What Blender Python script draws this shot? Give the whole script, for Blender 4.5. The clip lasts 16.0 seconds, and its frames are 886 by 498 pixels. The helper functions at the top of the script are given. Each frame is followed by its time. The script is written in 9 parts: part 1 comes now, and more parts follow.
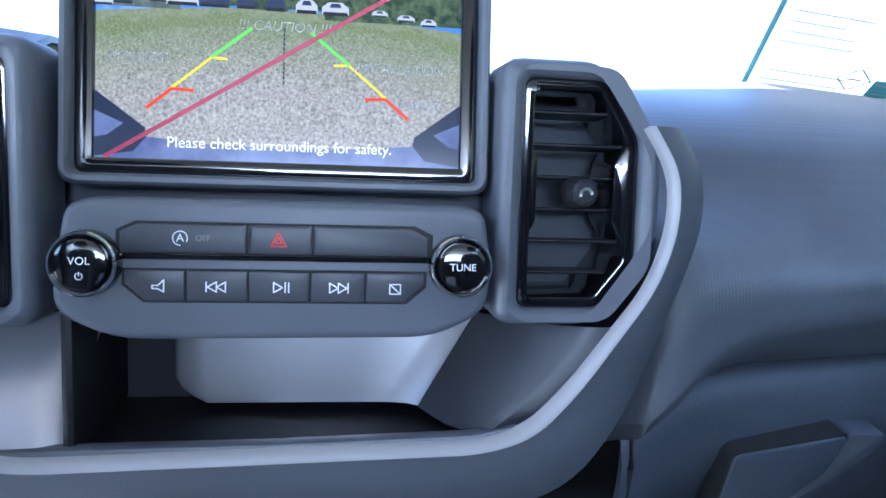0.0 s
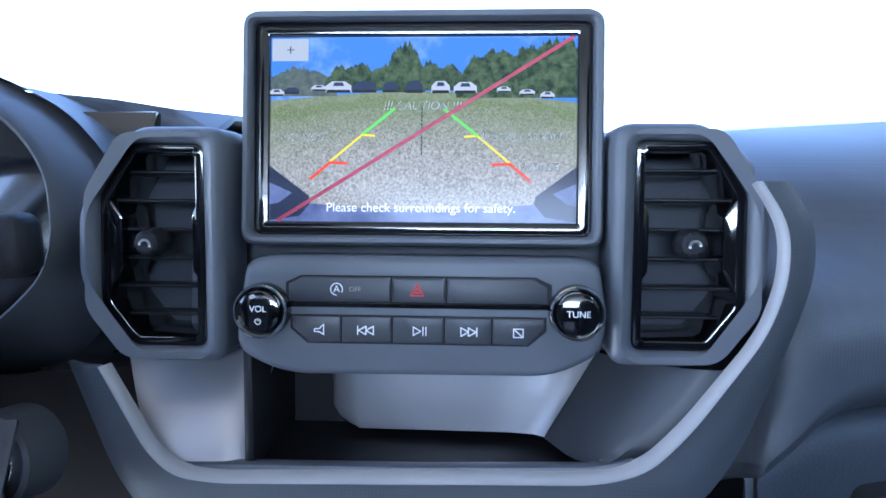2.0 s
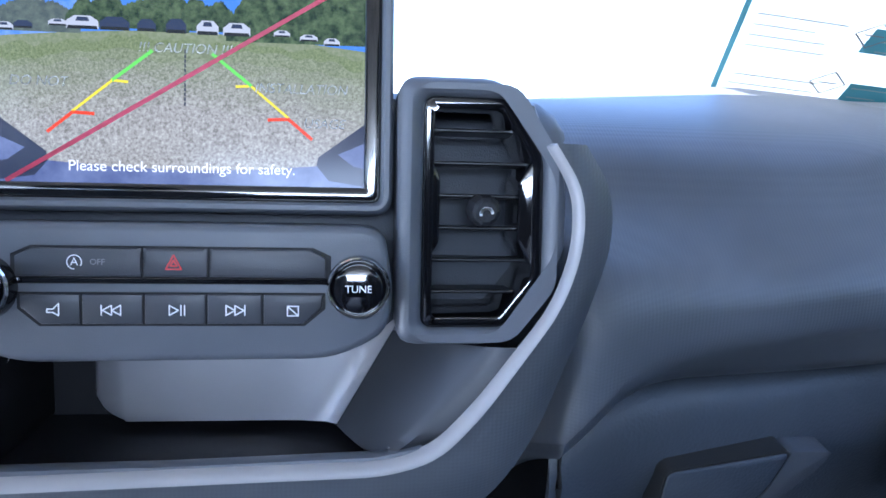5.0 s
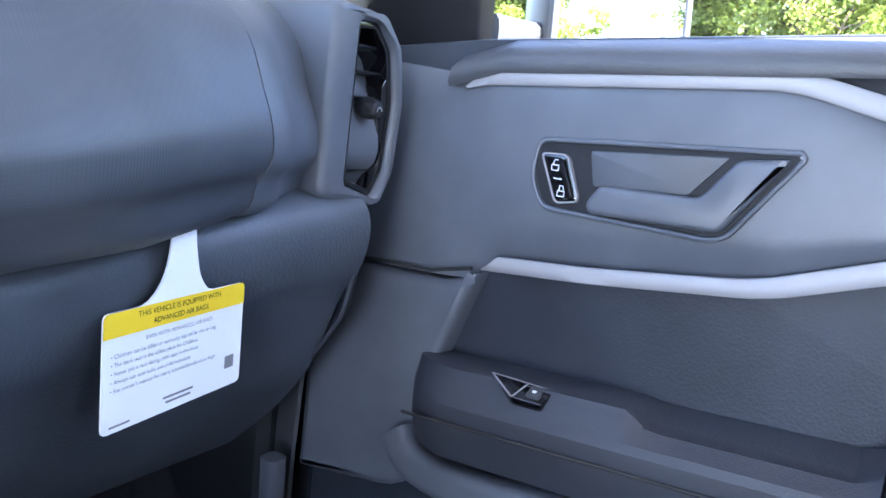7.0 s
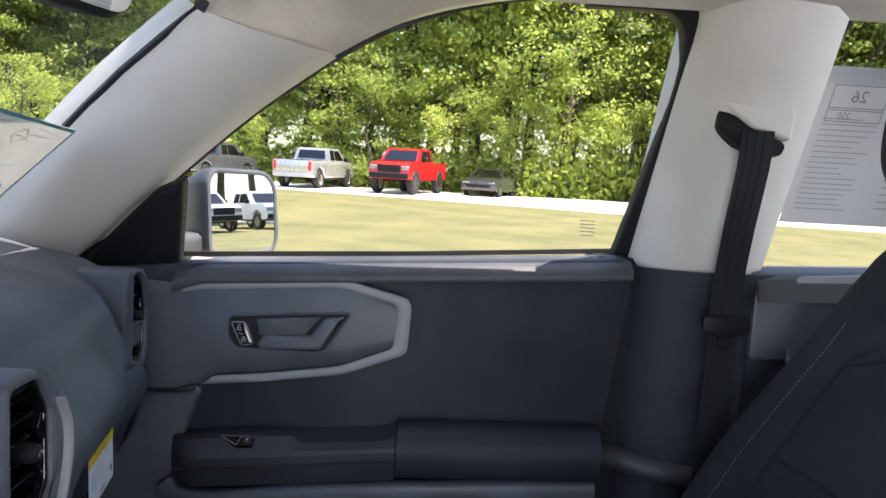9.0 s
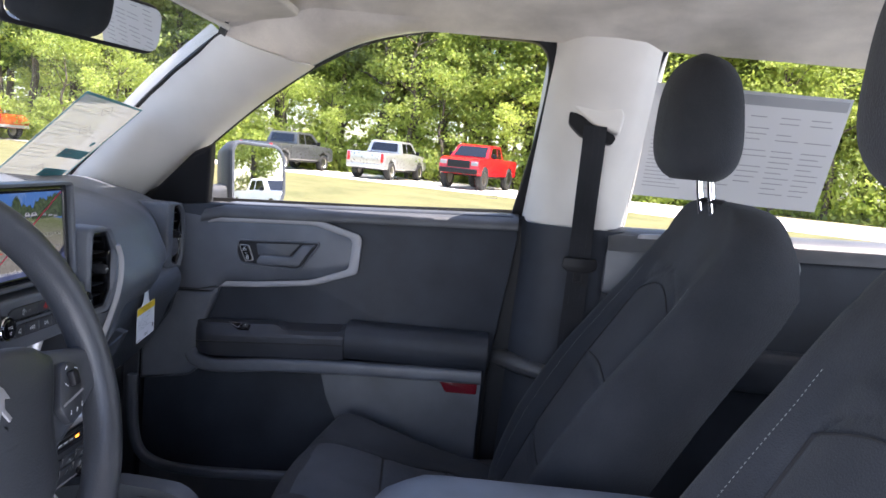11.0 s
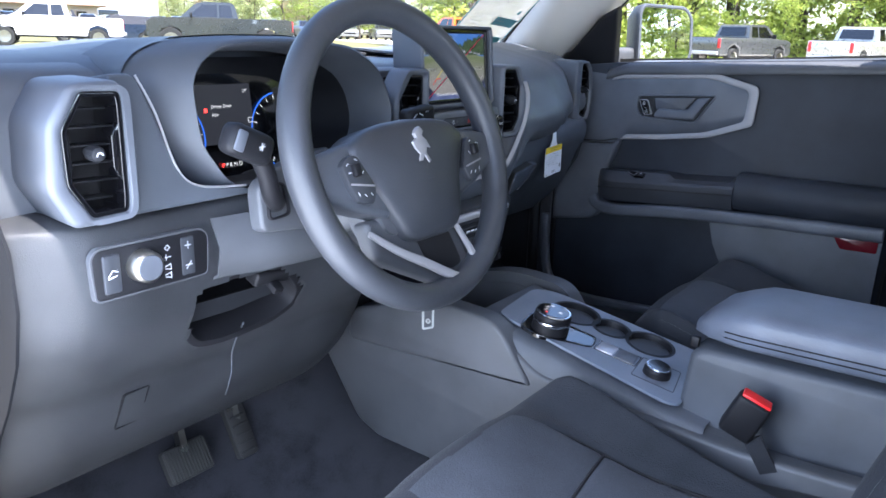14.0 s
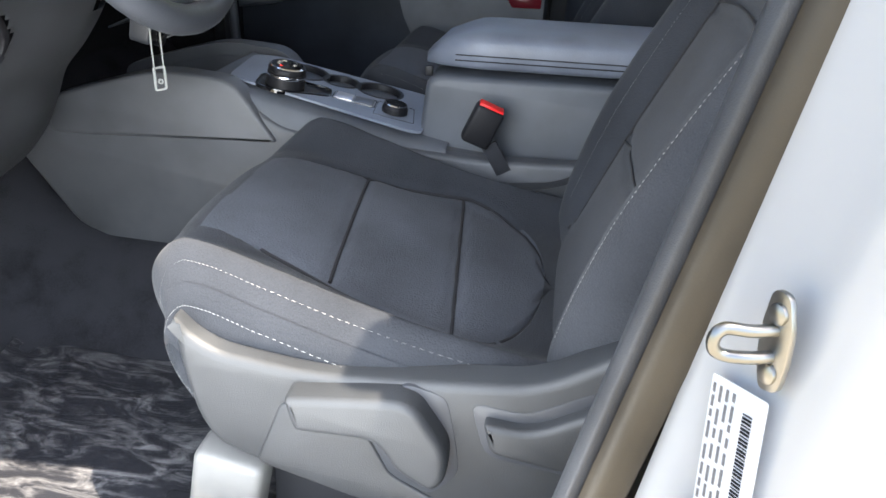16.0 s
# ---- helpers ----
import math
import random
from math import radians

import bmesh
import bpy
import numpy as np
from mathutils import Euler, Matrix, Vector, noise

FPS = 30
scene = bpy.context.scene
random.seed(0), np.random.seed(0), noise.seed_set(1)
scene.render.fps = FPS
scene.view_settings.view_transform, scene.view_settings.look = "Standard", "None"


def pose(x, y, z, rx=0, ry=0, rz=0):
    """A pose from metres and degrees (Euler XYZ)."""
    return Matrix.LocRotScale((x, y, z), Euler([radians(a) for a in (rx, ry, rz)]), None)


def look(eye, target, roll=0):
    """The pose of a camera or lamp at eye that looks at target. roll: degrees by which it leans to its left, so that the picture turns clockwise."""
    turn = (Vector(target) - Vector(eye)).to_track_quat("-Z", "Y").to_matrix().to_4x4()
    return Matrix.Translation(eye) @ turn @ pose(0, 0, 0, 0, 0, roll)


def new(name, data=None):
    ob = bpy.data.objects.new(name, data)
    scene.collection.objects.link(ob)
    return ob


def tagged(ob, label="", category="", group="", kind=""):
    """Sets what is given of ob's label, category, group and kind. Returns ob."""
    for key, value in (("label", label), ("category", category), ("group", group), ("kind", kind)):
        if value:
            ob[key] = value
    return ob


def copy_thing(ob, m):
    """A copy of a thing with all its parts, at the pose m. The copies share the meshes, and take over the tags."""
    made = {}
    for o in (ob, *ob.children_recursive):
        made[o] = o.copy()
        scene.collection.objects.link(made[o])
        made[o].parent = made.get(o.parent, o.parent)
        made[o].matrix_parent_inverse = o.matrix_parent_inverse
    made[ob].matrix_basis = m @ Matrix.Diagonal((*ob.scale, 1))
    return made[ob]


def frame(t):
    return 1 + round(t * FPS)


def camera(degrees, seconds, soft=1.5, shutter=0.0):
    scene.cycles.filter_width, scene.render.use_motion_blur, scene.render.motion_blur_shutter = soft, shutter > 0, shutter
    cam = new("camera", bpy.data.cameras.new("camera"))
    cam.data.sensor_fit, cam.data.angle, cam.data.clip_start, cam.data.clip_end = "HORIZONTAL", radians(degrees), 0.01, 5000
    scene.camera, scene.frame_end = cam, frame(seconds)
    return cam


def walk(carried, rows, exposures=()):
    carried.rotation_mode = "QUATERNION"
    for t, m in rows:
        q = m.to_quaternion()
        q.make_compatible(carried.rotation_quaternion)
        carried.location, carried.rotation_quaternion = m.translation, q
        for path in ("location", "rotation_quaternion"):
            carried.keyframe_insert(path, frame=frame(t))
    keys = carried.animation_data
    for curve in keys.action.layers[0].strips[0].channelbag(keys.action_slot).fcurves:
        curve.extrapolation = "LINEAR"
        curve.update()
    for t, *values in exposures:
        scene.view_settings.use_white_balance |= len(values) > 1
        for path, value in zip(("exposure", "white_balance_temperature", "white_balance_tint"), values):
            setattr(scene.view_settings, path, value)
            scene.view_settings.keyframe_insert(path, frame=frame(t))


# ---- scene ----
from mathutils.geometry import tessellate_polygon

# ---- camera and walk ----
cam = camera(61.4, 16.0, 1.6)
PATH = [
    (0, (0.026, 0.024, 1.163), (0.316, 1.989, 0.933), 2.0),
    (0.5, (0.022, -0.008, 1.173), (0.128, 1.979, 0.974), 1.7),
    (1, (0.025, -0.023, 1.176), (0.01, 1.969, 0.998), 1.3),
    (1.5, (0.035, -0.023, 1.181), (-0.045, 1.968, 1.007), 0.8),
    (2, (0.037, -0.022, 1.182), (-0.076, 1.967, 1.007), 0.3),
    (2.5, (0.038, -0.022, 1.181), (-0.089, 1.966, 1.004), 0.0),
    (3, (0.039, -0.023, 1.182), (-0.092, 1.965, 1.004), 0.1),
    (3.2, (0.038, -0.023, 1.182), (-0.09, 1.965, 1.004), 0.1),
    (5.4, (0.113, 0.046, 1.168), (0.62, 1.963, 0.912), 2.6),
    (5.5, (0.121, 0.053, 1.166), (0.721, 1.944, 0.906), 2.9),
    (6, (0.166, 0.073, 1.16), (1.162, 1.781, 0.862), 4.0),
    (6.5, (0.212, 0.102, 1.145), (1.577, 1.527, 0.823), 5.1),
    (7, (0.226, 0.134, 1.139), (1.902, 1.168, 0.788), 6.9),
    (7.5, (0.125, 0.113, 1.159), (1.979, 0.802, 0.858), 7.2),
    (8, (-0.028, 0.092, 1.22), (1.916, 0.491, 0.978), 5.2),
    (8.5, (-0.219, 0.129, 1.296), (1.763, 0.266, 1.066), 3.5),
    (9, (-0.393, 0.101, 1.377), (1.594, 0.029, 1.158), 3.2),
    (9.2, (-0.401, 0.1, 1.379), (1.58, -0.04, 1.147), 3.3),
    (11.3, (-0.923, -0.228, 1.347), (1.046, 0.014, 1.092), 6.1),
    (11.5, (-0.92, -0.253, 1.33), (1.028, 0.101, 1.052), 6.0),
    (12, (-0.944, -0.28, 1.314), (0.931, 0.334, 0.982), 5.6),
    (12.5, (-0.974, -0.302, 1.299), (0.8, 0.542, 0.925), 4.4),
    (13, (-0.995, -0.339, 1.296), (0.68, 0.672, 0.88), 3.2),
    (13.5, (-1.02, -0.357, 1.291), (0.571, 0.759, 0.82), 2.4),
    (14, (-1.042, -0.349, 1.27), (0.505, 0.787, 0.707), 1.8),
    (14.5, (-1.058, -0.31, 1.226), (0.567, 0.603, 0.501), 0.8),
    (15, (-1.096, -0.27, 1.165), (0.63, 0.276, 0.314), 1.2),
    (15.5, (-1.142, -0.269, 1.138), (0.604, 0.076, 0.226), 1.9),
    (16, (-1.16, -0.26, 1.129), (0.605, -0.003, 0.225), 3.5),
]
EXPOSURES = [(0, 3.15, 5300, 13), (1.0, 3.07, 5250, 13), (3.2, 3.03, 5250, 13), (5.4, 3.1, 5500, 15), (6.5, 3.7, 5700, 16), (7.5, 3.7, 5900, 17), (8.2, 2.75, 5900, 17), (8.7, 2.0, 6300, 16), (9.2, 1.6, 6700, 15), (11.3, 2.1, 6300, 20), (12.5, 2.2, 6000, 21), (13.5, 2.1, 5900, 18), (14.0, 2.3, 5900, 15), (14.5, 2.85, 6000, 12), (15.0, 3.1, 7000, 13), (15.5, 2.46, 7050, 11), (16, 2.2, 7100, 11)]
walk(cam, [(t, look(eye, target, roll)) for t, eye, target, roll in PATH], EXPOSURES)

# ---- world, sun ----
world = bpy.data.worlds.new("sky")
world.use_nodes = True
scene.world = world
SUN_WAY = Vector((-0.14, -0.45, 1.0)).normalized()
_n = world.node_tree.nodes
_sky = _n.new("ShaderNodeTexSky")
_sky.sky_type = "NISHITA"
_sky.sun_disc = False
_sky.sun_elevation = math.asin(SUN_WAY.z)
_sky.sun_rotation = math.atan2(SUN_WAY.x, SUN_WAY.y)
_sky.air_density, _sky.dust_density, _sky.ozone_density = 1.0, 1.5, 1.0
_n["Background"].inputs["Strength"].default_value = 0.15
world.node_tree.links.new(_sky.outputs[0], _n["Background"].inputs["Color"])
_sun = bpy.data.lights.new("sun", "SUN")
_sun.energy, _sun.angle, _sun.color = 5.0, radians(0.53), (1.0, 0.93, 0.82)
sun = new("sun", _sun)
sun.matrix_world = look(SUN_WAY * 40, (0, 0, 0))
tagged(sun, kind="structure")
# added fill lamp in the driver's doorway, on top of the sky's own light
_door = bpy.data.lights.new("doorway_fill", "AREA")
_door.shape, _door.size, _door.size_y, _door.energy, _door.color = "RECTANGLE", 0.55, 0.7, 2.7, (0.80, 0.89, 1.0)
doorway_fill = new("doorway_fill", _door)
doorway_fill.matrix_world = look((-0.79, 0.06, 0.86), (0.2, 0.06, 0.74))
tagged(doorway_fill, kind="structure")
# unseen fill lamp added at the tailgate opening to brighten the dash
_tail = bpy.data.lights.new("tailgate_fill", "AREA")
_tail.shape, _tail.size, _tail.size_y, _tail.energy, _tail.color = "RECTANGLE", 1.15, 0.36, 7.5, (0.74, 0.86, 1.0)
tailgate_fill = new("tailgate_fill", _tail)
tailgate_fill.matrix_world = look((0, -2.16, 1.42), (0, 0.4, 1.10))
tagged(tailgate_fill, kind="structure")


# ---- materials ----
def nodes_of(name):
    m = bpy.data.materials.new(name)
    m.use_nodes = True
    nt = m.node_tree
    return m, nt, nt.nodes["Principled BSDF"]


def N(nt, kind, **kw):
    n = nt.nodes.new(kind)
    for k, v in kw.items():
        if k in n.inputs:
            n.inputs[k].default_value = v
    return n


def ramp(nt, fac, a, b, lo=0.0, hi=1.0):
    r = nt.nodes.new("ShaderNodeValToRGB")
    e = r.color_ramp.elements
    e[0].position, e[0].color = lo, (*a, 1)
    e[1].position, e[1].color = hi, (*b, 1)
    nt.links.new(fac, r.inputs[0])
    return r.outputs[0]


def coords(nt, scale=(1, 1, 1), turn=(0, 0, 0)):
    tc = nt.nodes.new("ShaderNodeTexCoord")
    mp = nt.nodes.new("ShaderNodeMapping")
    mp.inputs["Scale"].default_value = scale
    mp.inputs["Rotation"].default_value = turn
    nt.links.new(tc.outputs["Object"], mp.inputs[0])
    return mp.outputs[0]


def bump(nt, bs, height, strength, dist=0.001):
    b = nt.nodes.new("ShaderNodeBump")
    b.inputs["Strength"].default_value = strength
    b.inputs["Distance"].default_value = dist
    nt.links.new(height, b.inputs["Height"])
    nt.links.new(b.outputs[0], bs.inputs["Normal"])


def plastic(name, col, rough=0.5, grain=900.0, relief=0.25, vary=0.25, spec=0.5, metal=0.0, coat=0.0):
    """Moulded plastic or paint: fine grain in relief, slow uneven tone and gloss."""
    m, nt, bs = nodes_of(name)
    v = coords(nt)
    big = N(nt, "ShaderNodeTexNoise", Scale=9.0, Detail=4.0)
    nt.links.new(v, big.inputs["Vector"])
    nt.links.new(ramp(nt, big.outputs[0], [c * (1 - vary) for c in col], [min(1, c * (1 + vary)) for c in col], 0.3, 0.7), bs.inputs["Base Color"])
    rr = N(nt, "ShaderNodeMapRange")
    rr.inputs["To Min"].default_value, rr.inputs["To Max"].default_value = max(0.02, rough - 0.06), rough + 0.08
    nt.links.new(big.outputs[0], rr.inputs[0])
    nt.links.new(rr.outputs[0], bs.inputs["Roughness"])
    bs.inputs["Specular IOR Level"].default_value = spec
    bs.inputs["Metallic"].default_value = metal
    bs.inputs["Coat Weight"].default_value = coat
    bs.inputs["Coat Roughness"].default_value = 0.04
    if relief:
        g = N(nt, "ShaderNodeTexVoronoi", Scale=grain)
        nt.links.new(v, g.inputs["Vector"])
        bump(nt, bs, g.outputs["Distance"], relief, 0.0004)
    return m


def diamond_pad(name, col, pitch=0.0042):
    """Soft pad embossed with small diamonds."""
    m, nt, bs = nodes_of(name)
    tc = nt.nodes.new("ShaderNodeTexCoord")
    sep = nt.nodes.new("ShaderNodeSeparateXYZ")
    nt.links.new(tc.outputs["Object"], sep.inputs[0])

    def op(kind, a, b=None, c=None):
        n = nt.nodes.new("ShaderNodeMath")
        n.operation = kind
        for i, s in enumerate((a, b, c)):
            if s is None:
                continue
            if isinstance(s, (int, float)):
                n.inputs[i].default_value = s
            else:
                nt.links.new(s, n.inputs[i])
        return n.outputs[0]

    k = 2 * math.pi / pitch
    along = op("SUBTRACT", sep.outputs[2], sep.outputs[1])
    a = op("SINE", op("MULTIPLY", op("ADD", sep.outputs[0], along), k * 0.7))
    b = op("SINE", op("MULTIPLY", op("SUBTRACT", sep.outputs[0], along), k * 0.7))
    h = op("MULTIPLY", a, b)
    big = N(nt, "ShaderNodeTexNoise", Scale=6.0, Detail=4.0)
    nt.links.new(tc.outputs["Object"], big.inputs["Vector"])
    mix = op("ADD", op("MULTIPLY", h, 0.03), big.outputs[0])
    nt.links.new(ramp(nt, mix, [c * 0.6 for c in col], [c * 1.4 for c in col], 0.25, 0.75), bs.inputs["Base Color"])
    bs.inputs["Roughness"].default_value = 0.48
    bump(nt, bs, h, 0.13, 0.0004)
    return m


def cloth(name, col, pitch=0.0022, rough=0.95):
    """Woven seat cloth: two crossed threads, lint, slow tone."""
    m, nt, bs = nodes_of(name)
    v = coords(nt)
    w1 = N(nt, "ShaderNodeTexVoronoi", Scale=1 / pitch)
    nt.links.new(v, w1.inputs["Vector"])
    fine = N(nt, "ShaderNodeTexNoise", Scale=700.0, Detail=2.0)
    nt.links.new(v, fine.inputs["Vector"])
    big = N(nt, "ShaderNodeTexNoise", Scale=7.0, Detail=5.0)
    nt.links.new(v, big.inputs["Vector"])
    s = nt.nodes.new("ShaderNodeMath")
    s.operation = "MULTIPLY_ADD"
    s.inputs[1].default_value = 0.5
    nt.links.new(fine.outputs[0], s.inputs[0])
    nt.links.new(big.outputs[0], s.inputs[2])
    nt.links.new(ramp(nt, s.outputs[0], [c * 0.7 for c in col], [c * 1.3 for c in col], 0.5, 1.0), bs.inputs["Base Color"])
    bs.inputs["Roughness"].default_value = rough
    bs.inputs["Sheen Weight"].default_value = 0.06
    bs.inputs["Sheen Roughness"].default_value = 0.5
    bs.inputs["Specular IOR Level"].default_value = 0.1
    bump(nt, bs, w1.outputs["Distance"], 0.6, 0.0008)
    return m


def carpet(name, col):
    m, nt, bs = nodes_of(name)
    v = coords(nt)
    a = N(nt, "ShaderNodeTexNoise", Scale=900.0, Detail=3.0)
    b = N(nt, "ShaderNodeTexNoise", Scale=14.0, Detail=6.0)
    for n in (a, b):
        nt.links.new(v, n.inputs["Vector"])
    s = nt.nodes.new("ShaderNodeMath")
    s.operation = "ADD"
    nt.links.new(a.outputs[0], s.inputs[0])
    nt.links.new(b.outputs[0], s.inputs[1])
    nt.links.new(ramp(nt, s.outputs[0], [c * 0.5 for c in col], [c * 1.6 for c in col], 0.7, 1.3), bs.inputs["Base Color"])
    bs.inputs["Roughness"].default_value = 1.0
    bump(nt, bs, a.outputs[0], 0.9, 0.002)
    bs.inputs["Specular IOR Level"].default_value = 0.06
    return m


def glow(name, col, strength=1.0):
    m = bpy.data.materials.new(name)
    m.use_nodes = True
    bs = m.node_tree.nodes["Principled BSDF"]
    bs.inputs["Base Color"].default_value = (0.01, 0.01, 0.01, 1)
    bs.inputs["Roughness"].default_value = 0.12
    bs.inputs["Specular IOR Level"].default_value = 0.12
    bs.inputs["Emission Color"].default_value = (*col, 1)
    bs.inputs["Emission Strength"].default_value = strength
    return m


def glow_noise(name, a, b, scale, strength, lo=0.35, hi=0.65):
    m = glow(name, a, strength)
    nt = m.node_tree
    v = coords(nt)
    n = N(nt, "ShaderNodeTexNoise", Scale=scale, Detail=6.0, Roughness=0.7)
    nt.links.new(v, n.inputs["Vector"])
    nt.links.new(ramp(nt, n.outputs[0], a, b, lo, hi), nt.nodes["Principled BSDF"].inputs["Emission Color"])
    return m


def glass(name, tint=(1, 1, 1), rough=0.0):
    """Thin clear pane: mostly straight through, with a weak mirror sheen."""
    m = bpy.data.materials.new(name)
    m.use_nodes = True
    nt = m.node_tree
    nt.nodes.remove(nt.nodes["Principled BSDF"])
    t = nt.nodes.new("ShaderNodeBsdfTransparent")
    t.inputs[0].default_value = (*tint, 1)
    g = nt.nodes.new("ShaderNodeBsdfGlossy")
    g.inputs["Roughness"].default_value = rough
    f = nt.nodes.new("ShaderNodeLayerWeight")
    f.inputs[0].default_value = 0.5
    p = nt.nodes.new("ShaderNodeMath")
    p.operation = "POWER"
    p.inputs[1].default_value = 5.0
    nt.links.new(f.outputs["Facing"], p.inputs[0])
    s = nt.nodes.new("ShaderNodeMath")
    s.operation = "MULTIPLY_ADD"
    s.inputs[1].default_value, s.inputs[2].default_value = 0.5, 0.03
    nt.links.new(p.outputs[0], s.inputs[0])
    mix = nt.nodes.new("ShaderNodeMixShader")
    nt.links.new(s.outputs[0], mix.inputs[0])
    nt.links.new(t.outputs[0], mix.inputs[1])
    nt.links.new(g.outputs[0], mix.inputs[2])
    nt.links.new(mix.outputs[0], nt.nodes["Material Output"].inputs[0])
    return m


def ground_mat(name, cols, scale, rough=1.0, fine=60.0, relief=0.6, dist=0.03):
    m, nt, bs = nodes_of(name)
    v = coords(nt)
    a = N(nt, "ShaderNodeTexNoise", Scale=scale, Detail=8.0, Roughness=0.65)
    b = N(nt, "ShaderNodeTexNoise", Scale=fine, Detail=4.0)
    for n in (a, b):
        nt.links.new(v, n.inputs["Vector"])
    s = nt.nodes.new("ShaderNodeMath")
    s.operation = "MULTIPLY_ADD"
    s.inputs[1].default_value = 0.5
    nt.links.new(b.outputs[0], s.inputs[0])
    nt.links.new(a.outputs[0], s.inputs[2])
    nt.links.new(ramp(nt, s.outputs[0], cols[0], cols[1], 0.55, 0.95), bs.inputs["Base Color"])
    bs.inputs["Roughness"].default_value = rough
    bump(nt, bs, s.outputs[0], relief, dist)
    return m


def leaf_mat(name, a, b):
    m, nt, bs = nodes_of(name)
    g = nt.nodes.new("ShaderNodeNewGeometry")
    oi = nt.nodes.new("ShaderNodeObjectInfo")
    s = nt.nodes.new("ShaderNodeMath")
    s.operation = "MULTIPLY_ADD"
    s.inputs[1].default_value = 0.6
    nt.links.new(g.outputs["Random Per Island"], s.inputs[0])
    h = nt.nodes.new("ShaderNodeMath")
    h.operation = "MULTIPLY"
    h.inputs[1].default_value = 0.4
    nt.links.new(oi.outputs["Random"], h.inputs[0])
    nt.links.new(h.outputs[0], s.inputs[2])
    nt.links.new(ramp(nt, s.outputs[0], a, b), bs.inputs["Base Color"])
    bs.inputs["Roughness"].default_value = 0.55
    tr = nt.nodes.new("ShaderNodeBsdfTranslucent")
    nt.links.new(ramp(nt, s.outputs[0], [c * 1.6 for c in a], [c * 1.8 for c in b]), tr.inputs[0])
    mix = nt.nodes.new("ShaderNodeMixShader")
    mix.inputs[0].default_value = 0.45
    nt.links.new(bs.outputs[0], mix.inputs[1])
    nt.links.new(tr.outputs[0], mix.inputs[2])
    nt.links.new(mix.outputs[0], nt.nodes["Material Output"].inputs[0])
    return m


def mirror_mat():
    m, nt, bs = nodes_of("mirror_silver")
    bs.inputs["Base Color"].default_value = (0.86, 0.88, 0.89, 1)
    bs.inputs["Metallic"].default_value, bs.inputs["Roughness"].default_value = 1.0, 0.0
    return m


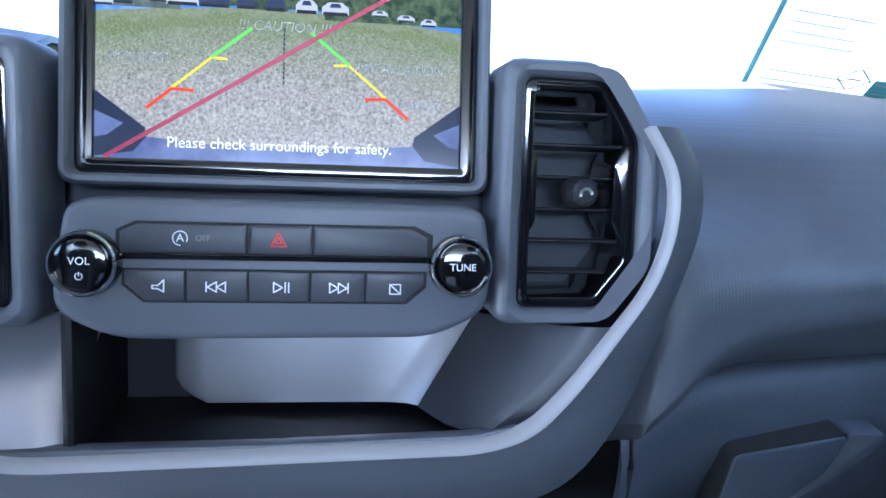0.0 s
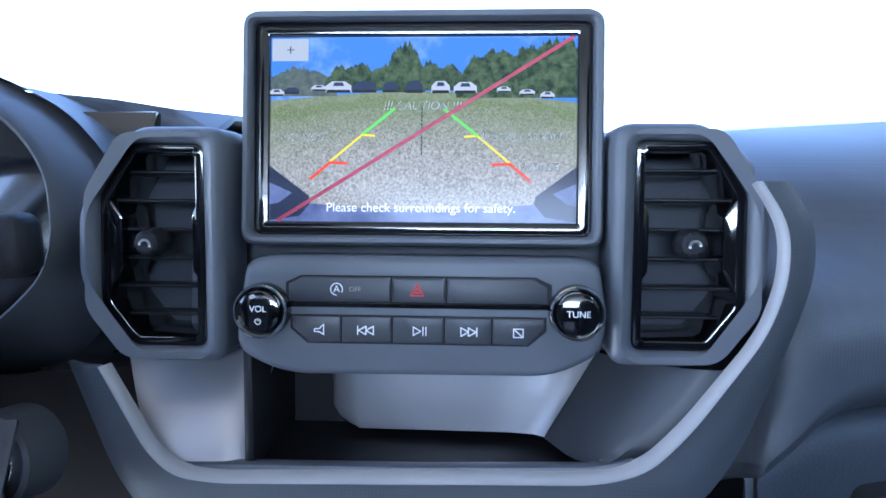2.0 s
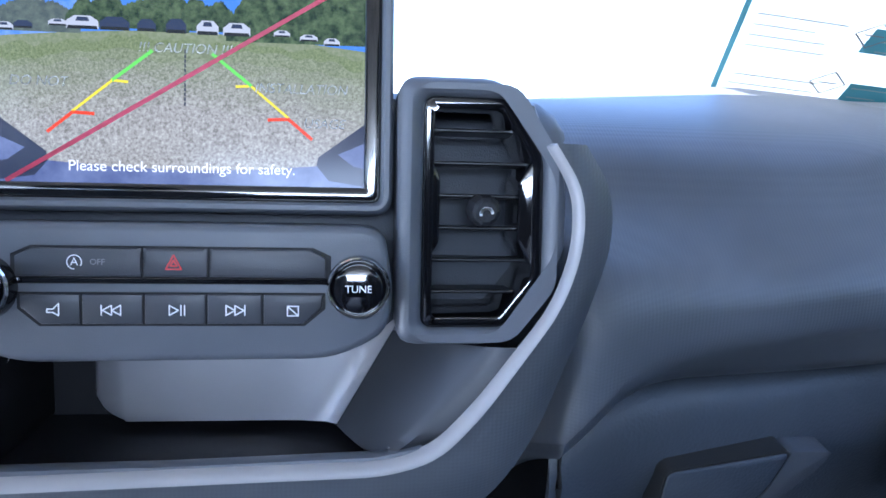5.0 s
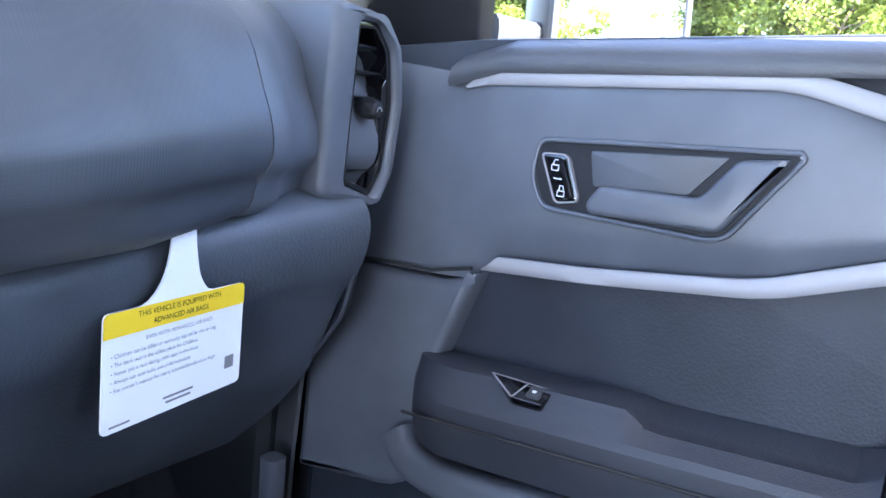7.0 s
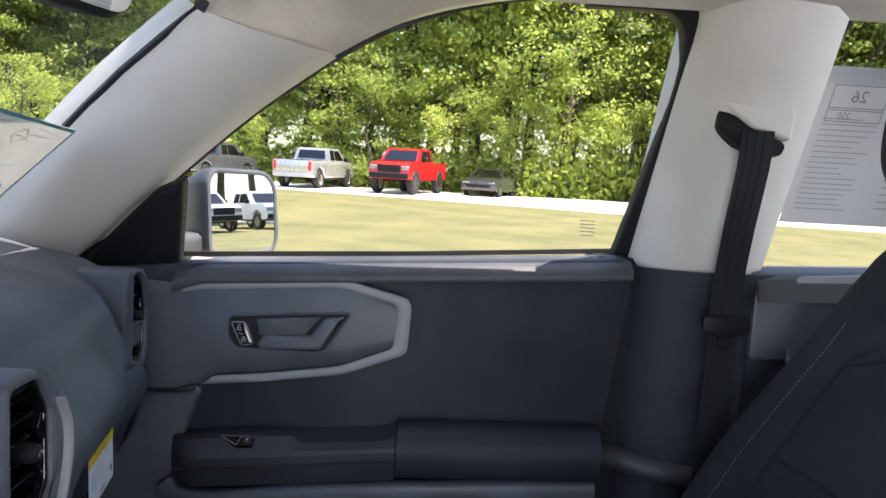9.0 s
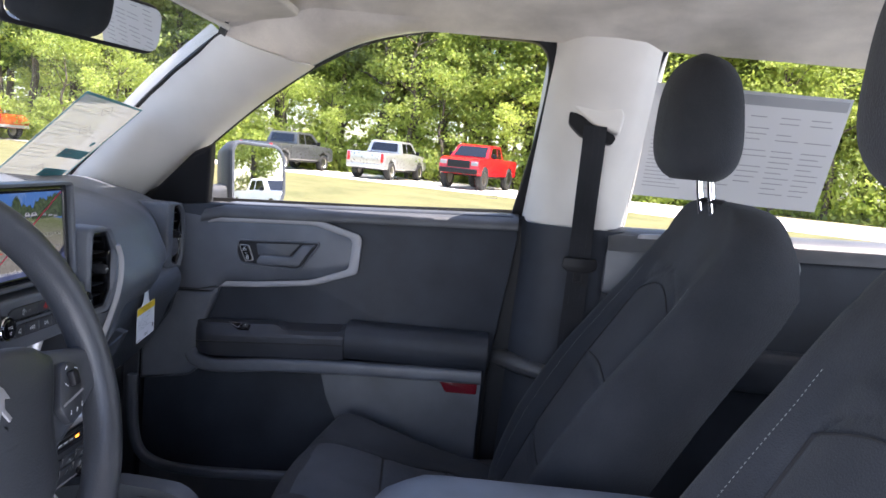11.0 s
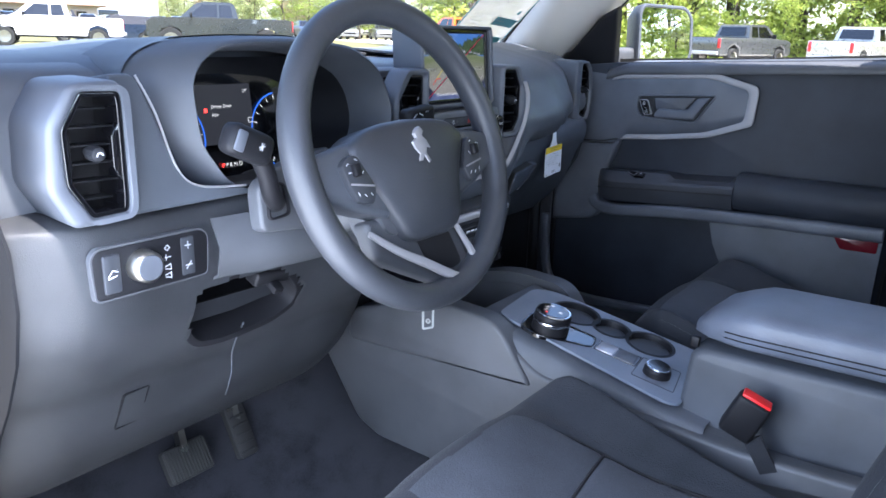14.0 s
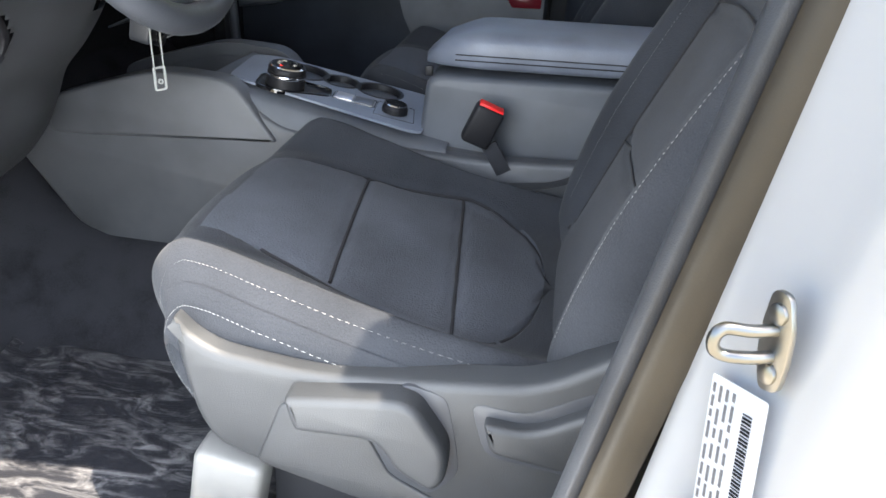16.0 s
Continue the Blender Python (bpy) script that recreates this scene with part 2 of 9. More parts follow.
M = {
    "pad": diamond_pad("embossed_dash_pad", (0.062, 0.07, 0.084), 0.003),
    "dash": plastic("dash_plastic", (0.062, 0.068, 0.08), 0.5, 1100, 0.3),
    "dash_hard": plastic("grained_hard_plastic", (0.058, 0.061, 0.068), 0.46, 800, 0.4),
    "leathery": plastic("leather_grain_plastic", (0.028, 0.032, 0.041), 0.5, 420, 0.55, 0.25, 0.22),
    "door_grain": plastic("dark_door_grain", (0.030, 0.033, 0.041), 0.5, 700, 0.4),
    "glove": plastic("glove_box_plastic", (0.058, 0.068, 0.084), 0.46, 420, 0.55),
    "trim": plastic("slate_bezel_plastic", (0.085, 0.093, 0.11), 0.42, 1500, 0.15),
    "gloss": plastic("piano_black", (0.004, 0.004, 0.005), 0.06, 10, 0, 0.1, 0.6, 0, 0.6),
    "black": plastic("matt_black_plastic", (0.010, 0.010, 0.012), 0.5, 900, 0.2, 0.15, 0.25),
    "dark": plastic("dark_recess_plastic", (0.014, 0.015, 0.018), 0.6, 700, 0.3, 0.15, 0.25),
    "silver": plastic("satin_silver_trim", (0.29, 0.285, 0.295), 0.56, 2000, 0.06, 0.06, 0.5, 0.25),
    "silver_soft": plastic("satin_grey_panel", (0.48, 0.475, 0.50), 0.34, 2000, 0.06, 0.08, 0.5, 0.6),
    "chrome": plastic("chrome", (0.8, 0.8, 0.82), 0.08, 10, 0, 0.03, 0.5, 1.0),
    "steel": plastic("zinc_steel", (0.36, 0.35, 0.32), 0.3, 300, 0.1, 0.12, 0.5, 1.0),
    "button": plastic("button_plastic", (0.035, 0.038, 0.045), 0.4, 1500, 0.12),
    "white_print": plastic("white_print", (0.75, 0.77, 0.8), 0.5, 10, 0, 0.02),
    "grey_print": plastic("grey_print", (0.2, 0.2, 0.21), 0.6, 10, 0, 0.05),
    "beige": plastic("beige_pillar_plastic", (0.62, 0.59, 0.55), 0.6, 700, 0.35, 0.06),
    "liner": cloth("beige_headliner_cloth", (0.62, 0.57, 0.51), 0.0016),
    "cloth": cloth("charcoal_seat_cloth", (0.029, 0.0315, 0.037)),
    "seat_plastic": plastic("seat_shield_plastic", (0.024, 0.026, 0.029), 0.5, 800, 0.4),
    "cloth2": cloth("ribbed_insert_cloth", (0.056, 0.061, 0.072), 0.0024),
    "thread": plastic("white_thread", (0.25, 0.25, 0.245), 0.8, 10, 0, 0.05),
    "thread_dark": plastic("dark_thread", (0.01, 0.01, 0.012), 0.9, 10, 0, 0.05),
    "leather": plastic("soft_grey_vinyl", (0.115, 0.13, 0.165), 0.45, 380, 0.4),
    "rim": plastic("steering_rim_urethane", (0.036, 0.039, 0.046), 0.42, 500, 0.3),
    "rubber": plastic("rubber", (0.015, 0.015, 0.015), 0.7, 600, 0.2),
    "seal": plastic("door_seal_rubber", (0.060, 0.048, 0.033), 0.45, 700, 0.15, 0.3),
    "carpet": carpet("floor_carpet", (0.019, 0.0195, 0.023)),
    "paint_white": plastic("white_car_paint", (0.48, 0.49, 0.50), 0.3, 10, 0, 0.02, 0.5, 0, 0.8),
    "red": plastic("red_plastic", (0.7, 0.02, 0.02), 0.35, 10, 0, 0.1),
    "reflector": plastic("dark_red_reflector", (0.12, 0.006, 0.012), 0.25, 300, 0.2, 0.1),
    "yellow": plastic("yellow_card_print", (0.85, 0.6, 0.02), 0.6, 10, 0, 0.03),
    "card": plastic("white_card", (0.8, 0.82, 0.85), 0.55, 10, 0, 0.02),
    "webbing": cloth("seat_belt_webbing", (0.025, 0.026, 0.03), 0.0015, 0.7),
    "glass": glass("clear_glass", (0.96, 0.98, 0.97)),
    "tint_glass": glass("tinted_glass", (0.75, 0.8, 0.78)),
    "mirror": mirror_mat(),
    "slat": plastic("vent_slat_plastic", (0.006, 0.0065, 0.008), 0.34, 1500, 0.1, 0.1, 0.35),
    "pale": plastic("pale_grey_plastic", (0.13, 0.13, 0.127), 0.5, 700, 0.3),
    "deck": plastic("slate_deck_plastic", (0.16, 0.18, 0.22), 0.36, 1500, 0.12),
    "film_ink": plastic("pale_film_ink", (0.36, 0.38, 0.36), 0.7, 10, 0, 0.05),
    "bark": ground_mat("bark", ((0.05, 0.04, 0.03), (0.16, 0.13, 0.1)), 3.0, 1.0, 25, 0.8, 0.02),
    "leaf": leaf_mat("leaves", (0.13, 0.19, 0.035), (0.40, 0.45, 0.10)),
    "leaf_dark": leaf_mat("dark_leaves", (0.085, 0.125, 0.03), (0.22, 0.26, 0.075)),
    "leaf_dry": leaf_mat("dry_leaves", (0.24, 0.18, 0.11), (0.38, 0.31, 0.20)),
    # paler leaves for far trees: distance haze put into the colour
    "leaf_haze": leaf_mat("haze_tinted_leaves", (0.17, 0.21, 0.08), (0.34, 0.36, 0.16)),
    "grass": ground_mat("mown_dry_grass", ((0.075, 0.08, 0.026), (0.175, 0.155, 0.062)), 0.5, 1.0, 35, 0.7, 0.05),
    "dust": ground_mat("dusty_gravel", ((0.19, 0.18, 0.15), (0.32, 0.30, 0.26)), 0.8, 1.0, 40, 0.5, 0.02),
    "gravel": ground_mat("pale_sand_road", ((0.48, 0.45, 0.40), (0.62, 0.59, 0.54)), 0.8, 1.0, 40, 0.5, 0.02),
}


# ---- mesh helpers ----
def facing(cx, cy, cz, tilt=0.0, yaw=0.0):
    """A plane that faces the rear of the car: local x right, y up, z towards the seats. tilt leans its top forwards, yaw turns it to the left."""
    base = Matrix(((1, 0, 0, 0), (0, 0, -1, 0), (0, 1, 0, 0), (0, 0, 0, 1)))
    return Matrix.Translation((cx, cy, cz)) @ pose(0, 0, 0, 0, 0, -yaw) @ pose(0, 0, 0, -tilt) @ base


def side_on(cx, cy, cz, lean=0.0, yaw=0.0):
    """A plane that faces the middle of the car from its right wall: local x to the rear, y up, z to the left. lean tips its top inwards."""
    base = Matrix(((0, 0, -1, 0), (-1, 0, 0, 0), (0, 1, 0, 0), (0, 0, 0, 1)))
    return Matrix.Translation((cx, cy, cz)) @ pose(0, 0, 0, 0, 0, yaw) @ pose(0, 0, 0, 0, -lean) @ base


def finish(name, bm, mat, parent=None, label="", angle=40.0, mat4=None):
    if mat4 is not None:
        bm.transform(mat4)
    bmesh.ops.recalc_face_normals(bm, faces=bm.faces)
    me = bpy.data.meshes.new(name)
    bm.to_mesh(me)
    bm.free()
    me.polygons.foreach_set("use_smooth", [True] * len(me.polygons))
    me.set_sharp_from_angle(angle=radians(angle))
    me.materials.append(M[mat] if isinstance(mat, str) else mat)
    ob = new(name, me)
    if parent is not None:
        ob.parent = parent
    if label:
        ob["label"] = label
    return ob


def part(name, bm, mat, parent, label="", mat4=None, angle=40.0):
    """One mesh object under a thing or a part; all things' Empties stand at the world's origin unless moved as copies."""
    return finish(name, bm, mat, parent, label, angle, mat4)


def thing(name, label, category, group="", kind=""):
    return tagged(new(name), label, category, group, kind)


def fillet(poly, r, seg=4):
    """Rounds the corners of a 2D polygon; r: one radius or one a corner."""
    out, n = [], len(poly)
    for i in range(n):
        ri = r[i] if isinstance(r, (list, tuple)) else r
        p, a, b = Vector(poly[i]), Vector(poly[i - 1]), Vector(poly[(i + 1) % n])
        u, v = a - p, b - p
        cut = min(ri, u.length * 0.48, v.length * 0.48)
        if cut < 1e-6:
            out.append(tuple(p))
            continue
        u, v = u.normalized() * cut, v.normalized() * cut
        for k in range(seg + 1):
            t = k / seg
            q = p + u * (1 - t) ** 2 + v * t ** 2
            out.append((q.x, q.y))
    return out


def rect(w, h, cx=0.0, cy=0.0):
    return [(cx - w / 2, cy - h / 2), (cx + w / 2, cy - h / 2), (cx + w / 2, cy + h / 2), (cx - w / 2, cy + h / 2)]


def inset(poly, d):
    """The polygon moved inwards by d (outwards: minus)."""
    n, out = len(poly), []
    area = sum(poly[i - 1][0] * poly[i][1] - poly[i][0] * poly[i - 1][1] for i in range(n))
    s = 1 if area > 0 else -1
    for i in range(n):
        p, a, b = Vector(poly[i]), Vector(poly[i - 1]), Vector(poly[(i + 1) % n])
        e, f = (p - a).normalized(), (b - p).normalized()
        n1, n2 = Vector((-e.y, e.x)) * s, Vector((-f.y, f.x)) * s
        m = n1 + n2
        m = m / max(0.25, m.length_squared / 2) if m.length > 1e-6 else n1
        q = p + m * d
        out.append((q.x, q.y))
    return out


def add_plate(bm, poly, z0, z1, edge=0.0, steps=2):
    """A solid slab between z0 and z1, its upper rim rounded by edge."""
    rings = [(0.0, z0)]
    if edge > 0:
        for k in range(steps + 1):
            a = math.pi / 2 * k / steps
            rings.append((edge * (1 - math.cos(a)), z1 - edge * (1 - math.sin(a))))
    else:
        rings.append((0.0, z1))
    loops = []
    for d, z in rings:
        q = inset(poly, d) if d else poly
        loops.append([bm.verts.new((x, y, z)) for x, y in q])
    n = len(poly)
    for a, b in zip(loops, loops[1:]):
        for i in range(n):
            bm.faces.new((a[i - 1], a[i], b[i], b[i - 1]))
    for vs, z in ((loops[0], z0), (loops[-1], z1)):
        for tri in tessellate_polygon([[Vector(v.co) for v in vs]]):
            try:
                bm.faces.new([vs[k] for k in tri])
            except ValueError:
                pass
    return bm


def plate(poly, z0, z1, edge=0.0, steps=2):
    return add_plate(bmesh.new(), poly, z0, z1, edge, steps)


def ring(outer, inner, z0, z1, edge=0.0, depth=None):
    """A frame: outer and inner polygons with the same number of corners. depth: how far its inner wall goes down."""
    bm = bmesh.new()
    depth = z0 if depth is None else depth
    spec = [(outer, 0, z0), (outer, 0, z1 - edge), (outer, edge * 0.3, z1 - edge * 0.3), (outer, edge, z1), (inner, -edge, z1), (inner, -edge * 0.3, z1 - edge * 0.3), (inner, 0, z1 - edge), (inner, 0, depth)]
    if edge == 0:
        spec = [(outer, 0, z0), (outer, 0, z1), (inner, 0, z1), (inner, 0, depth)]
    loops = [[bm.verts.new((x, y, z)) for x, y in (inset(p, d) if d else p)] for p, d, z in spec]
    n = len(outer)
    for a, b in zip(loops, loops[1:] + loops[:1]):
        for i in range(n):
            bm.faces.new((a[i - 1], a[i], b[i], b[i - 1]))
    return bm


def loft(sections, closed=False, cap=False, thick=0.0):
    """A skin over rows of points."""
    bm = bmesh.new()
    rows = [[bm.verts.new(p) for p in s] for s in sections]
    n = len(rows[0])
    for a, b in zip(rows, rows[1:]):
        for i in range(n if closed else n - 1):
            j = (i + 1) % n
            bm.faces.new((a[i], a[j], b[j], b[i]))
    if cap:
        for r in (rows[0], rows[-1]):
            bm.faces.new(r)
    if thick:
        bmesh.ops.recalc_face_normals(bm, faces=bm.faces)
        bmesh.ops.solidify(bm, geom=bm.faces[:], thickness=thick)
    return bm


def spline(pts, n):
    """n points along a smooth curve through pts."""
    P = [Vector(p) for p in pts]
    L = len(P) - 1
    out = []
    for k in range(n):
        s = k / (n - 1) * L
        i = min(int(s), L - 1)
        t = s - i
        p0, p1, p2, p3 = P[max(i - 1, 0)], P[i], P[i + 1], P[min(i + 2, L)]
        out.append(0.5 * ((2 * p1) + (p2 - p0) * t + (2 * p0 - 5 * p1 + 4 * p2 - p3) * t * t + (3 * p1 - p0 - 3 * p2 + p3) * t ** 3))
    return out


def sweep(path, profile, up=(0, 0, 1), closed=False, cap=True, scale=None):
    """A 2D profile (side, up) carried along a path."""
    P = [Vector(p) for p in path]
    n, secs = len(P), []
    upv = Vector(up)
    for i in range(n):
        a = P[i - 1] if (i or closed) else P[i]
        b = P[(i + 1) % n] if (i < n - 1 or closed) else P[i]
        t = (b - a).normalized()
        s = t.cross(upv)
        s = s.normalized() if s.length > 1e-6 else Vector((1, 0, 0))
        u = s.cross(t)
        k = scale[i] if scale else 1.0
        secs.append([P[i] + s * (x * k) + u * (y * k) for x, y in profile])
    if closed:
        secs.append(secs[0])
        bm = loft(secs, True, False)
        bmesh.ops.remove_doubles(bm, verts=bm.verts, dist=1e-6)
        return bm
    return loft(secs, True, cap)


def disc(r, n=10, ry=None):
    ry = r if ry is None else ry
    return [(r * math.cos(2 * math.pi * k / n), ry * math.sin(2 * math.pi * k / n)) for k in range(n)]


def lathe(profile, n=24):
    """Turned about the local z axis; profile: (radius, height)."""
    bm = bmesh.new()
    rows = []
    for r, h in profile:
        rows.append([bm.verts.new((0, 0, h))] if r < 1e-7 else [bm.verts.new((r * math.cos(2 * math.pi * k / n), r * math.sin(2 * math.pi * k / n), h)) for k in range(n)])
    for a, b in zip(rows, rows[1:]):
        for i in range(n):
            j = (i + 1) % n
            f = [a[i % len(a)], a[j % len(a)], b[j % len(b)], b[i % len(b)]]
            f = [v for k, v in enumerate(f) if v not in f[:k]]
            if len(f) > 2:
                bm.faces.new(f)
    return bm


def rbox(sx, sy, sz, r=0.004, seg=2, at=(0, 0, 0), turn=None):
    bm = bmesh.new()
    bmesh.ops.create_cube(bm, size=1)
    bmesh.ops.scale(bm, vec=(sx, sy, sz), verts=bm.verts)
    if r > 0:
        bmesh.ops.bevel(bm, geom=bm.edges[:], offset=r, segments=seg, affect="EDGES", profile=0.5)
    if turn is not None:
        bm.transform(turn)
    bmesh.ops.translate(bm, vec=at, verts=bm.verts)
    return bm


def merge(*bms):
    out = bmesh.new()
    for b in bms:
        me = bpy.data.meshes.new("tmp")
        b.to_mesh(me)
        b.free()
        out.from_mesh(me)
        bpy.data.meshes.remove(me)
    return out


def letters(text, size, mat, parent, mat4, name="lettering", align="CENTER", slant=0.0, label=""):
    cu = bpy.data.curves.new(name, "FONT")
    cu.body, cu.size, cu.align_x, cu.align_y, cu.shear, cu.extrude = text, size, align, "CENTER", slant, 0.0
    tmp = bpy.data.objects.new("tmp", cu)
    scene.collection.objects.link(tmp)
    bpy.context.view_layer.update()
    me = bpy.data.meshes.new_from_object(tmp)
    bpy.data.objects.remove(tmp)
    me.transform(mat4)
    me.materials.clear()
    me.materials.append(M[mat] if isinstance(mat, str) else mat)
    me.name = name
    ob = new(name, me)
    ob.parent = parent
    if label:
        ob["label"] = label
    return ob


def strokes(lines, w, z=0.0):
    """Flat line drawing: each polyline as a thin ribbon."""
    bm = bmesh.new()
    for ln in lines:
        for a, b in zip(ln, ln[1:]):
            a, b = Vector(a), Vector(b)
            d = (b - a)
            if d.length < 1e-7:
                continue
            d.normalize()
            n = Vector((-d.y, d.x)) * w / 2
            a, b = a - d * w * 0.3, b + d * w * 0.3
            bm.faces.new([bm.verts.new((q.x, q.y, z)) for q in (a + n, a - n, b - n, b + n)])
    return bm


def bars(rows, z=0.0):
    """Printed lines that cannot be read: (x0, x1, y, height) each."""
    bm = bmesh.new()
    for x0, x1, y, h in rows:
        bm.faces.new([bm.verts.new(p) for p in ((x0, y - h / 2, z), (x1, y - h / 2, z), (x1, y + h / 2, z), (x0, y + h / 2, z))])
    return bm


# ---- the car's shell ----
def mirrored(bm):
    bmesh.ops.scale(bm, vec=(-1, 1, 1), verts=bm.verts)
    return bm


def side_x(z):
    """Half width of the cabin's glass at height z: it leans inwards above the waist."""
    return 0.872 - max(0.0, z - 1.2) * 0.45


# car floor: tunnel, footwells, toe board
FLOOR = 0.36
secs = []
for y in (0.86, 0.80, 0.72, 0.62, 0.5, 0.2, -0.4, -1.0, -2.2):
    rise = max(0.0, y - 0.60) * 1.25
    row = []
    for x in (-0.80, -0.70, -0.56, -0.40, -0.25, -0.17, -0.12, 0.12, 0.17, 0.25, 0.40, 0.56, 0.70, 0.80):
        z = FLOOR + rise
        if abs(x) < 0.15:
            z += 0.14
        elif abs(x) < 0.2:
            z += 0.06
        if abs(x) > 0.75:
            z = max(z, FLOOR + 0.06)
        row.append((x, y, z))
    secs.append(row)
car_floor = finish("floor", loft(secs, thick=0.02), "carpet", angle=60)
tagged(car_floor, "black carpeted car floor with footwells and toe board", "car floor", kind="structure")

# firewall and rear closure
fire = finish("wall_front", rbox(1.66, 0.04, 0.62, 0.005, 1, (0, 0.93, 0.85)), "dark")
tagged(fire, "dark bulkhead behind the dashboard", "wall", kind="structure")
rear = finish("wall_rear", merge(rbox(1.66, 0.06, 0.85, 0.01, 1, (0, -2.23, 0.78)), rbox(1.3, 0.06, 0.1, 0.01, 1, (0, -2.2, 1.63))), "beige")
tagged(rear, "plain beige tailgate wall", "wall", kind="structure")

# headliner: domed sheet, edges turned down
secs = []
for k in range(15):
    y = 0.40 - k * 0.19
    front = max(0.0, (y - 0.15) / 0.25)
    zc = 1.665 - 0.05 * front ** 2 - max(0.0, -1.4 - y) * 0.05
    row = []
    for i in range(17):
        s = (i - 8) / 8
        x = 0.655 * s
        row.append((x, y, zc - 0.055 * abs(s) ** 4))
    secs.append(row)
headliner = finish("ceiling", loft(secs, thick=-0.02), "liner", angle=60)
tagged(headliner, "beige woven headliner of the car", "ceiling", kind="structure")

# outer roof skin above the liner, white
secs = [[(0.655 * s, y, 1.735 - 0.05 * abs(s) ** 3 - max(0, y - 0.2) * 0.22) for s in [k / 6 for k in range(-6, 7)]] for y in (0.46, 0.3, 0.0, -0.8, -1.6, -2.25)]
roof_skin = finish("roof", loft(secs, thick=0.012), "paint_white")
tagged(roof_skin, "white painted steel roof of the car", "roof", kind="structure")


def shell_side(side):
    """Roof rail, A pillar, B pillar and waist of one side."""
    word = "right" if side > 0 else "left"
    fix = (lambda b: b) if side > 0 else mirrored
    # A pillar trim: from the dash corner up to the header, between windscreen and side window
    inner = spline([(0.74, 0.80, 1.215), (0.705, 0.66, 1.345), (0.665, 0.53, 1.465), (0.625, 0.40, 1.565)], 14)
    outer = spline([(0.835, 0.66, 1.185), (0.79, 0.505, 1.325), (0.745, 0.36, 1.445), (0.705, 0.235, 1.53)], 14)
    secs = []
    for a, b in zip(inner, outer):
        mid = (a + b) / 2 + Vector((-0.028, -0.028, -0.012))
        q1, q2 = a.lerp(mid, 0.55) + Vector((-0.008, -0.006, -0.004)), b.lerp(mid, 0.55) + Vector((-0.01, -0.012, -0.006))
        secs.append([a + Vector((0.02, 0.03, 0.02)), a, q1, mid, q2, b, b + Vector((0.03, 0.0, 0.0))])
    ap = finish("pillar_trim_a_" + word, fix(loft(secs, thick=0.004)), "beige", angle=50)
    tagged(ap, "beige plastic trim on the windscreen pillar", "pillar trim", kind="structure")
    # header rail over the doors: beige liner edge rolled round the window top
    # left edge drawn inwards, out of view, to let sun onto the seat
    nx = 0.0 if side > 0 else 0.035
    edge = spline([(0.705 - nx * 0.5, 0.235, 1.53), (0.69 - nx, 0.13, 1.585), (0.675 - nx, 0.0, 1.62), (0.667 - nx, -0.15, 1.638), (0.662 - nx, -0.32, 1.645), (0.66 - nx, -0.7, 1.65), (0.66, -1.3, 1.64), (0.66, -2.1, 1.60)], 28)
    top = spline([(0.625, 0.40, 1.565), (0.60, 0.30, 1.61), (0.585, 0.10, 1.645), (0.58, -0.15, 1.655), (0.58, -0.32, 1.658), (0.58, -0.7, 1.658), (0.58, -1.3, 1.65), (0.58, -2.1, 1.61)], 28)
    secs = [[a + Vector((-0.02, 0, 0.014)), a, a.lerp(b, 0.35) + Vector((-0.012, 0, -0.014)), a.lerp(b, 0.7) + Vector((-0.008, 0, -0.012)), b, b + Vector((0.035, 0, 0.012))] for a, b in zip(top, edge)]
    hr = finish("header_trim_" + word, fix(loft(secs, thick=0.004)), "liner", angle=60)
    tagged(hr, "beige headliner edge above the door opening", "header trim", kind="structure")
    # black weather strip round the door opening's top
    line = [p + Vector((0.034, 0, 0.0)) for p in spline([(0.835, 0.66, 1.19), (0.79, 0.505, 1.325), (0.745, 0.36, 1.445), (0.705, 0.235, 1.53)], 10)[:-1] + list(edge[:15])]
    ws = finish("weather_strip_" + word, fix(sweep(line, disc(0.007, 8))), "rubber")
    tagged(ws, "black rubber weather strip along the door opening", "weather strip", kind="structure")
    # outer steel behind the strips
    # left rail bulges outwards, out of view, to shade the dash end
    out = lambda y: 0.0 if side > 0 else 0.055 * max(0.0, min(1.0, (y + 0.2) / 0.2)) * max(0.0, min(1.0, (0.36 - y) / 0.12))
    line = [p + Vector((0.016 + out(p.y), 0.02, 0.016)) for p in spline([(0.86, 0.78, 1.12), (0.80, 0.52, 1.33), (0.755, 0.37, 1.455), (0.715, 0.24, 1.545)], 10)[:-1] + list(edge)]
    st = finish("roof_rail_" + word, fix(sweep(line, fillet(rect(0.036, 0.05), 0.012, 3))), "paint_white")
    tagged(st, "white painted roof side rail", "roof rail", kind="structure")


shell_side(1)
shell_side(-1)
joint = finish("trim_gap", sweep(spline([(0.638, 0.418, 1.545), (0.645, 0.372, 1.528), (0.672, 0.320, 1.514), (0.700, 0.275, 1.508)], 10), disc(0.0016, 6)), "grey_print")
tagged(joint, "thin joint between pillar trim and headliner", "trim", kind="structure")
# slab added out of view to keep the sun off the dash's left end
shade_slab = finish("shade_slab_left", loft([[(x, y, z + 0.12 * (-0.66 - x)) for x in (-0.655, -0.70, -0.745, -0.785)] for y, z in ((0.37, 1.465), (0.235, 1.548), (0.13, 1.602), (0.0, 1.637), (-0.12, 1.65))], thick=0.012), "paint_white", angle=60)
tagged(shade_slab, "unseen white slab added above the open doorway to shade the dash", "roof edge", kind="structure")

# left A pillar: small demister slot grille, right at the visor's end
slot = thing("pillar_grille", "small black slotted grille in beige pillar trim", "grille")
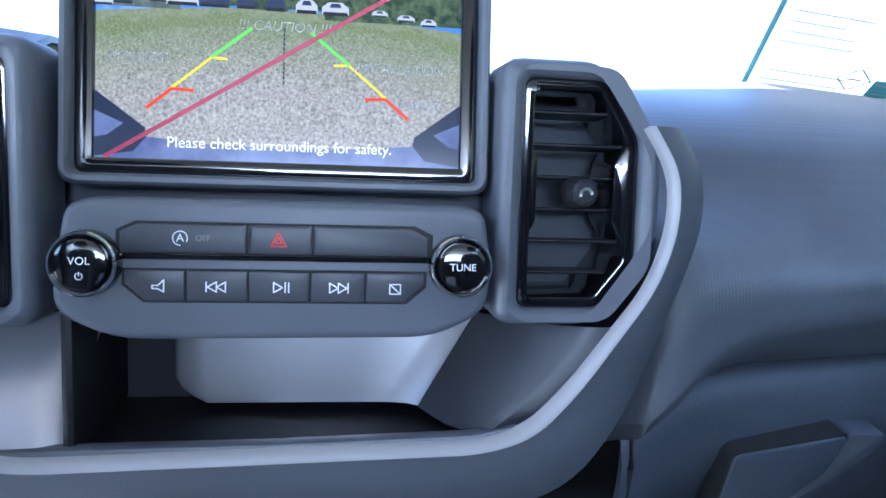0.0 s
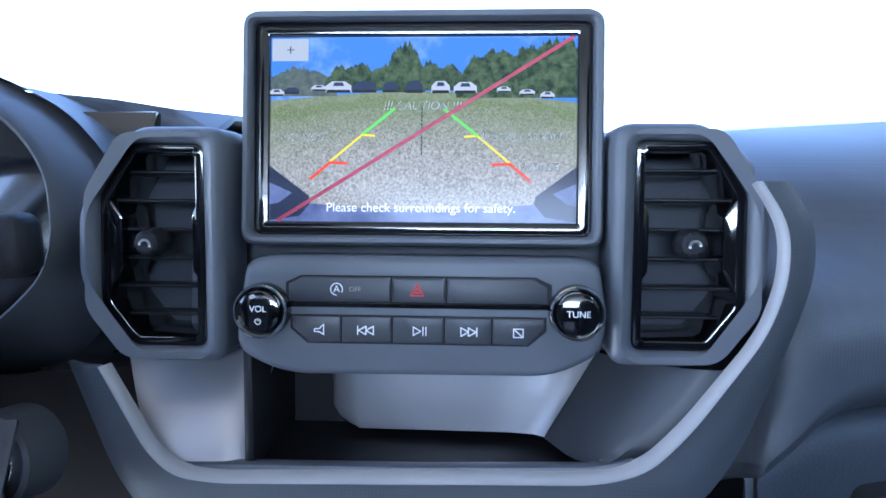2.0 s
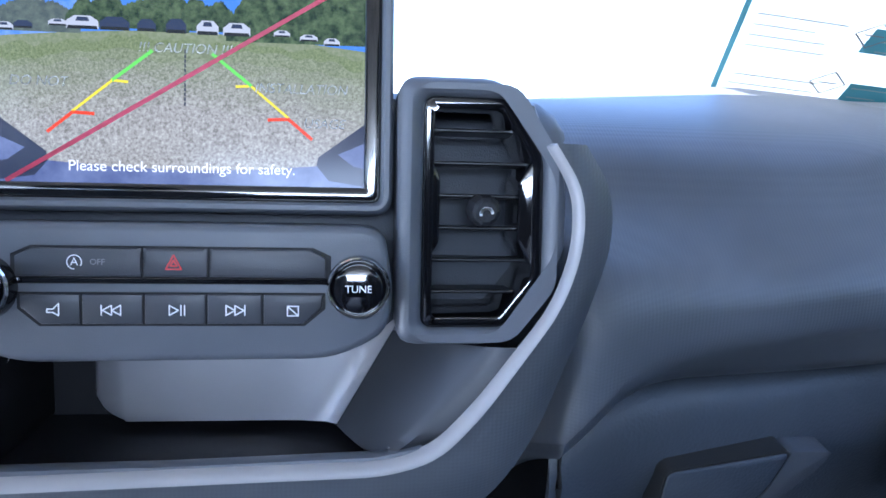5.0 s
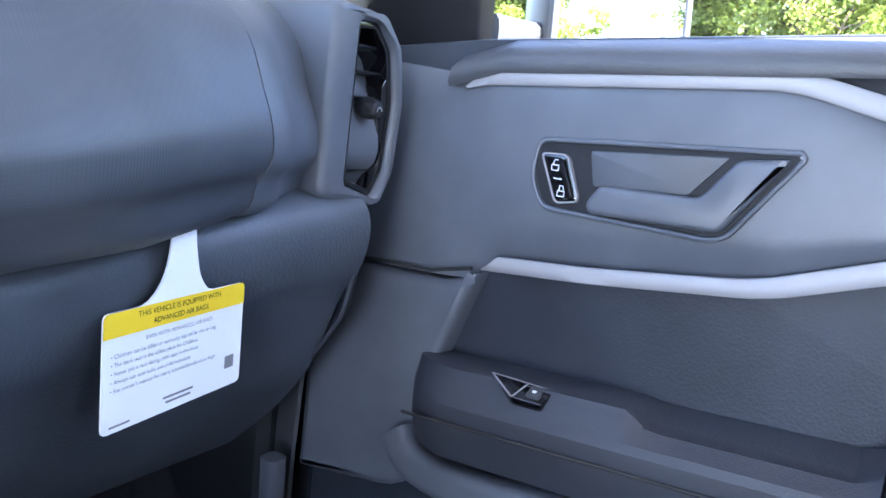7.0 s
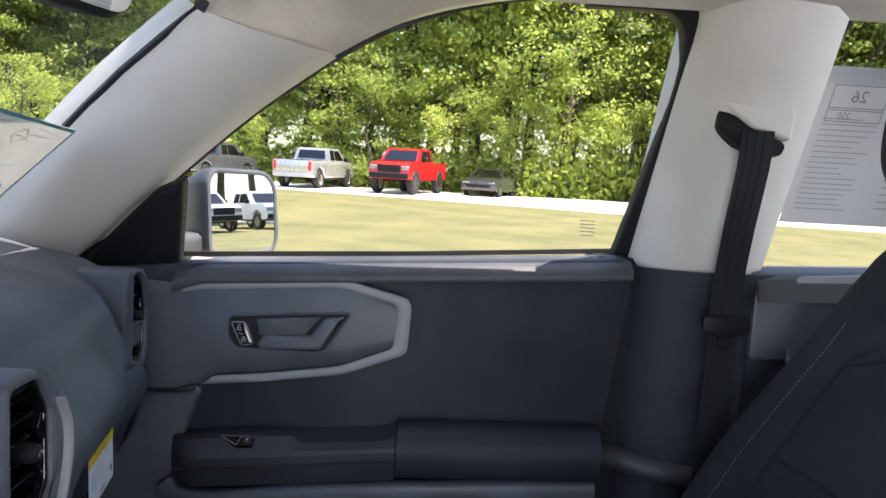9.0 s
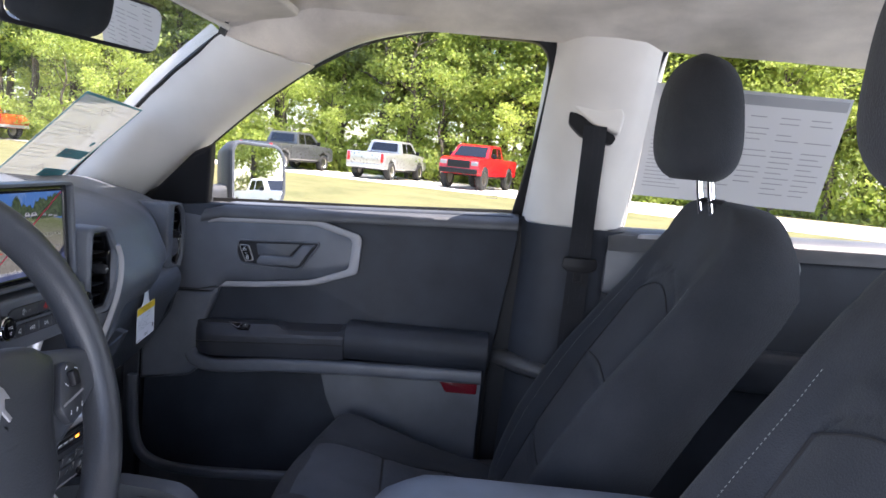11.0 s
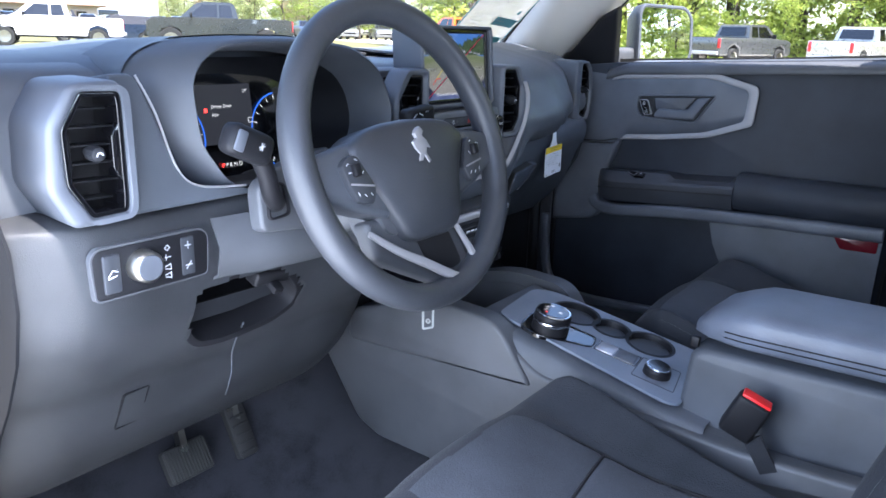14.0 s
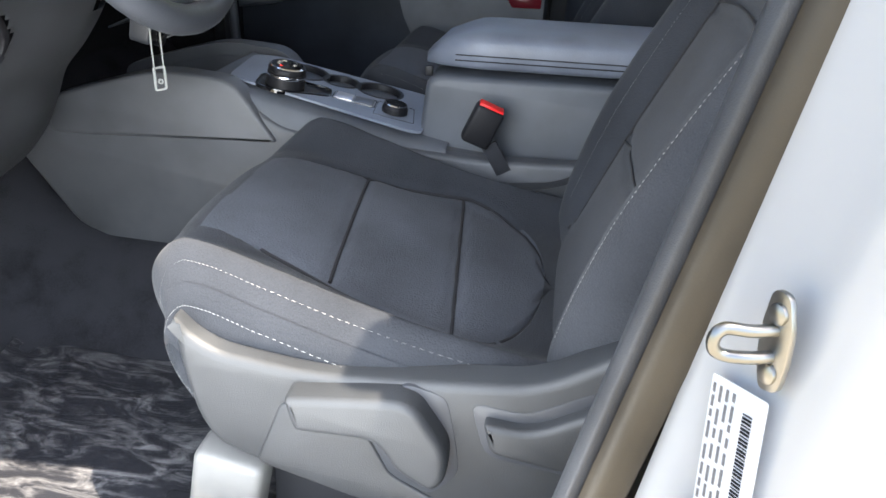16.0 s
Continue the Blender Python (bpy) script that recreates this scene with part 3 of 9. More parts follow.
for k in range(3):
    part("slot", rbox(0.004, 0.028, 0.006, 0.001, 1, (-0.66 - 0.006 * k, 0.475 + 0.012 * k, 1.44 - 0.012 * k)), "black", slot)

# windscreen and its black border
ws_low, ws_top = [], []
for k in range(17):
    s = (k - 8) / 8
    ws_low.append(Vector((0.765 * s, 0.885 - 0.07 * s * s, 1.205)))
    ws_top.append(Vector((0.635 * s, 0.40 - 0.04 * s * s, 1.60)))
secs = [[a.lerp(b, t) + Vector((0, 0.015 * math.sin(math.pi * t), 0.02 * math.sin(math.pi * t))) for a, b in zip(ws_low, ws_top)] for t in [i / 10 for i in range(11)]]
windscreen = finish("window_1", loft(secs), "glass")
tagged(windscreen, "clear curved windscreen glass with dust", "windscreen", kind="structure")
windscreen.visible_shadow = False
side_edge = spline([(0.74, 0.80, 1.215), (0.705, 0.66, 1.345), (0.665, 0.53, 1.465), (0.625, 0.40, 1.565)], 8)
border = [p + Vector((0, -0.004, -0.004)) for p in ws_low[1:-1]] + side_edge + list(reversed(ws_top))[1:-1] + [Vector((-p.x, p.y, p.z)) for p in reversed(side_edge)]
bd = finish("window_border", sweep(border, rect(0.016, 0.008), (0, -0.6, 0.8), True), "rubber")
tagged(bd, "black ceramic border of the windscreen", "window border", kind="structure")

# cowl shelf between dash top and glass
secs = [[(x, y + 0.0, z) for x in [k * 0.0925 - 0.74 for k in range(17)]] for y, z in ((0.70, 1.222), (0.78, 1.226), (0.84, 1.222), (0.95, 1.19))]
cowl = finish("cowl", loft(secs, thick=0.004), "dash_hard")
tagged(cowl, "grey grained shelf at the windscreen's foot", "cowl", kind="structure")
# bonnet outside
secs = [[(0.72 * s, y, 1.13 - (y - 0.95) * 0.09 - 0.05 * s ** 4 + (0.02 if abs(s) > 0.6 else 0)) for s in [k / 8 for k in range(-8, 9)]] for y in (0.95, 1.2, 1.6, 1.9, 2.0)]
bonnet = finish("bonnet", loft(secs, thick=0.01), "paint_white")
tagged(bonnet, "white painted car bonnet", "bonnet", kind="structure")

# body sides below the glass
for sx, word in ((1, "right"), (-1, "left")):
    panels = [rbox(0.03, 3.3, 0.92, 0.01, 1, (0.892, -0.65, 0.74))] if sx > 0 else [rbox(0.03, 1.3, 0.92, 0.01, 1, (-0.892, -1.75, 0.74)), rbox(0.03, 0.34, 0.92, 0.01, 1, (-0.86, 0.86, 0.74))]
    tagged(finish("body_side_" + word, merge(*panels), "paint_white"), "white painted body side below the windows", "body side", kind="structure")
kick = finish("kick_wall", merge(rbox(0.03, 0.36, 0.62, 0.01, 1, (0.80, 0.78, 0.88)), rbox(0.03, 0.24, 0.62, 0.01, 1, (-0.79, 0.80, 0.78)), rbox(0.10, 0.11, 0.96, 0.01, 1, (0.852, -0.245, 0.765)), rbox(0.16, 0.03, 0.9, 0.01, 1, (0.83, 0.66, 0.72))), "dark")
tagged(kick, "dark trim closing the door openings' edges", "trim", kind="structure")

# ---- B pillars ----
def pillar_line(profile, zs, shift):
    return [[(x - (side_x(1.2) - side_x(z)) * 0.85, y + shift(z), z) for x, y in profile] for z in zs]


ZS = [0.44, 0.6, 0.8, 1.0, 1.15, 1.235]
ZU = [1.231, 1.3, 1.4, 1.5, 1.58, 1.625]
lean_b = lambda z: -0.025 * (z - 0.9) - 0.03 * max(0.0, z - 1.2)
low_prof = [(0.86, -0.232), (0.82, -0.243), (0.795, -0.258), (0.775, -0.290), (0.765, -0.34), (0.77, -0.42), (0.80, -0.50), (0.86, -0.53)]
up_prof = [(0.875, -0.240), (0.842, -0.245), (0.822, -0.252), (0.793, -0.280), (0.782, -0.30), (0.778, -0.36), (0.785, -0.415), (0.81, -0.447), (0.87, -0.475)]
bp_low = finish("pillar_trim_b_lower", loft(pillar_line(low_prof, ZS, lean_b), thick=0.004), "leathery", angle=60)
tagged(bp_low, "dark grey lower door pillar trim", "pillar trim", kind="structure")
bp_up = finish("pillar_trim_b_upper", loft(pillar_line(up_prof, ZU, lean_b), thick=0.004), "beige", angle=60)
tagged(bp_up, "beige upper door pillar trim with belt outlet", "pillar trim", kind="structure")
bulge = finish("pillar_ledge", sweep(spline([(0.835, -0.205, 0.905), (0.80, -0.235, 0.915), (0.768, -0.30, 0.905), (0.765, -0.40, 0.89)], 9), disc(0.02, 10)), "dash_hard")
tagged(bulge, "rounded ledge on the dark pillar trim", "trim", kind="structure")

# left pillar, open doorway: inner trim, seal, white painted post with striker
zs = [0.36, 0.5, 0.6, 0.7, 0.8, 0.9, 1.0, 1.1, 1.2, 1.3, 1.45, 1.6]
lean_l = lambda z: -0.05 * (z - 0.75) / 0.4 if z < 1.2 else -0.056 - (z - 1.2) * 0.25
def left_post(profile, z_list):
    return [[(-(x - (side_x(1.2) - side_x(z)) * 0.85), y + lean_l(z), z) for x, y in profile] for z in z_list]


# unseen block where the rear door closes, added to shade the door post
rear_side = finish("rear_door_block", merge(rbox(0.10, 0.72, 0.84, 0.01, 1, (-0.828, -0.86, 0.82)), rbox(0.06, 0.66, 0.05, 0.01, 1, (-0.72, -0.85, 1.64)), sweep([(-0.83, -0.535, 1.18), (-0.79, -0.565, 1.40), (-0.73, -0.60, 1.63)], rect(0.07, 0.11), (1, 0, 0))), "paint_white")
tagged(rear_side, "unseen white block in the rear door's place, added to shade the post", "car door", kind="structure")
inner = finish("pillar_trim_left", loft(left_post([(0.735, -0.345), (0.70, -0.35), (0.69, -0.40), (0.70, -0.50), (0.76, -0.56)], zs), thick=0.003), "dash_hard", angle=60)
tagged(inner, "dark pillar trim beside the driver's seat", "pillar trim", kind="structure")
seal_y = lambda z: -0.334 - 0.185 * (z - 0.855) if z < 1.2 else -0.398 - 0.25 * (z - 1.2)
seal_line = [(-(0.746 - (side_x(1.2) - side_x(z)) * 0.85), seal_y(z) - 0.006, z) for z in zs]
seal = finish("door_seal", sweep(seal_line, [(-0.016, -0.014), (0.020, -0.016), (0.026, 0.0), (0.018, 0.010), (-0.010, 0.012)], (0, 1, 0)), "seal", angle=60)
tagged(seal, "brown-black rubber door seal on the pillar", "door seal", kind="structure")
lip_line = [(x + 0.004, y + 0.016, z) for x, y, z in seal_line]
lip = finish("seal_lip", sweep(lip_line, fillet([(-0.012, -0.007), (0.014, -0.006), (0.016, 0.003), (0.006, 0.008), (-0.010, 0.006)], 0.002, 2), (0, 1, 0)), "dash_hard", angle=60)
tagged(lip, "dark grey trim lip inside the door seal", "trim", kind="structure")
post = finish("door_post", loft(left_post([(0.765, -0.343), (0.778, -0.350), (0.790, -0.360), (0.815, -0.374), (0.840, -0.386), (0.848, -0.398), (0.852, -0.45), (0.868, -0.482), (0.88, -0.50), (0.885, -0.62), (0.885, -1.1)], zs), thick=0.004), "paint_white", angle=60)
tagged(post, "white painted steel door post and rear door skin", "door post", kind="structure")
sill = finish("door_sill", sweep([(-0.80, 0.9, 0.37), (-0.80, 0.3, 0.37), (-0.80, -0.40, 0.37)], fillet(rect(0.16, 0.10), 0.03, 3)), "paint_white")
tagged(sill, "white painted door sill", "door sill", kind="structure")
scuff = finish("sill_plate", sweep([(-0.735, 0.8, 0.405), (-0.735, 0.3, 0.405), (-0.735, -0.38, 0.405)], fillet(rect(0.05, 0.05), 0.012, 3)), "dash_hard")
tagged(scuff, "black plastic sill scuff plate", "sill plate", kind="structure")

striker = thing("door_striker", "zinc steel door striker bolted to white door post", "door striker")
POST = Matrix(((-0.872, 0.0, -0.49, 0), (-0.49, 0.0, 0.872, 0), (0.0, 1.0, 0.0, 0), (0, 0, 0, 1)))
SM = Matrix.Translation((-0.8185, -0.3845, 0.925)) @ POST @ Matrix.Rotation(radians(6), 4, "Z") @ Matrix.Scale(0.84, 4)
part("base_plate", plate(fillet([(-0.006, -0.034), (0.009, -0.03), (0.012, -0.01), (0.012, 0.012), (0.006, 0.034), (-0.008, 0.034), (-0.012, 0.01), (-0.012, -0.012)], 0.006), 0, 0.004, 0.001), "steel", striker, "zinc plated base", SM)
part("loop", sweep(spline([(0.0, 0.009, 0.0), (-0.004, 0.009, 0.018), (-0.012, 0.009, 0.03), (-0.014, 0.004, 0.036), (-0.014, -0.004, 0.036), (-0.012, -0.009, 0.03), (-0.004, -0.009, 0.018), (0.0, -0.009, 0.0)], 26), disc(0.0042, 10), (1, 0, 0.3)), "steel", striker, "bent steel loop", SM)
for yy in (0.02, -0.02):
    part("bolt", merge(lathe([(0, 0.0075), (0.0045, 0.0075), (0.0068, 0.006), (0.0072, 0.004)], 16)), "steel", striker, "flush steel bolt", SM @ Matrix.Translation((0, yy, 0)))
sticker = thing("certification_label", "white printed label with barcode on door post", "label")
LM = Matrix.Translation((-0.8135, -0.3755, 0.845)) @ POST @ Matrix.Rotation(radians(-5), 4, "X") @ Matrix.Rotation(radians(12), 4, "Z")
part("paper", plate(fillet(rect(0.042, 0.086, 0.004, 0.0), 0.002, 2), 0, 0.0004), "card", sticker, "", LM)
random.seed(4)
for col in range(4):
    x0 = -0.014 + 0.0052 * col
    rows, y = [], 0.038
    while y > -0.036:
        h = random.uniform(0.004, 0.011)
        rows.append((x0 - 0.0011, x0 + 0.0011, y - h / 2, h))
        y -= h + random.uniform(0.0015, 0.005)
    part("print", bars(rows, 0.0008), "grey_print", sticker, "small print that cannot be read", LM)
rows = [(0.0095, 0.0165, 0.030 - k * 0.0021, 0.0016 if k % 3 else 0.0009) for k in range(28)]
part("barcode", bars(rows, 0.0008), "black", sticker, "black barcode", LM)
warn = thing("loading_label", "yellow and white load information label on door post", "label")
WM = LM @ Matrix.Translation((-0.012, -0.074, 0))
part("paper", plate(rect(0.038, 0.055), 0, 0.0004), "card", warn, "", WM)
part("header", plate(rect(0.010, 0.055, -0.014, 0), 0, 0.0008), "yellow", warn, "yellow header strip", WM)
letters("LOADING INFORMATION", 0.0048, "black", warn, WM @ Matrix.Translation((-0.014, 0, 0.0011)) @ Matrix.Rotation(radians(90), 4, "Z"))
part("print", bars([(-0.006 + 0.006 * k, -0.003 + 0.006 * k, 0.004, 0.034) for k in range(4)], 0.001), "grey_print", warn, "", WM)


# ---- dashboard ----
dashboard = thing("dashboard", "dark grey soft-touch car dashboard with silver trim", "dashboard")

# upper pad, passenger side
def along(x, table):
    """Smooth reading of a short table of (x, value)."""
    if x <= table[0][0]:
        return table[0][1]
    for (x0, v0), (x1, v1) in zip(table, table[1:]):
        if x <= x1:
            return v0 + (v1 - v0) * (x - x0) / (x1 - x0)
    return table[-1][1]


FACE_LOW = ((0.105, 0.985), (0.185, 1.012), (0.20, 1.030), (0.22, 1.052), (0.25, 1.068), (0.283, 1.077), (0.35, 1.083), (0.44, 1.088), (0.56, 1.094))
GLOVE_TOP = ((0.17, 0.975), (0.191, 1.002), (0.204, 1.017), (0.223, 1.030), (0.249, 1.039), (0.278, 1.043), (0.367, 1.047), (0.471, 1.055), (0.621, 1.066), (0.70, 1.07))


def pad_section(x):
    zl = along(x, FACE_LOW)
    zg = min(along(x, GLOVE_TOP), zl - 0.012)
    yf = 0.3875 + 0.040 * max(0, (x - 0.19) / 0.42) - 0.008 * max(0.0, 1 - max(0.0, x - 0.19) / 0.09) ** 1.5 + 0.085 * max(0.0, min(1.0, (0.197 - x) / 0.03))
    turn = 0.29 * (math.sqrt((x - 0.41) ** 2 + 0.0003) + x - 0.41) / 2
    yf += turn
    r = max(0.0, (x - 0.45) / 0.16)
    zt = 1.228 - 0.012 * r
    rise = 0.022 * max(0.0, min(1.0, (x - 0.2) / 0.2))
    back = max(0.458, yf + 0.03)
    pts = [(0.86, zt - 0.01), (0.75, zt + 0.002 + rise), (0.67, zt + 0.6 * rise), (0.58, zt - 0.006 + 0.1 * rise), (0.505 + 0.5 * turn, zt - 0.022), (0.462 + 0.75 * turn, zt - 0.045), (0.438 + 0.9 * turn, zt - 0.078), (yf + 0.003, max(zl + 0.03, zt - 0.118)), (yf, zl + 0.014), (yf + 0.003, zl + 0.002), (yf + 0.012, zl - 0.008), (yf + 0.55 * (back - yf), zl - 0.012 - 0.55 * (zl - zg - 0.012)), (back, zg), (back + 0.04, zg - 0.004)]
    return [(x, p.x, p.y) for p in spline([(a, b, 0) for a, b in pts], 40)]


secs = [pad_section(x) for x in [0.105 + k * 0.0149 for k in range(31)]]
part("upper_pad", loft(secs, thick=0.004), "pad", dashboard, "embossed charcoal soft pad", angle=60)
# pad's right end: smooth corner block that carries the end vent, a thin groove beside the pad
base = pad_section(0.552)
secs = []
for k in range(9):
    r = min(1.0, k / 8 * 1.9)
    g = 0.038 * r * r * (3 - 2 * r)
    secs.append([(0.5535 + k * 0.0189, y + g * max(0.0, min(1.0, (0.60 - y) / 0.12)), z - 0.0012) for _, y, z in base])
part("end_block", loft(secs, thick=0.004), "trim", dashboard, "smooth grey corner moulding", angle=60)

# glove box and lower right dash
secs = []
for k in range(29):
    x = 0.198 + k * 0.01725
    zt = along(x, GLOVE_TOP) + 0.004
    yb = 0.432 + 0.052 * min(1, (x - 0.198) / 0.3)
    secs.append([(x, p.x, p.y) for p in spline([(0.53, zt + 0.004, 0), (yb + 0.022, zt, 0), (yb + 0.004, zt - 0.010, 0), (yb - 0.002, zt - 0.030, 0), (yb + 0.004, zt - 0.058, 0), (yb + 0.022, zt - 0.088, 0), (yb + 0.048, 0.92, 0), (yb + 0.085, 0.87, 0), (0.62, 0.82, 0)], 26)])
glove = part("glove_box_door", loft(secs, thick=0.004), "glove", dashboard, "leather-grained glove box lid", angle=60)
GM = facing(0.322, 0.4515, 0.972, -18, -8)
latch = fillet([(-0.050, 0.019), (0.033, 0.027), (0.024, -0.004), (0.002, -0.022), (-0.050, -0.030)], [0.005, 0.004, 0.02, 0.02, 0.005], 4)
part("handle", plate(latch, -0.014, 0.004, 0.002), "glove", glove, "flush latch paddle", GM)
part("handle_gap", ring(inset(latch, -0.0018), latch, -0.014, 0.002), "rubber", glove, "", GM)
part("handle_recess", plate(fillet([(0.036, 0.0275), (0.068, 0.024), (0.060, 0.008), (0.040, -0.010), (0.004, -0.030), (0.006, -0.024), (0.027, -0.005)], 0.004), -0.014, 0.0016, 0.0008), "dash", glove, "smooth finger scoop beside the latch", GM)
part("shut_line", sweep([(0.204, 0.432, 1.014), (0.204, 0.431, 0.985), (0.205, 0.446, 0.94), (0.206, 0.50, 0.88)], disc(0.0022, 6)), "rubber", dashboard)
# side cheek of the dash by the door, and seam
secs = [[(0.679, 0.506 + a, z), (0.690, 0.512 + a, z), (0.700, 0.530 + a, z), (0.708, 0.62 + a, z)] for z, a in ((1.066, 0.002), (1.05, -0.010), (1.02, -0.018), (0.97, -0.006), (0.93, 0.020), (0.88, 0.055), (0.83, 0.10))]
part("end_cheek", loft(secs, thick=0.003), "leathery", dashboard, "", angle=60)

# centre column under the silver bow: textured bow, silver bow, grey panel, tray
def bow(off):
    """The bow round the centre stack in the dash's face, off metres outside the silver band's outer edge."""
    offr = off * 0.45
    pts = [(-0.1765 - off * 0.6, 1.081), (-0.151 - off * 0.62, 1.032 - off * 0.45), (-0.136 - off * 0.5, 1.017 - off * 0.8), (-0.11, 1.0130 - off), (0.10, 1.0178 - off), (0.128 + off * 0.6, 1.0262 - off * 0.8), (0.150 + off * 0.7, 1.050 - off * 0.5), (0.1865 + offr, 1.105), (0.1955 + offr, 1.135), (0.1945 + offr, 1.162), (0.180 + offr, 1.184)]
    return fillet(pts, [0, 0.02, 0.02, 0.02, 0.03, 0.03, 0.03, 0.03, 0.02, 0.02, 0], 5)


def bow_strip(o0, o1, y0, y1, lift):
    secs = []
    for t in (0, 0.12, 0.35, 0.65, 0.88, 1):
        o = o0 + (o1 - o0) * t
        secs.append([(x, y0 + (y1 - y0) * t - lift * math.sin(math.pi * t), z) for x, z in bow(o)])
    return loft(secs, thick=0.003)


part("silver_bow", bow_strip(-0.0088, -0.0042, 0.3735, 0.3695, 0.0012), "silver", dashboard, "satin silver bow-shaped trim", angle=60)
part("soft_bow", bow_strip(-0.0042, 0.034, 0.3702, 0.3785, 0.0030), "pad", dashboard, "embossed charcoal pad round the silver trim", angle=60)
# inner face between bow and stack: grey panel with a rectangular tray opening
secs = []
for k in range(13):
    t = k / 12
    row = []
    for i in range(9):
        s = i / 8
        xl = -0.142 - 0.038 * s ** 0.8
        x = xl + (-0.0965 + 0.008 * s - xl) * t
        row.append((x, 0.374 + 0.042 * s ** 1.2 + 0.03 * max(0.0, t - 0.8), 1.024 + 0.058 * s))
    secs.append(row)
part("grey_panel", loft(secs, thick=0.003), "silver_soft", dashboard, "satin grey curved panel", angle=60)
# shelf face at the tray's back that bends round into a dark slope towards the bow
shelf, slope = [], []
for s in (0, 0.02, 0.05, 0.1, 0.2, 0.35, 0.5, 0.7, 0.9, 1.1):
    z = 1.027 + 0.06 * s
    xb, xe, d = 0.068 + 0.034 * s, 0.101 + 0.064 * s ** 0.85, 0.013 * max(0.0, 1 - s / 0.2) ** 2
    shelf.append([(-0.062 + d, 0.475, z), (-0.060 + d, 0.446, z), (-0.056 + d, 0.439, z), (-0.042, 0.4365, z), (0.0, 0.4360, z), (0.04, 0.4355, z), (xb - 0.014, 0.4350, z), (xb, 0.4315, z + 0.0003), (xb + 0.006, 0.426, z + 0.0006)])
    if s < 1:
        slope.append([(xb + 0.006 + (xe - xb - 0.006) * t, 0.426 - 0.053 * (t + 0.18 * math.sin(math.pi * t)), z + 0.003 * t) for t in (0, 0.2, 0.4, 0.6, 0.8, 1.0)] + [(xe + 0.030 * min(1.0, s * 5), 0.3765, z + 0.003)])
part("tray_back", loft(shelf, thick=0.003), "silver_soft", dashboard, "satin grey shelf face at the tray's back", angle=60)
# continues the shelf's surface; its shade is put into the darker colour
part("slope_panel", loft(slope, thick=0.003), "button", dashboard, "sloping panel, its shade put into a dark violet-grey colour", angle=60)
# tray: floor, walls, back shelf
part("tray_floor", rbox(0.226, 0.09, 0.004, 0.001, 1, (-0.002, 0.4215, 1.0195)), "black", dashboard, "black rubber tray floor")
part("tray_wall", rbox(0.006, 0.10, 0.07, 0.0025, 2, (-0.0935, 0.426, 1.056)), "black", dashboard)
part("tray_wall", rbox(0.24, 0.004, 0.09, 0.001, 1, (0.0, 0.468, 1.055)), "black", dashboard)
part("tray_lip", sweep([(-0.15, 0.376, 1.0225), (-0.10, 0.376, 1.0240), (0.0, 0.376, 1.0248), (0.095, 0.376, 1.0275), (0.118, 0.376, 1.032)], fillet(rect(0.010, 0.006), 0.002, 2)), "trim", dashboard)
# body behind the stack
part("centre_body", merge(rbox(0.37, 0.05, 0.13, 0.01, 2, (0.0, 0.452, 1.145)), rbox(0.43, 0.30, 0.10, 0.035, 4, (0.0, 0.60, 1.165))), "dash", dashboard, "grey top behind the screen")

# driver's upper dash: top sheet and cluster hood
secs = []
for k in range(15):
    x = -0.735 + k * 0.0425
    h = 0.012 * math.exp(-((x + 0.36) / 0.17) ** 4)
    b = 0.10 if -0.56 < x < -0.17 else 0.0
    secs.append([(x, 0.88, 1.222), (x, 0.72, 1.232 + h), (x, 0.58, 1.232 + h * 1.3), (x, 0.50, 1.228 + h * 1.5), (x, 0.46 + b * 0.4, 1.215 + h), (x, 0.435 + b, 1.19), (x, 0.42 + b, 1.15), (x, 0.415 + b, 1.09), (x, 0.43 + b, 1.05)])
part("upper_pad", loft(secs, thick=0.004), "pad", dashboard, "embossed charcoal soft pad", angle=60)
HM = facing(-0.357, 0.365, 1.165, 8)
hood_o = fillet([(-0.200, -0.06), (-0.236, -0.012), (-0.238, 0.045), (-0.218, 0.076), (-0.17, 0.094), (-0.10, 0.098), (0.0, 0.0985), (0.085, 0.092), (0.140, 0.066), (0.172, 0.030), (0.182, -0.010), (0.165, -0.07), (0.13, -0.09), (-0.15, -0.098)], 0.02, 4)
hood_i = fillet([(-0.152, -0.070), (-0.180, -0.025), (-0.181, 0.040), (-0.167, 0.062), (-0.138, 0.079), (-0.10, 0.083), (0.0, 0.0835), (0.080, 0.075), (0.130, 0.052), (0.151, 0.024), (0.156, -0.012), (0.151, -0.034), (0.131, -0.057), (0.10, -0.08), (-0.12, -0.085)], 0.016, 4)


def swept(x):
    """How far the hood's lip falls back towards the car's middle."""
    return 0.013 * min(1.0, max(0.0, (x - 0.03) / 0.12)) ** 1.5


part("cluster_hood", loft([[(x, y, z - swept(x)) for x, y in p] for p, z in ((hood_o, -0.10), (hood_o, -0.045), (inset(hood_o, 0.006), -0.036), (inset(hood_i, -0.006), 0.002), (inset(hood_i, -0.002), 0.005), (hood_i, 0.003), (hood_i, -0.085))], True), "dash", dashboard, "grey faceted instrument hood", HM, 50)
# side of the hood flows to the vent
part("hood_shell", loft([[(x * 1.01, y * 1.02, z) for x, y in hood_o] for z in (-0.048, -0.08)] + [[(x * 1.06, y * 1.1, -0.14) for x, y in hood_o]], True), "dash", dashboard, "", HM, 60)
cluster = thing("instrument_cluster", "black digital instrument cluster with lit gauges", "instrument cluster")
CM = facing(-0.362, 0.452, 1.150, 8)
part("panel", plate(rect(0.36, 0.16), -0.012, -0.003, 0.002), "gloss", cluster, "black glossy panel", CM)
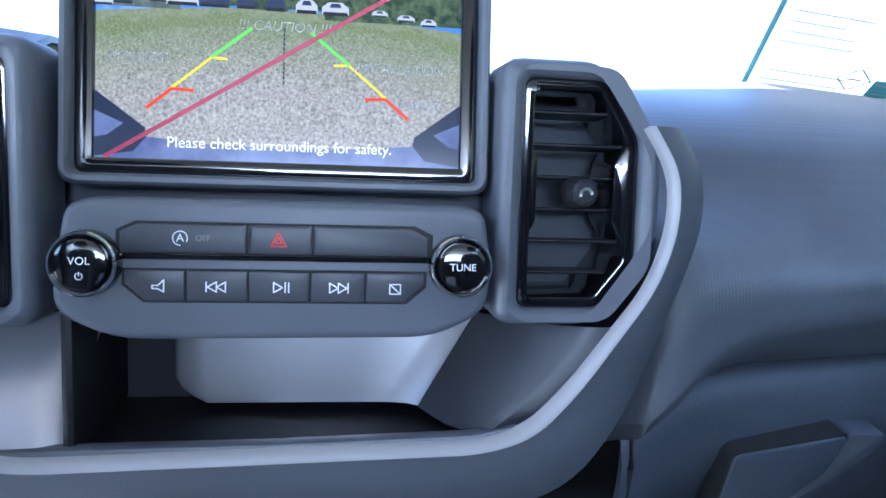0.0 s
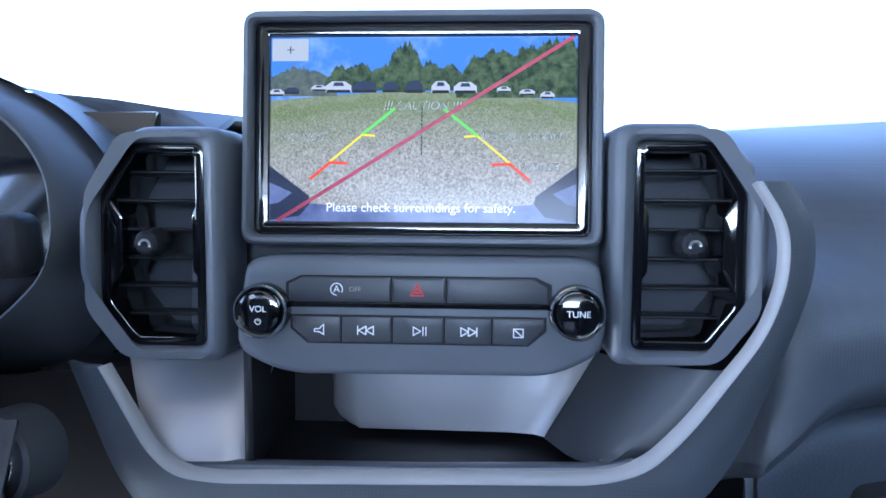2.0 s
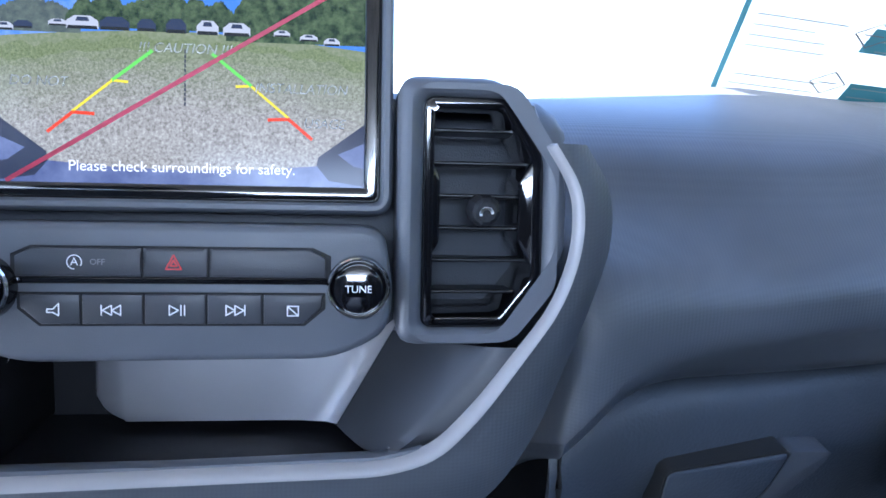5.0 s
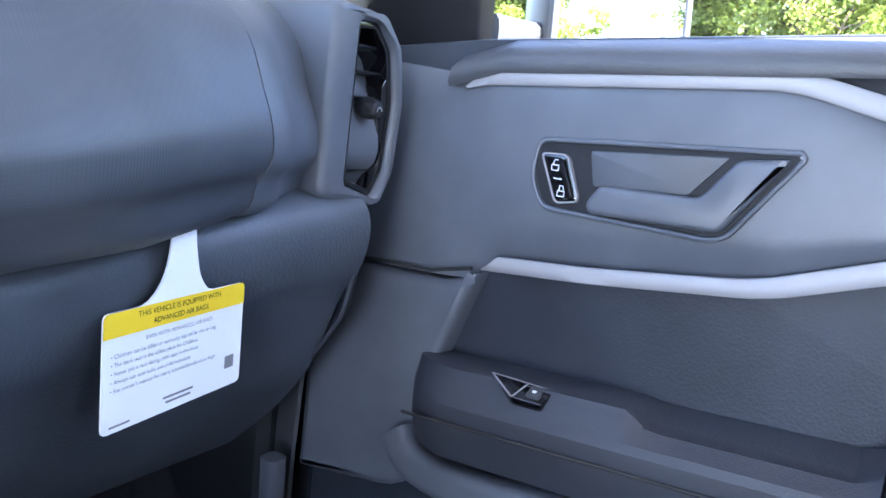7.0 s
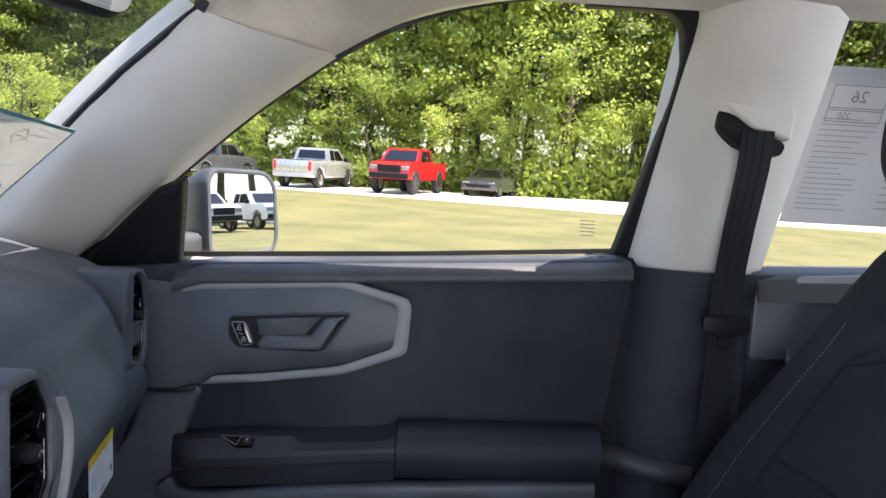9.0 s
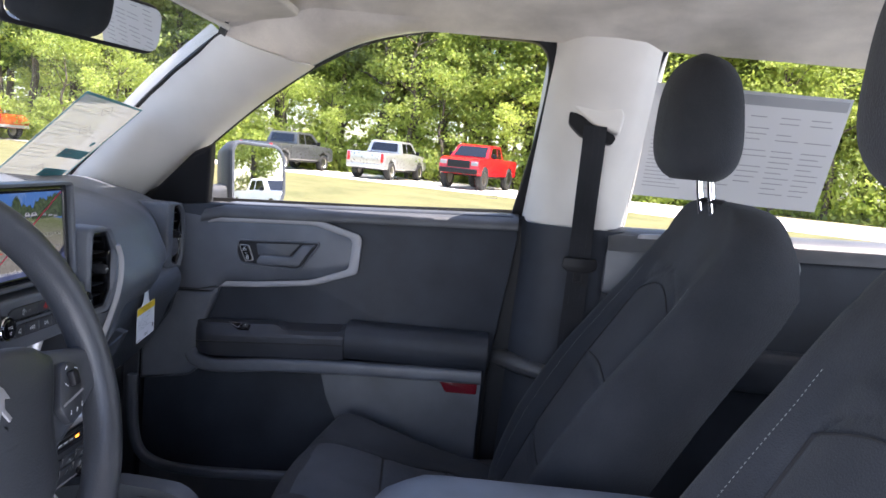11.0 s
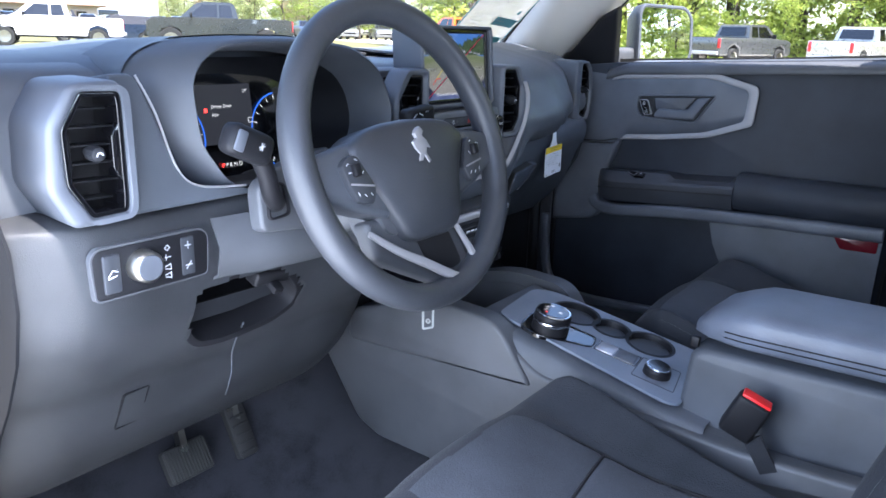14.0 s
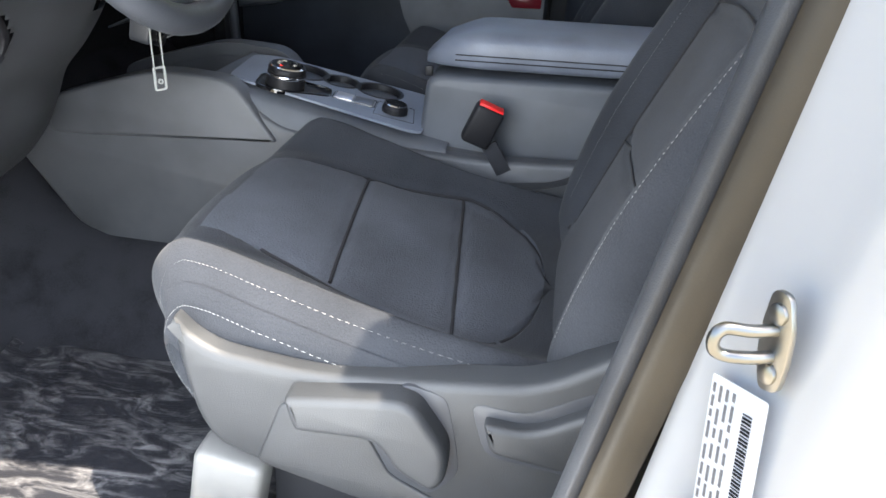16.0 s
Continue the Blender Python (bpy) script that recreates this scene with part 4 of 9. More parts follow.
part("display", plate(rect(0.10, 0.075, -0.075, 0.008), -0.003, -0.001), glow("cluster_screen", (0.02, 0.021, 0.025), 0.35), cluster, "dim information display", CM)
soft_white = glow("lit_print", (0.75, 0.75, 0.72), 0.35)
blue_lit = glow("lit_blue", (0.05, 0.2, 0.9), 0.25)
red_lit = glow("lit_red", (0.9, 0.04, 0.03), 1.0)
letters("Driver Door", 0.0062, soft_white, cluster, CM @ Matrix.Translation((-0.090, 0.018, 0.0)), align="LEFT")
letters("Ajar", 0.0062, soft_white, cluster, CM @ Matrix.Translation((-0.090, 0.008, 0.0)), align="LEFT")
letters("24\u00b0", 0.006, soft_white, cluster, CM @ Matrix.Translation((-0.034, 0.036, 0.0)))
letters("P R N D", 0.0075, soft_white, cluster, CM @ Matrix.Translation((-0.066, -0.057, 0.0)))
letters("P", 0.0080, red_lit, cluster, CM @ Matrix.Translation((-0.0834, -0.057, 0.0006)))
part("icon", plate(rect(0.004, 0.005, -0.098, 0.014), -0.001, 0.0), red_lit, cluster, "red door icon", CM)
part("icon", strokes([[(-0.034, -0.005), (-0.027, -0.005), (-0.027, 0.001), (-0.034, 0.001), (-0.034, -0.005)]], 0.0007), soft_white, cluster, "", CM)
for cx, a0, a1 in ((-0.155, -60, 60), (0.02, 100, 262)):
    arc = [(cx + 0.05 * math.cos(radians(a)), -0.018 + 0.05 * math.sin(radians(a))) for a in range(a0, a1, 8)]
    part("gauge_arc", strokes([arc], 0.002), blue_lit, cluster, "blue lit gauge ring", CM)
    part("gauge_ticks", strokes([[(cx + r * math.cos(radians(a)), -0.018 + r * math.sin(radians(a))) for r in (0.042, 0.047)] for a in range(a0, a1, 16)], 0.001), soft_white, cluster, "", CM)
arc = [(-0.155 + 0.046 * math.cos(radians(a)), -0.018 + 0.046 * math.sin(radians(a))) for a in range(-58, -16, 6)]
part("gauge_arc", strokes([arc], 0.003), red_lit, cluster, "red warning band", CM)

# lower dash on the driver's side, with an open pocket
zpts = [(0.42, 1.085), (0.355, 1.078), (0.338, 1.066), (0.332, 1.03), (0.334, 0.995), (0.342, 0.96), (0.362, 0.925), (0.392, 0.885), (0.428, 0.845), (0.450, 0.80), (0.475, 0.755), (0.512, 0.712), (0.540, 0.69), (0.552, 0.683), (0.575, 0.690), (0.65, 0.74)]
prof = spline([(a, b, 0) for a, b in zpts], 90)
bm = bmesh.new()
xs = [-0.752 + k * 0.00725 for k in range(86)]
po = fillet([(-0.063, 0.024), (-0.020, 0.028), (0.045, 0.026), (0.088, 0.000), (0.108, -0.026), (0.106, -0.050), (0.075, -0.066), (0.0, -0.072), (-0.044, -0.064), (-0.062, -0.040), (-0.068, 0.0)], [0.006, 0.01, 0.008, 0.01, 0.010, 0.012, 0.02, 0.03, 0.014, 0.012, 0.01], 3)


def inside(poly, x, y):
    hit = False
    for (x0, y0), (x1, y1) in zip(poly, poly[1:] + poly[:1]):
        if (y0 > y) != (y1 > y) and x < (x1 - x0) * (y - y0) / (y1 - y0) + x0:
            hit = not hit
    return hit


grid = []
for x in xs:
    w = max(0.0, (-0.66 - x) / 0.09)
    c = max(0.0, (x + 0.26) / 0.12)
    grid.append([bm.verts.new((x, p.x + 0.035 * w * w + 0.05 * c * c, p.y)) for p in prof])
for a, b, x in zip(grid, grid[1:], xs):
    for i in range(len(a) - 1):
        zc = (a[i].co.z + a[i + 1].co.z) / 2
        if x > -0.25 and zc > 0.94:
            continue
        if a[i].co.y < 0.42 and zc < 0.99 and inside(po, x + 0.0036 + 0.503, zc - 0.957):
            continue
        bm.faces.new((a[i], a[i + 1], b[i + 1], b[i]))
bmesh.ops.solidify(bm, geom=bm.faces[:], thickness=0.003)
part("knee_panel", bm, "dash_hard", dashboard, "grained dark knee panel under the wheel", angle=60)
PM = facing(-0.503, 0.3545, 0.957, -22)
part("pocket_rim", ring(inset(po, -0.0065), inset(po, 0.003), -0.022, 0.0012, 0.001, -0.10), "black", dashboard, "black open storage pocket rim", PM)
part("pocket_back", plate(po, -0.108, -0.10), "black", dashboard, "", PM)
part("pocket_latch", rbox(0.058, 0.020, 0.022, 0.004, 3, (0.052, 0.010, -0.006), pose(0, 0, 0, 0, 0, -6)), "black", dashboard, "black release lever", PM)
part("latch_tongue", rbox(0.016, 0.010, 0.030, 0.003, 2, (0.052, 0.001, 0.004), pose(0, 0, 0, 10, 0, -6)), "black", dashboard, "", PM)
part("pocket_shelf", loft([[(-0.040, -0.030, -0.034), (-0.040, -0.050, -0.026)], [(0.02, -0.032, -0.034), (0.02, -0.052, -0.026)], [(0.084, -0.034, -0.034), (0.084, -0.046, -0.026)]], thick=0.004), "dark", dashboard, "sloping shelf in the pocket", PM)
part("fuse_lid", ring(fillet(rect(0.036, 0.064), 0.004), inset(fillet(rect(0.036, 0.064), 0.004), 0.0012), -0.004, 0.0022), "black", dashboard, "outline of a small square lid", facing(-0.600, 0.4455, 0.812, -27, -4))
part("seam", sweep([(-0.478, 0.377, 0.905), (-0.474, 0.398, 0.876), (-0.458, 0.430, 0.842), (-0.447, 0.4485, 0.80), (-0.440, 0.474, 0.756)], disc(0.0014, 6)), "dash", dashboard)
part("side_cap", loft([[(-0.752, y0, z), (-0.758, y0 + 0.02, z), (-0.765, 0.55, z), (-0.775, 0.78, z)] for y0, z in ((0.43, 1.222), (0.40, 1.19), (0.385, 1.10), (0.362, 1.06), (0.360, 1.0), (0.378, 0.94), (0.412, 0.88), (0.448, 0.83), (0.475, 0.77), (0.53, 0.70))], thick=0.004), "dark", dashboard, "", angle=60)
ac = fillet(([(0.46, 1.15), (0.70, 1.16), (0.70, 0.93), (0.50, 0.92), (0.45, 0.98)]), 0.03, 4)
part("access_lid", ring(ac, inset(ac, 0.002), 0, 0.002), "black", dashboard, "outline of the access lid in the dash end", Matrix.Translation((-0.768, 0, 0)) @ Matrix(((0, 0, -1, 0), (1, 0, 0, 0), (0, 1, 0, 0), (0, 0, 0, 1))))
# left end block round the vent
secs = []
for k in range(8):
    x = -0.752 + k * 0.0195
    r = abs(k - 4.5) / 4.5
    secs.append([(x, 0.60, 1.222), (x, 0.46, 1.224), (x, 0.425 + 0.01 * r, 1.218), (x, 0.412 + 0.01 * r, 1.20), (x, 0.408 + 0.01 * r, 1.15), (x, 0.406 + 0.01 * r, 1.10), (x, 0.405, 1.075), (x, 0.41, 1.066), (x, 0.44, 1.06)])
part("end_block", loft(secs, thick=0.004), "dash", dashboard, "smooth grey corner moulding", angle=60)

# textured panel between the end vent and the instrument hood, edged with pale piping
HP = facing(0.0, 0.350, 1.15, 8)
hp = [(-0.640, -0.071), (-0.480, -0.071), (-0.495, -0.061), (-0.556, -0.053), (-0.580, -0.030), (-0.596, 0.030), (-0.612, 0.070), (-0.640, 0.070)]
part("side_pad", plate(fillet(hp, [0.004, 0.004, 0.01, 0.02, 0.02, 0.03, 0.01, 0.004], 4), -0.07, 0.0, 0.004, 3), "pad", dashboard, "embossed charcoal pad beside the instrument hood", HP, 50)
part("piping", sweep([(p.x, p.y, -0.001) for p in spline([(-0.492, -0.0605, 0), (-0.554, -0.0525, 0), (-0.578, -0.030, 0), (-0.594, 0.030, 0), (-0.610, 0.068, 0)], 24)], disc(0.0014, 6)), "silver_soft", dashboard, "pale piping", HP)

# light switch panel
sw = thing("light_switch_panel", "black headlamp switch panel with chrome-ringed knob", "switch panel")
LS = facing(-0.6265, 0.330, 1.029, 0)
pl = fillet([(-0.064, -0.026), (0.064, -0.026), (0.067, 0.018), (0.058, 0.026), (-0.06, 0.026), (-0.066, 0.018)], 0.006)
part("plate", plate(pl, -0.004, 0.004, 0.002), "black", sw, "", LS)
part("rim", ring(inset(pl, -0.002), inset(pl, 0.0006), -0.004, 0.0035, 0.0008), "dash_hard", sw, "", LS)
part("button", plate(fillet(rect(0.018, 0.040, -0.047, 0.0), 0.003), 0.003, 0.0065, 0.0015), "button", sw, "tailgate button", LS)
part("icon", strokes([[(-0.052, -0.002), (-0.047, 0.004), (-0.042, 0.002)], [(-0.052, -0.004), (-0.043, -0.002)]], 0.0012, 0.0067), "white_print", sw, "", LS)
KN = LS @ Matrix.Translation((-0.014, 0.002, 0.004))
part("knob", lathe([(0.0, 0.016), (0.012, 0.0165), (0.0145, 0.0155), (0.0165, 0.013), (0.0175, 0.0)], 36), "steel", sw, "satin silver rotary knob", KN)
part("knob_face", lathe([(0.0, 0.0176), (0.0128, 0.0174), (0.0134, 0.0160)], 30), "trim", sw, "", KN)
part("button", plate(fillet(rect(0.016, 0.042, 0.040, 0.0), 0.002), 0.003, 0.005, 0.001), "button", sw, "dimmer buttons", LS)
part("icons", strokes([[(0.012, 0.014), (0.015, 0.017), (0.018, 0.014), (0.015, 0.011), (0.012, 0.014)], [(0.011, 0.004), (0.019, 0.004)], [(0.013, 0.007), (0.013, 0.001)], [(0.011, -0.006), (0.018, -0.004), (0.018, -0.010), (0.011, -0.008)], [(0.011, -0.015), (0.018, -0.013), (0.018, -0.019), (0.011, -0.017)], [(0.036, 0.012), (0.044, 0.012)], [(0.040, 0.008), (0.040, 0.016)], [(0.036, -0.010), (0.044, -0.010)], [(0.037, -0.014), (0.043, -0.006)]], 0.0007, 0.0054), "white_print", sw, "white switch symbols", LS)
part("mark", plate(rect(0.003, 0.0016, 0.0065, 0.002), 0.004, 0.006), glow("amber_mark", (0.9, 0.3, 0.05), 0.8), sw, "", LS)


# ---- air vents ----
def air_vent(place, outer, inner, flip, label, n_slat=6, rim_mat="trim", deep=0.03):
    v = thing("air_vent", label, "air vent", "dashboard air vents")
    fx = Matrix.Diagonal((-1, 1, 1, 1)) if flip else Matrix.Identity(4)
    m = place @ fx
    o, i = fillet(outer, 0.010, 4), fillet(inner, 0.004, 4)
    part("bezel", ring(o, inset(i, -0.002), -deep, 0.010, 0.006, 0.0), rim_mat, v, "matt slate outer bezel", m, 50)
    part("inner_rim", ring(inset(i, -0.002), inset(i, 0.0035), -0.006, 0.004, 0.0012, -0.045), "gloss", v, "glossy black inner rim", m)
    part("duct", plate(inset(i, 0.001), -0.06, -0.048), "black", v, "", m)
    zs_ = [p[1] for p in inner]
    lo, hi = min(zs_), max(zs_)
    xr = max(p[0] for p in inner)
    xl = min(p[0] for p in inner)
    for k in range(n_slat):
        y = lo + (hi - lo) * (k + 0.9) / (n_slat + 0.8)
        cut = max(0.0, abs(y - (lo + hi) / 2) - (hi - lo) * 0.26) * 0.6
        w = (xr - xl) - 0.007 - cut
        s = rbox(w, 0.0020, 0.022, 0.0007, 1, (0, 0, 0), pose(0, 0, 0, -4))
        bmesh.ops.translate(s, vec=((xl + xr) / 2 - cut / 2, y, -0.014), verts=s.verts)
        part("slat", s, "slat", v, "", m)
    yk = (lo + hi) / 2 + 0.002
    kx = (xl + xr) / 2
    part("knob", lathe([(0.0, 0.013), (0.005, 0.0127), (0.0066, 0.0115), (0.0082, 0.006), (0.0080, -0.004), (0.005, -0.012)], 10), "dark", v, "knurled dark adjusting knob", m @ Matrix.Translation((kx, yk, 0)), 20)
    arc = [(kx + 0.0028 * math.cos(radians(a)), yk - 0.001 + 0.0028 * math.sin(radians(a))) for a in range(10, 200, 20)]
    part("knob_mark", strokes([arc], 0.0014, 0.0136), "white_print", v, "", m)
    # glossy cheeks with a notched edge
    h = (hi - lo)
    mid = (lo + hi) / 2
    c1 = [(xr + 0.001, mid + h * 0.30), (xr - 0.003, mid + h * 0.26), (xr - 0.011, mid + h * 0.15), (xr - 0.011, mid - h * 0.12), (xr - 0.003, mid - h * 0.24), (xr + 0.001, mid - h * 0.28)]
    part("cheek", plate(fillet(c1, 0.002, 2), -0.03, 0.003, 0.0015), "gloss", v, "piano black notched cheek", m)
    c2 = [(xl - 0.001, mid + h * 0.28), (xl + 0.002, mid + h * 0.25), (xl + 0.007, mid + h * 0.16), (xl + 0.007, mid - h * 0.13), (xl - 0.001, mid - h * 0.25)]
    part("cheek", plate(fillet(c2, 0.002, 2), -0.03, 0.001, 0.0015), "gloss", v, "piano black notched cheek", m)
    return v


V_OUT = [(-0.040, -0.065), (0.012, -0.065), (0.043, -0.021), (0.042, 0.020), (0.010, 0.064), (-0.040, 0.064)]
V_IN = [(-0.026, -0.055), (0.013, -0.055), (0.030, -0.033), (0.029, 0.026), (0.012, 0.053), (-0.026, 0.053)]
air_vent(facing(0.1435, 0.3825, 1.150), V_OUT, V_IN, False, "centre air vent with black slats and slate bezel beside the screen")
air_vent(facing(-0.1445, 0.3825, 1.148), V_OUT, V_IN, True, "centre air vent with black slats and slate bezel nearer the wheel")
air_vent(facing(0.684, 0.505, 1.136), [(-0.050, -0.067), (0.024, -0.076), (0.036, -0.050), (0.041, 0.010), (0.030, 0.055), (0.004, 0.073), (-0.050, 0.075)], [(-0.020, -0.056), (0.014, -0.066), (0.026, -0.046), (0.030, 0.008), (0.022, 0.046), (0.004, 0.064), (-0.018, 0.062)], False, "end air vent with slate bezel by the passenger door", deep=0.06)
air_vent(facing(-0.672, 0.338, 1.146, 0, 4), [(-0.030, -0.068), (0.030, -0.066), (0.036, -0.05), (0.034, 0.05), (0.026, 0.070), (-0.022, 0.068), (-0.046, 0.03), (-0.050, -0.03)], [(-0.008, -0.059), (0.026, -0.057), (0.027, -0.045), (0.027, 0.046), (0.026, 0.057), (-0.010, 0.058), (-0.029, 0.024), (-0.028, -0.026)], False, "end air vent with slate bezel by the open doorway", deep=0.075)

# ---- touchscreen ----
tscreen = thing("touchscreen", "upright dashboard touchscreen showing the reversing camera picture", "touchscreen")
TM = facing(0.0005, 0.402, 1.2125, 5)
ho = fillet(rect(0.202, 0.131, 0, -0.0005), 0.009, 5)
hi_ = fillet(rect(0.1905, 0.1205, 0, 0), 0.005, 5)
part("housing", ring(ho, hi_, -0.035, 0.010, 0.004, 0.001), "trim", tscreen, "matt slate screen surround", TM, 50)
part("housing_back", plate(ho, -0.05, -0.035), "trim", tscreen, "", TM)
part("bezel", ring(hi_, fillet(rect(0.1745, 0.1055), 0.0008, 5), -0.004, 0.0015, 0.0006, -0.002), "gloss", tscreen, "glossy black screen border", TM)
W_, H_ = 0.174, 0.105
def px(u, v):
    """Fractions of the display's width and height from its upper left corner."""
    return ((u - 0.5) * W_, (0.5 - v) * H_)


def flat(poly, z):
    bm = bmesh.new()
    vs = [bm.verts.new((*px(u, v), z)) for u, v in poly]
    for tri in tessellate_polygon([[v.co.copy() for v in vs]]):
        bm.faces.new([vs[k] for k in tri])
    return bm


def strip(top, low, z):
    """A flat band between a wavy upper edge and a level lower one."""
    bm = bmesh.new()
    a = [bm.verts.new((*px(u, v), z)) for u, v in top]
    b = [bm.verts.new((*px(u, low), z)) for u, v in top]
    for i in range(len(a) - 1):
        bm.faces.new((a[i], b[i], b[i + 1], a[i + 1]))
    return bm


SCR = 0.115
pic = part("picture", flat([(0, 0), (1, 0), (1, 1), (0, 1)], -0.0016), glow_noise("picture_sky", (0.10, 0.28, 0.75), (0.45, 0.62, 0.95), 25, SCR * 1.15, 0.5, 0.75), tscreen, "reversing camera picture", TM)
gv = [(k / 20, 0.345 - 0.055 * math.sin(math.pi * k / 20) + 0.01 * k / 20) for k in range(21)]
part("meadow", strip(gv, 1.0, -0.0014), glow_noise("picture_grass", (0.23, 0.29, 0.14), (0.40, 0.43, 0.27), 420, SCR), pic, "", TM)
for j in range(8):
    w = (j / 7) ** 0.8
    ca = [a + (b - a) * w for a, b in zip((0.15, 0.20, 0.08), (0.22, 0.20, 0.17))]
    cb = [a + (b - a) * w for a, b in zip((0.40, 0.46, 0.24), (0.80, 0.77, 0.70))]
    gr = [(k / 60, 0.395 + 0.05 * j - (0.065 + 0.006 * j) * math.sin(math.pi * k / 60) + 0.035 * noise.noise((k * 0.35, j * 3.1, 0.5))) for k in range(61)]
    part("field_band", strip(gr, 1.0, -0.00139 + 0.00001 * j), glow_noise("picture_field", ca, cb, 900 - 40 * j, SCR, 0.34, 0.68), pic, "", TM)
random.seed(11)
def tree_line(u0, u1, base, hs, z, mat, n=110):
    top = []
    for k in range(n + 1):
        t = k / n
        i = t * (len(hs) - 1)
        a = int(min(i, len(hs) - 2))
        h = hs[a] + (hs[a + 1] - hs[a]) * (i - a)
        top.append((u0 + (u1 - u0) * t, base - h * (0.93 + 0.16 * noise.noise((k * 0.21, u0 * 40, 1.0)) + random.uniform(-0.07, 0.05))))
    return part("tree_line", strip(top, base + 0.03, z), mat, pic, "", TM)


pt1 = glow_noise("picture_trees", (0.02, 0.045, 0.03), (0.17, 0.25, 0.12), 260, SCR, 0.38, 0.68)
pt2 = glow_noise("picture_far_trees", (0.09, 0.12, 0.12), (0.2, 0.25, 0.2), 300, SCR)
tree_line(0.0, 0.22, 0.29, [0.08, 0.14, 0.12, 0.06], -0.00135, pt2)
tree_line(0.18, 0.42, 0.26, [0.02, 0.12, 0.10, 0.13, 0.08, 0.12, 0.10], -0.0013, pt1)
tree_line(0.37, 0.51, 0.27, [0.04, 0.18, 0.25, 0.25, 0.2, 0.06], -0.00125, pt1)
tree_line(0.48, 0.64, 0.26, [0.08, 0.14, 0.1, 0.12, 0.05], -0.0012, pt1)
tree_line(0.61, 1.0, 0.30, [0.04, 0.2, 0.24, 0.22, 0.26, 0.28, 0.3, 0.3], -0.00118, pt1)
car_w, car_b = glow("picture_white_car", (0.7, 0.72, 0.78), SCR), glow("picture_blue_car", (0.05, 0.07, 0.13), SCR)
for u, v, w, h, mt in ((0.02, 0.30, 0.05, 0.035, car_w), (0.07, 0.29, 0.05, 0.035, car_b), (0.16, 0.275, 0.05, 0.03, car_w), (0.225, 0.27, 0.085, 0.06, car_w), (0.31, 0.27, 0.08, 0.06, car_b), (0.395, 0.272, 0.05, 0.055, car_b), (0.475, 0.27, 0.055, 0.065, car_b), (0.56, 0.272, 0.06, 0.065, car_w), (0.64, 0.275, 0.075, 0.06, car_w), (0.765, 0.285, 0.045, 0.03, car_w), (0.84, 0.30, 0.05, 0.03, car_w), (0.905, 0.315, 0.045, 0.035, car_w)):
    part("car", flat([(u - w / 2, v + h / 2), (u - w / 2, v - h * 0.1), (u - w * 0.25, v - h / 2), (u + w * 0.25, v - h / 2), (u + w / 2, v - h * 0.1), (u + w / 2, v + h / 2)], -0.0011), mt, pic, "", TM)
    part("car_window", flat([(u - w * 0.22, v - h * 0.08), (u - w * 0.16, v - h * 0.4), (u + w * 0.16, v - h * 0.4), (u + w * 0.22, v - h * 0.08)], -0.00105), car_b, pic, "", TM)
    part("car_shade", flat([(u - w * 0.48, v + h * 0.52), (u - w * 0.44, v + h * 0.26), (u + w * 0.44, v + h * 0.26), (u + w * 0.48, v + h * 0.52)], -0.00105), glow("picture_shade", (0.03, 0.035, 0.04), SCR), pic, "", TM)
body_b = glow_noise("picture_body", (0.10, 0.13, 0.30), (0.26, 0.32, 0.55), 40, SCR)
part("bumper", flat([(0, 0.86), (0.12, 0.9), (0.3, 0.925), (0.5, 0.935), (0.7, 0.925), (0.88, 0.9), (1, 0.86), (1, 1), (0, 1)], -0.0011), body_b, pic, "", TM)
dark_b = glow("picture_dark", (0.035, 0.045, 0.09), SCR)
for s in (0, 1):
    f = (lambda u: u) if s == 0 else (lambda u: 1 - u)
    part("bumper_corner", flat([(f(0), 0.70), (f(0.13), 0.86), (f(0.135), 0.90), (f(0.10), 0.97), (f(0), 0.995)], -0.001), dark_b, pic, "", TM)
    part("bumper_window", flat([(f(0.0), 0.79), (f(0.075), 0.845), (f(0.03), 0.90), (f(0), 0.91)], -0.0009), body_b, pic, "", TM)
g_red, g_yel, g_grn = glow("guide_red", (0.9, 0.07, 0.03), SCR * 1.3), glow("guide_yellow", (0.9, 0.75, 0.05), SCR * 1.3), glow("guide_green", (0.2, 0.75, 0.12), SCR * 1.3)
for s in (0, 1):
    f = (lambda u, v: px(u, v)) if s == 0 else (lambda u, v: px(0.985 - u, v + 0.005))
    part("guide_line", strokes([[f(0.135, 0.77), f(0.20, 0.68), f(0.255, 0.685)]], 0.0016, -0.0007), g_red, pic, "", TM)
    part("guide_line", strokes([[f(0.20, 0.675), f(0.305, 0.53), f(0.345, 0.535)]], 0.0013, -0.0007), g_yel, pic, "", TM)
    part("guide_line", strokes([[f(0.305, 0.528), f(0.41, 0.39)]], 0.0016, -0.0007), g_grn, pic, "", TM)
for k in range(12):
    part("guide_dash", strokes([[px(0.5, 0.38 + 0.022 * k), px(0.5, 0.392 + 0.022 * k)]], 0.0008, -0.0007), dark_b, pic, "", TM)
part("zoom_button", flat([(0.005, 0.01), (0.125, 0.01), (0.125, 0.13), (0.005, 0.13)], -0.0007), glow("picture_button", (0.62, 0.66, 0.7), SCR), pic, "", TM)
part("zoom_mark", strokes([[px(0.055, 0.07), px(0.078, 0.07)], [px(0.0665, 0.052), px(0.0665, 0.09)]], 0.0005, -0.0005), dark_b, pic, "", TM)
letters("Please check surroundings for safety.", 0.0072, glow("picture_caption", (0.9, 0.92, 0.95), SCR * 1.6), pic, TM @ Matrix.Translation((*px(0.497, 0.925), -0.0005)))
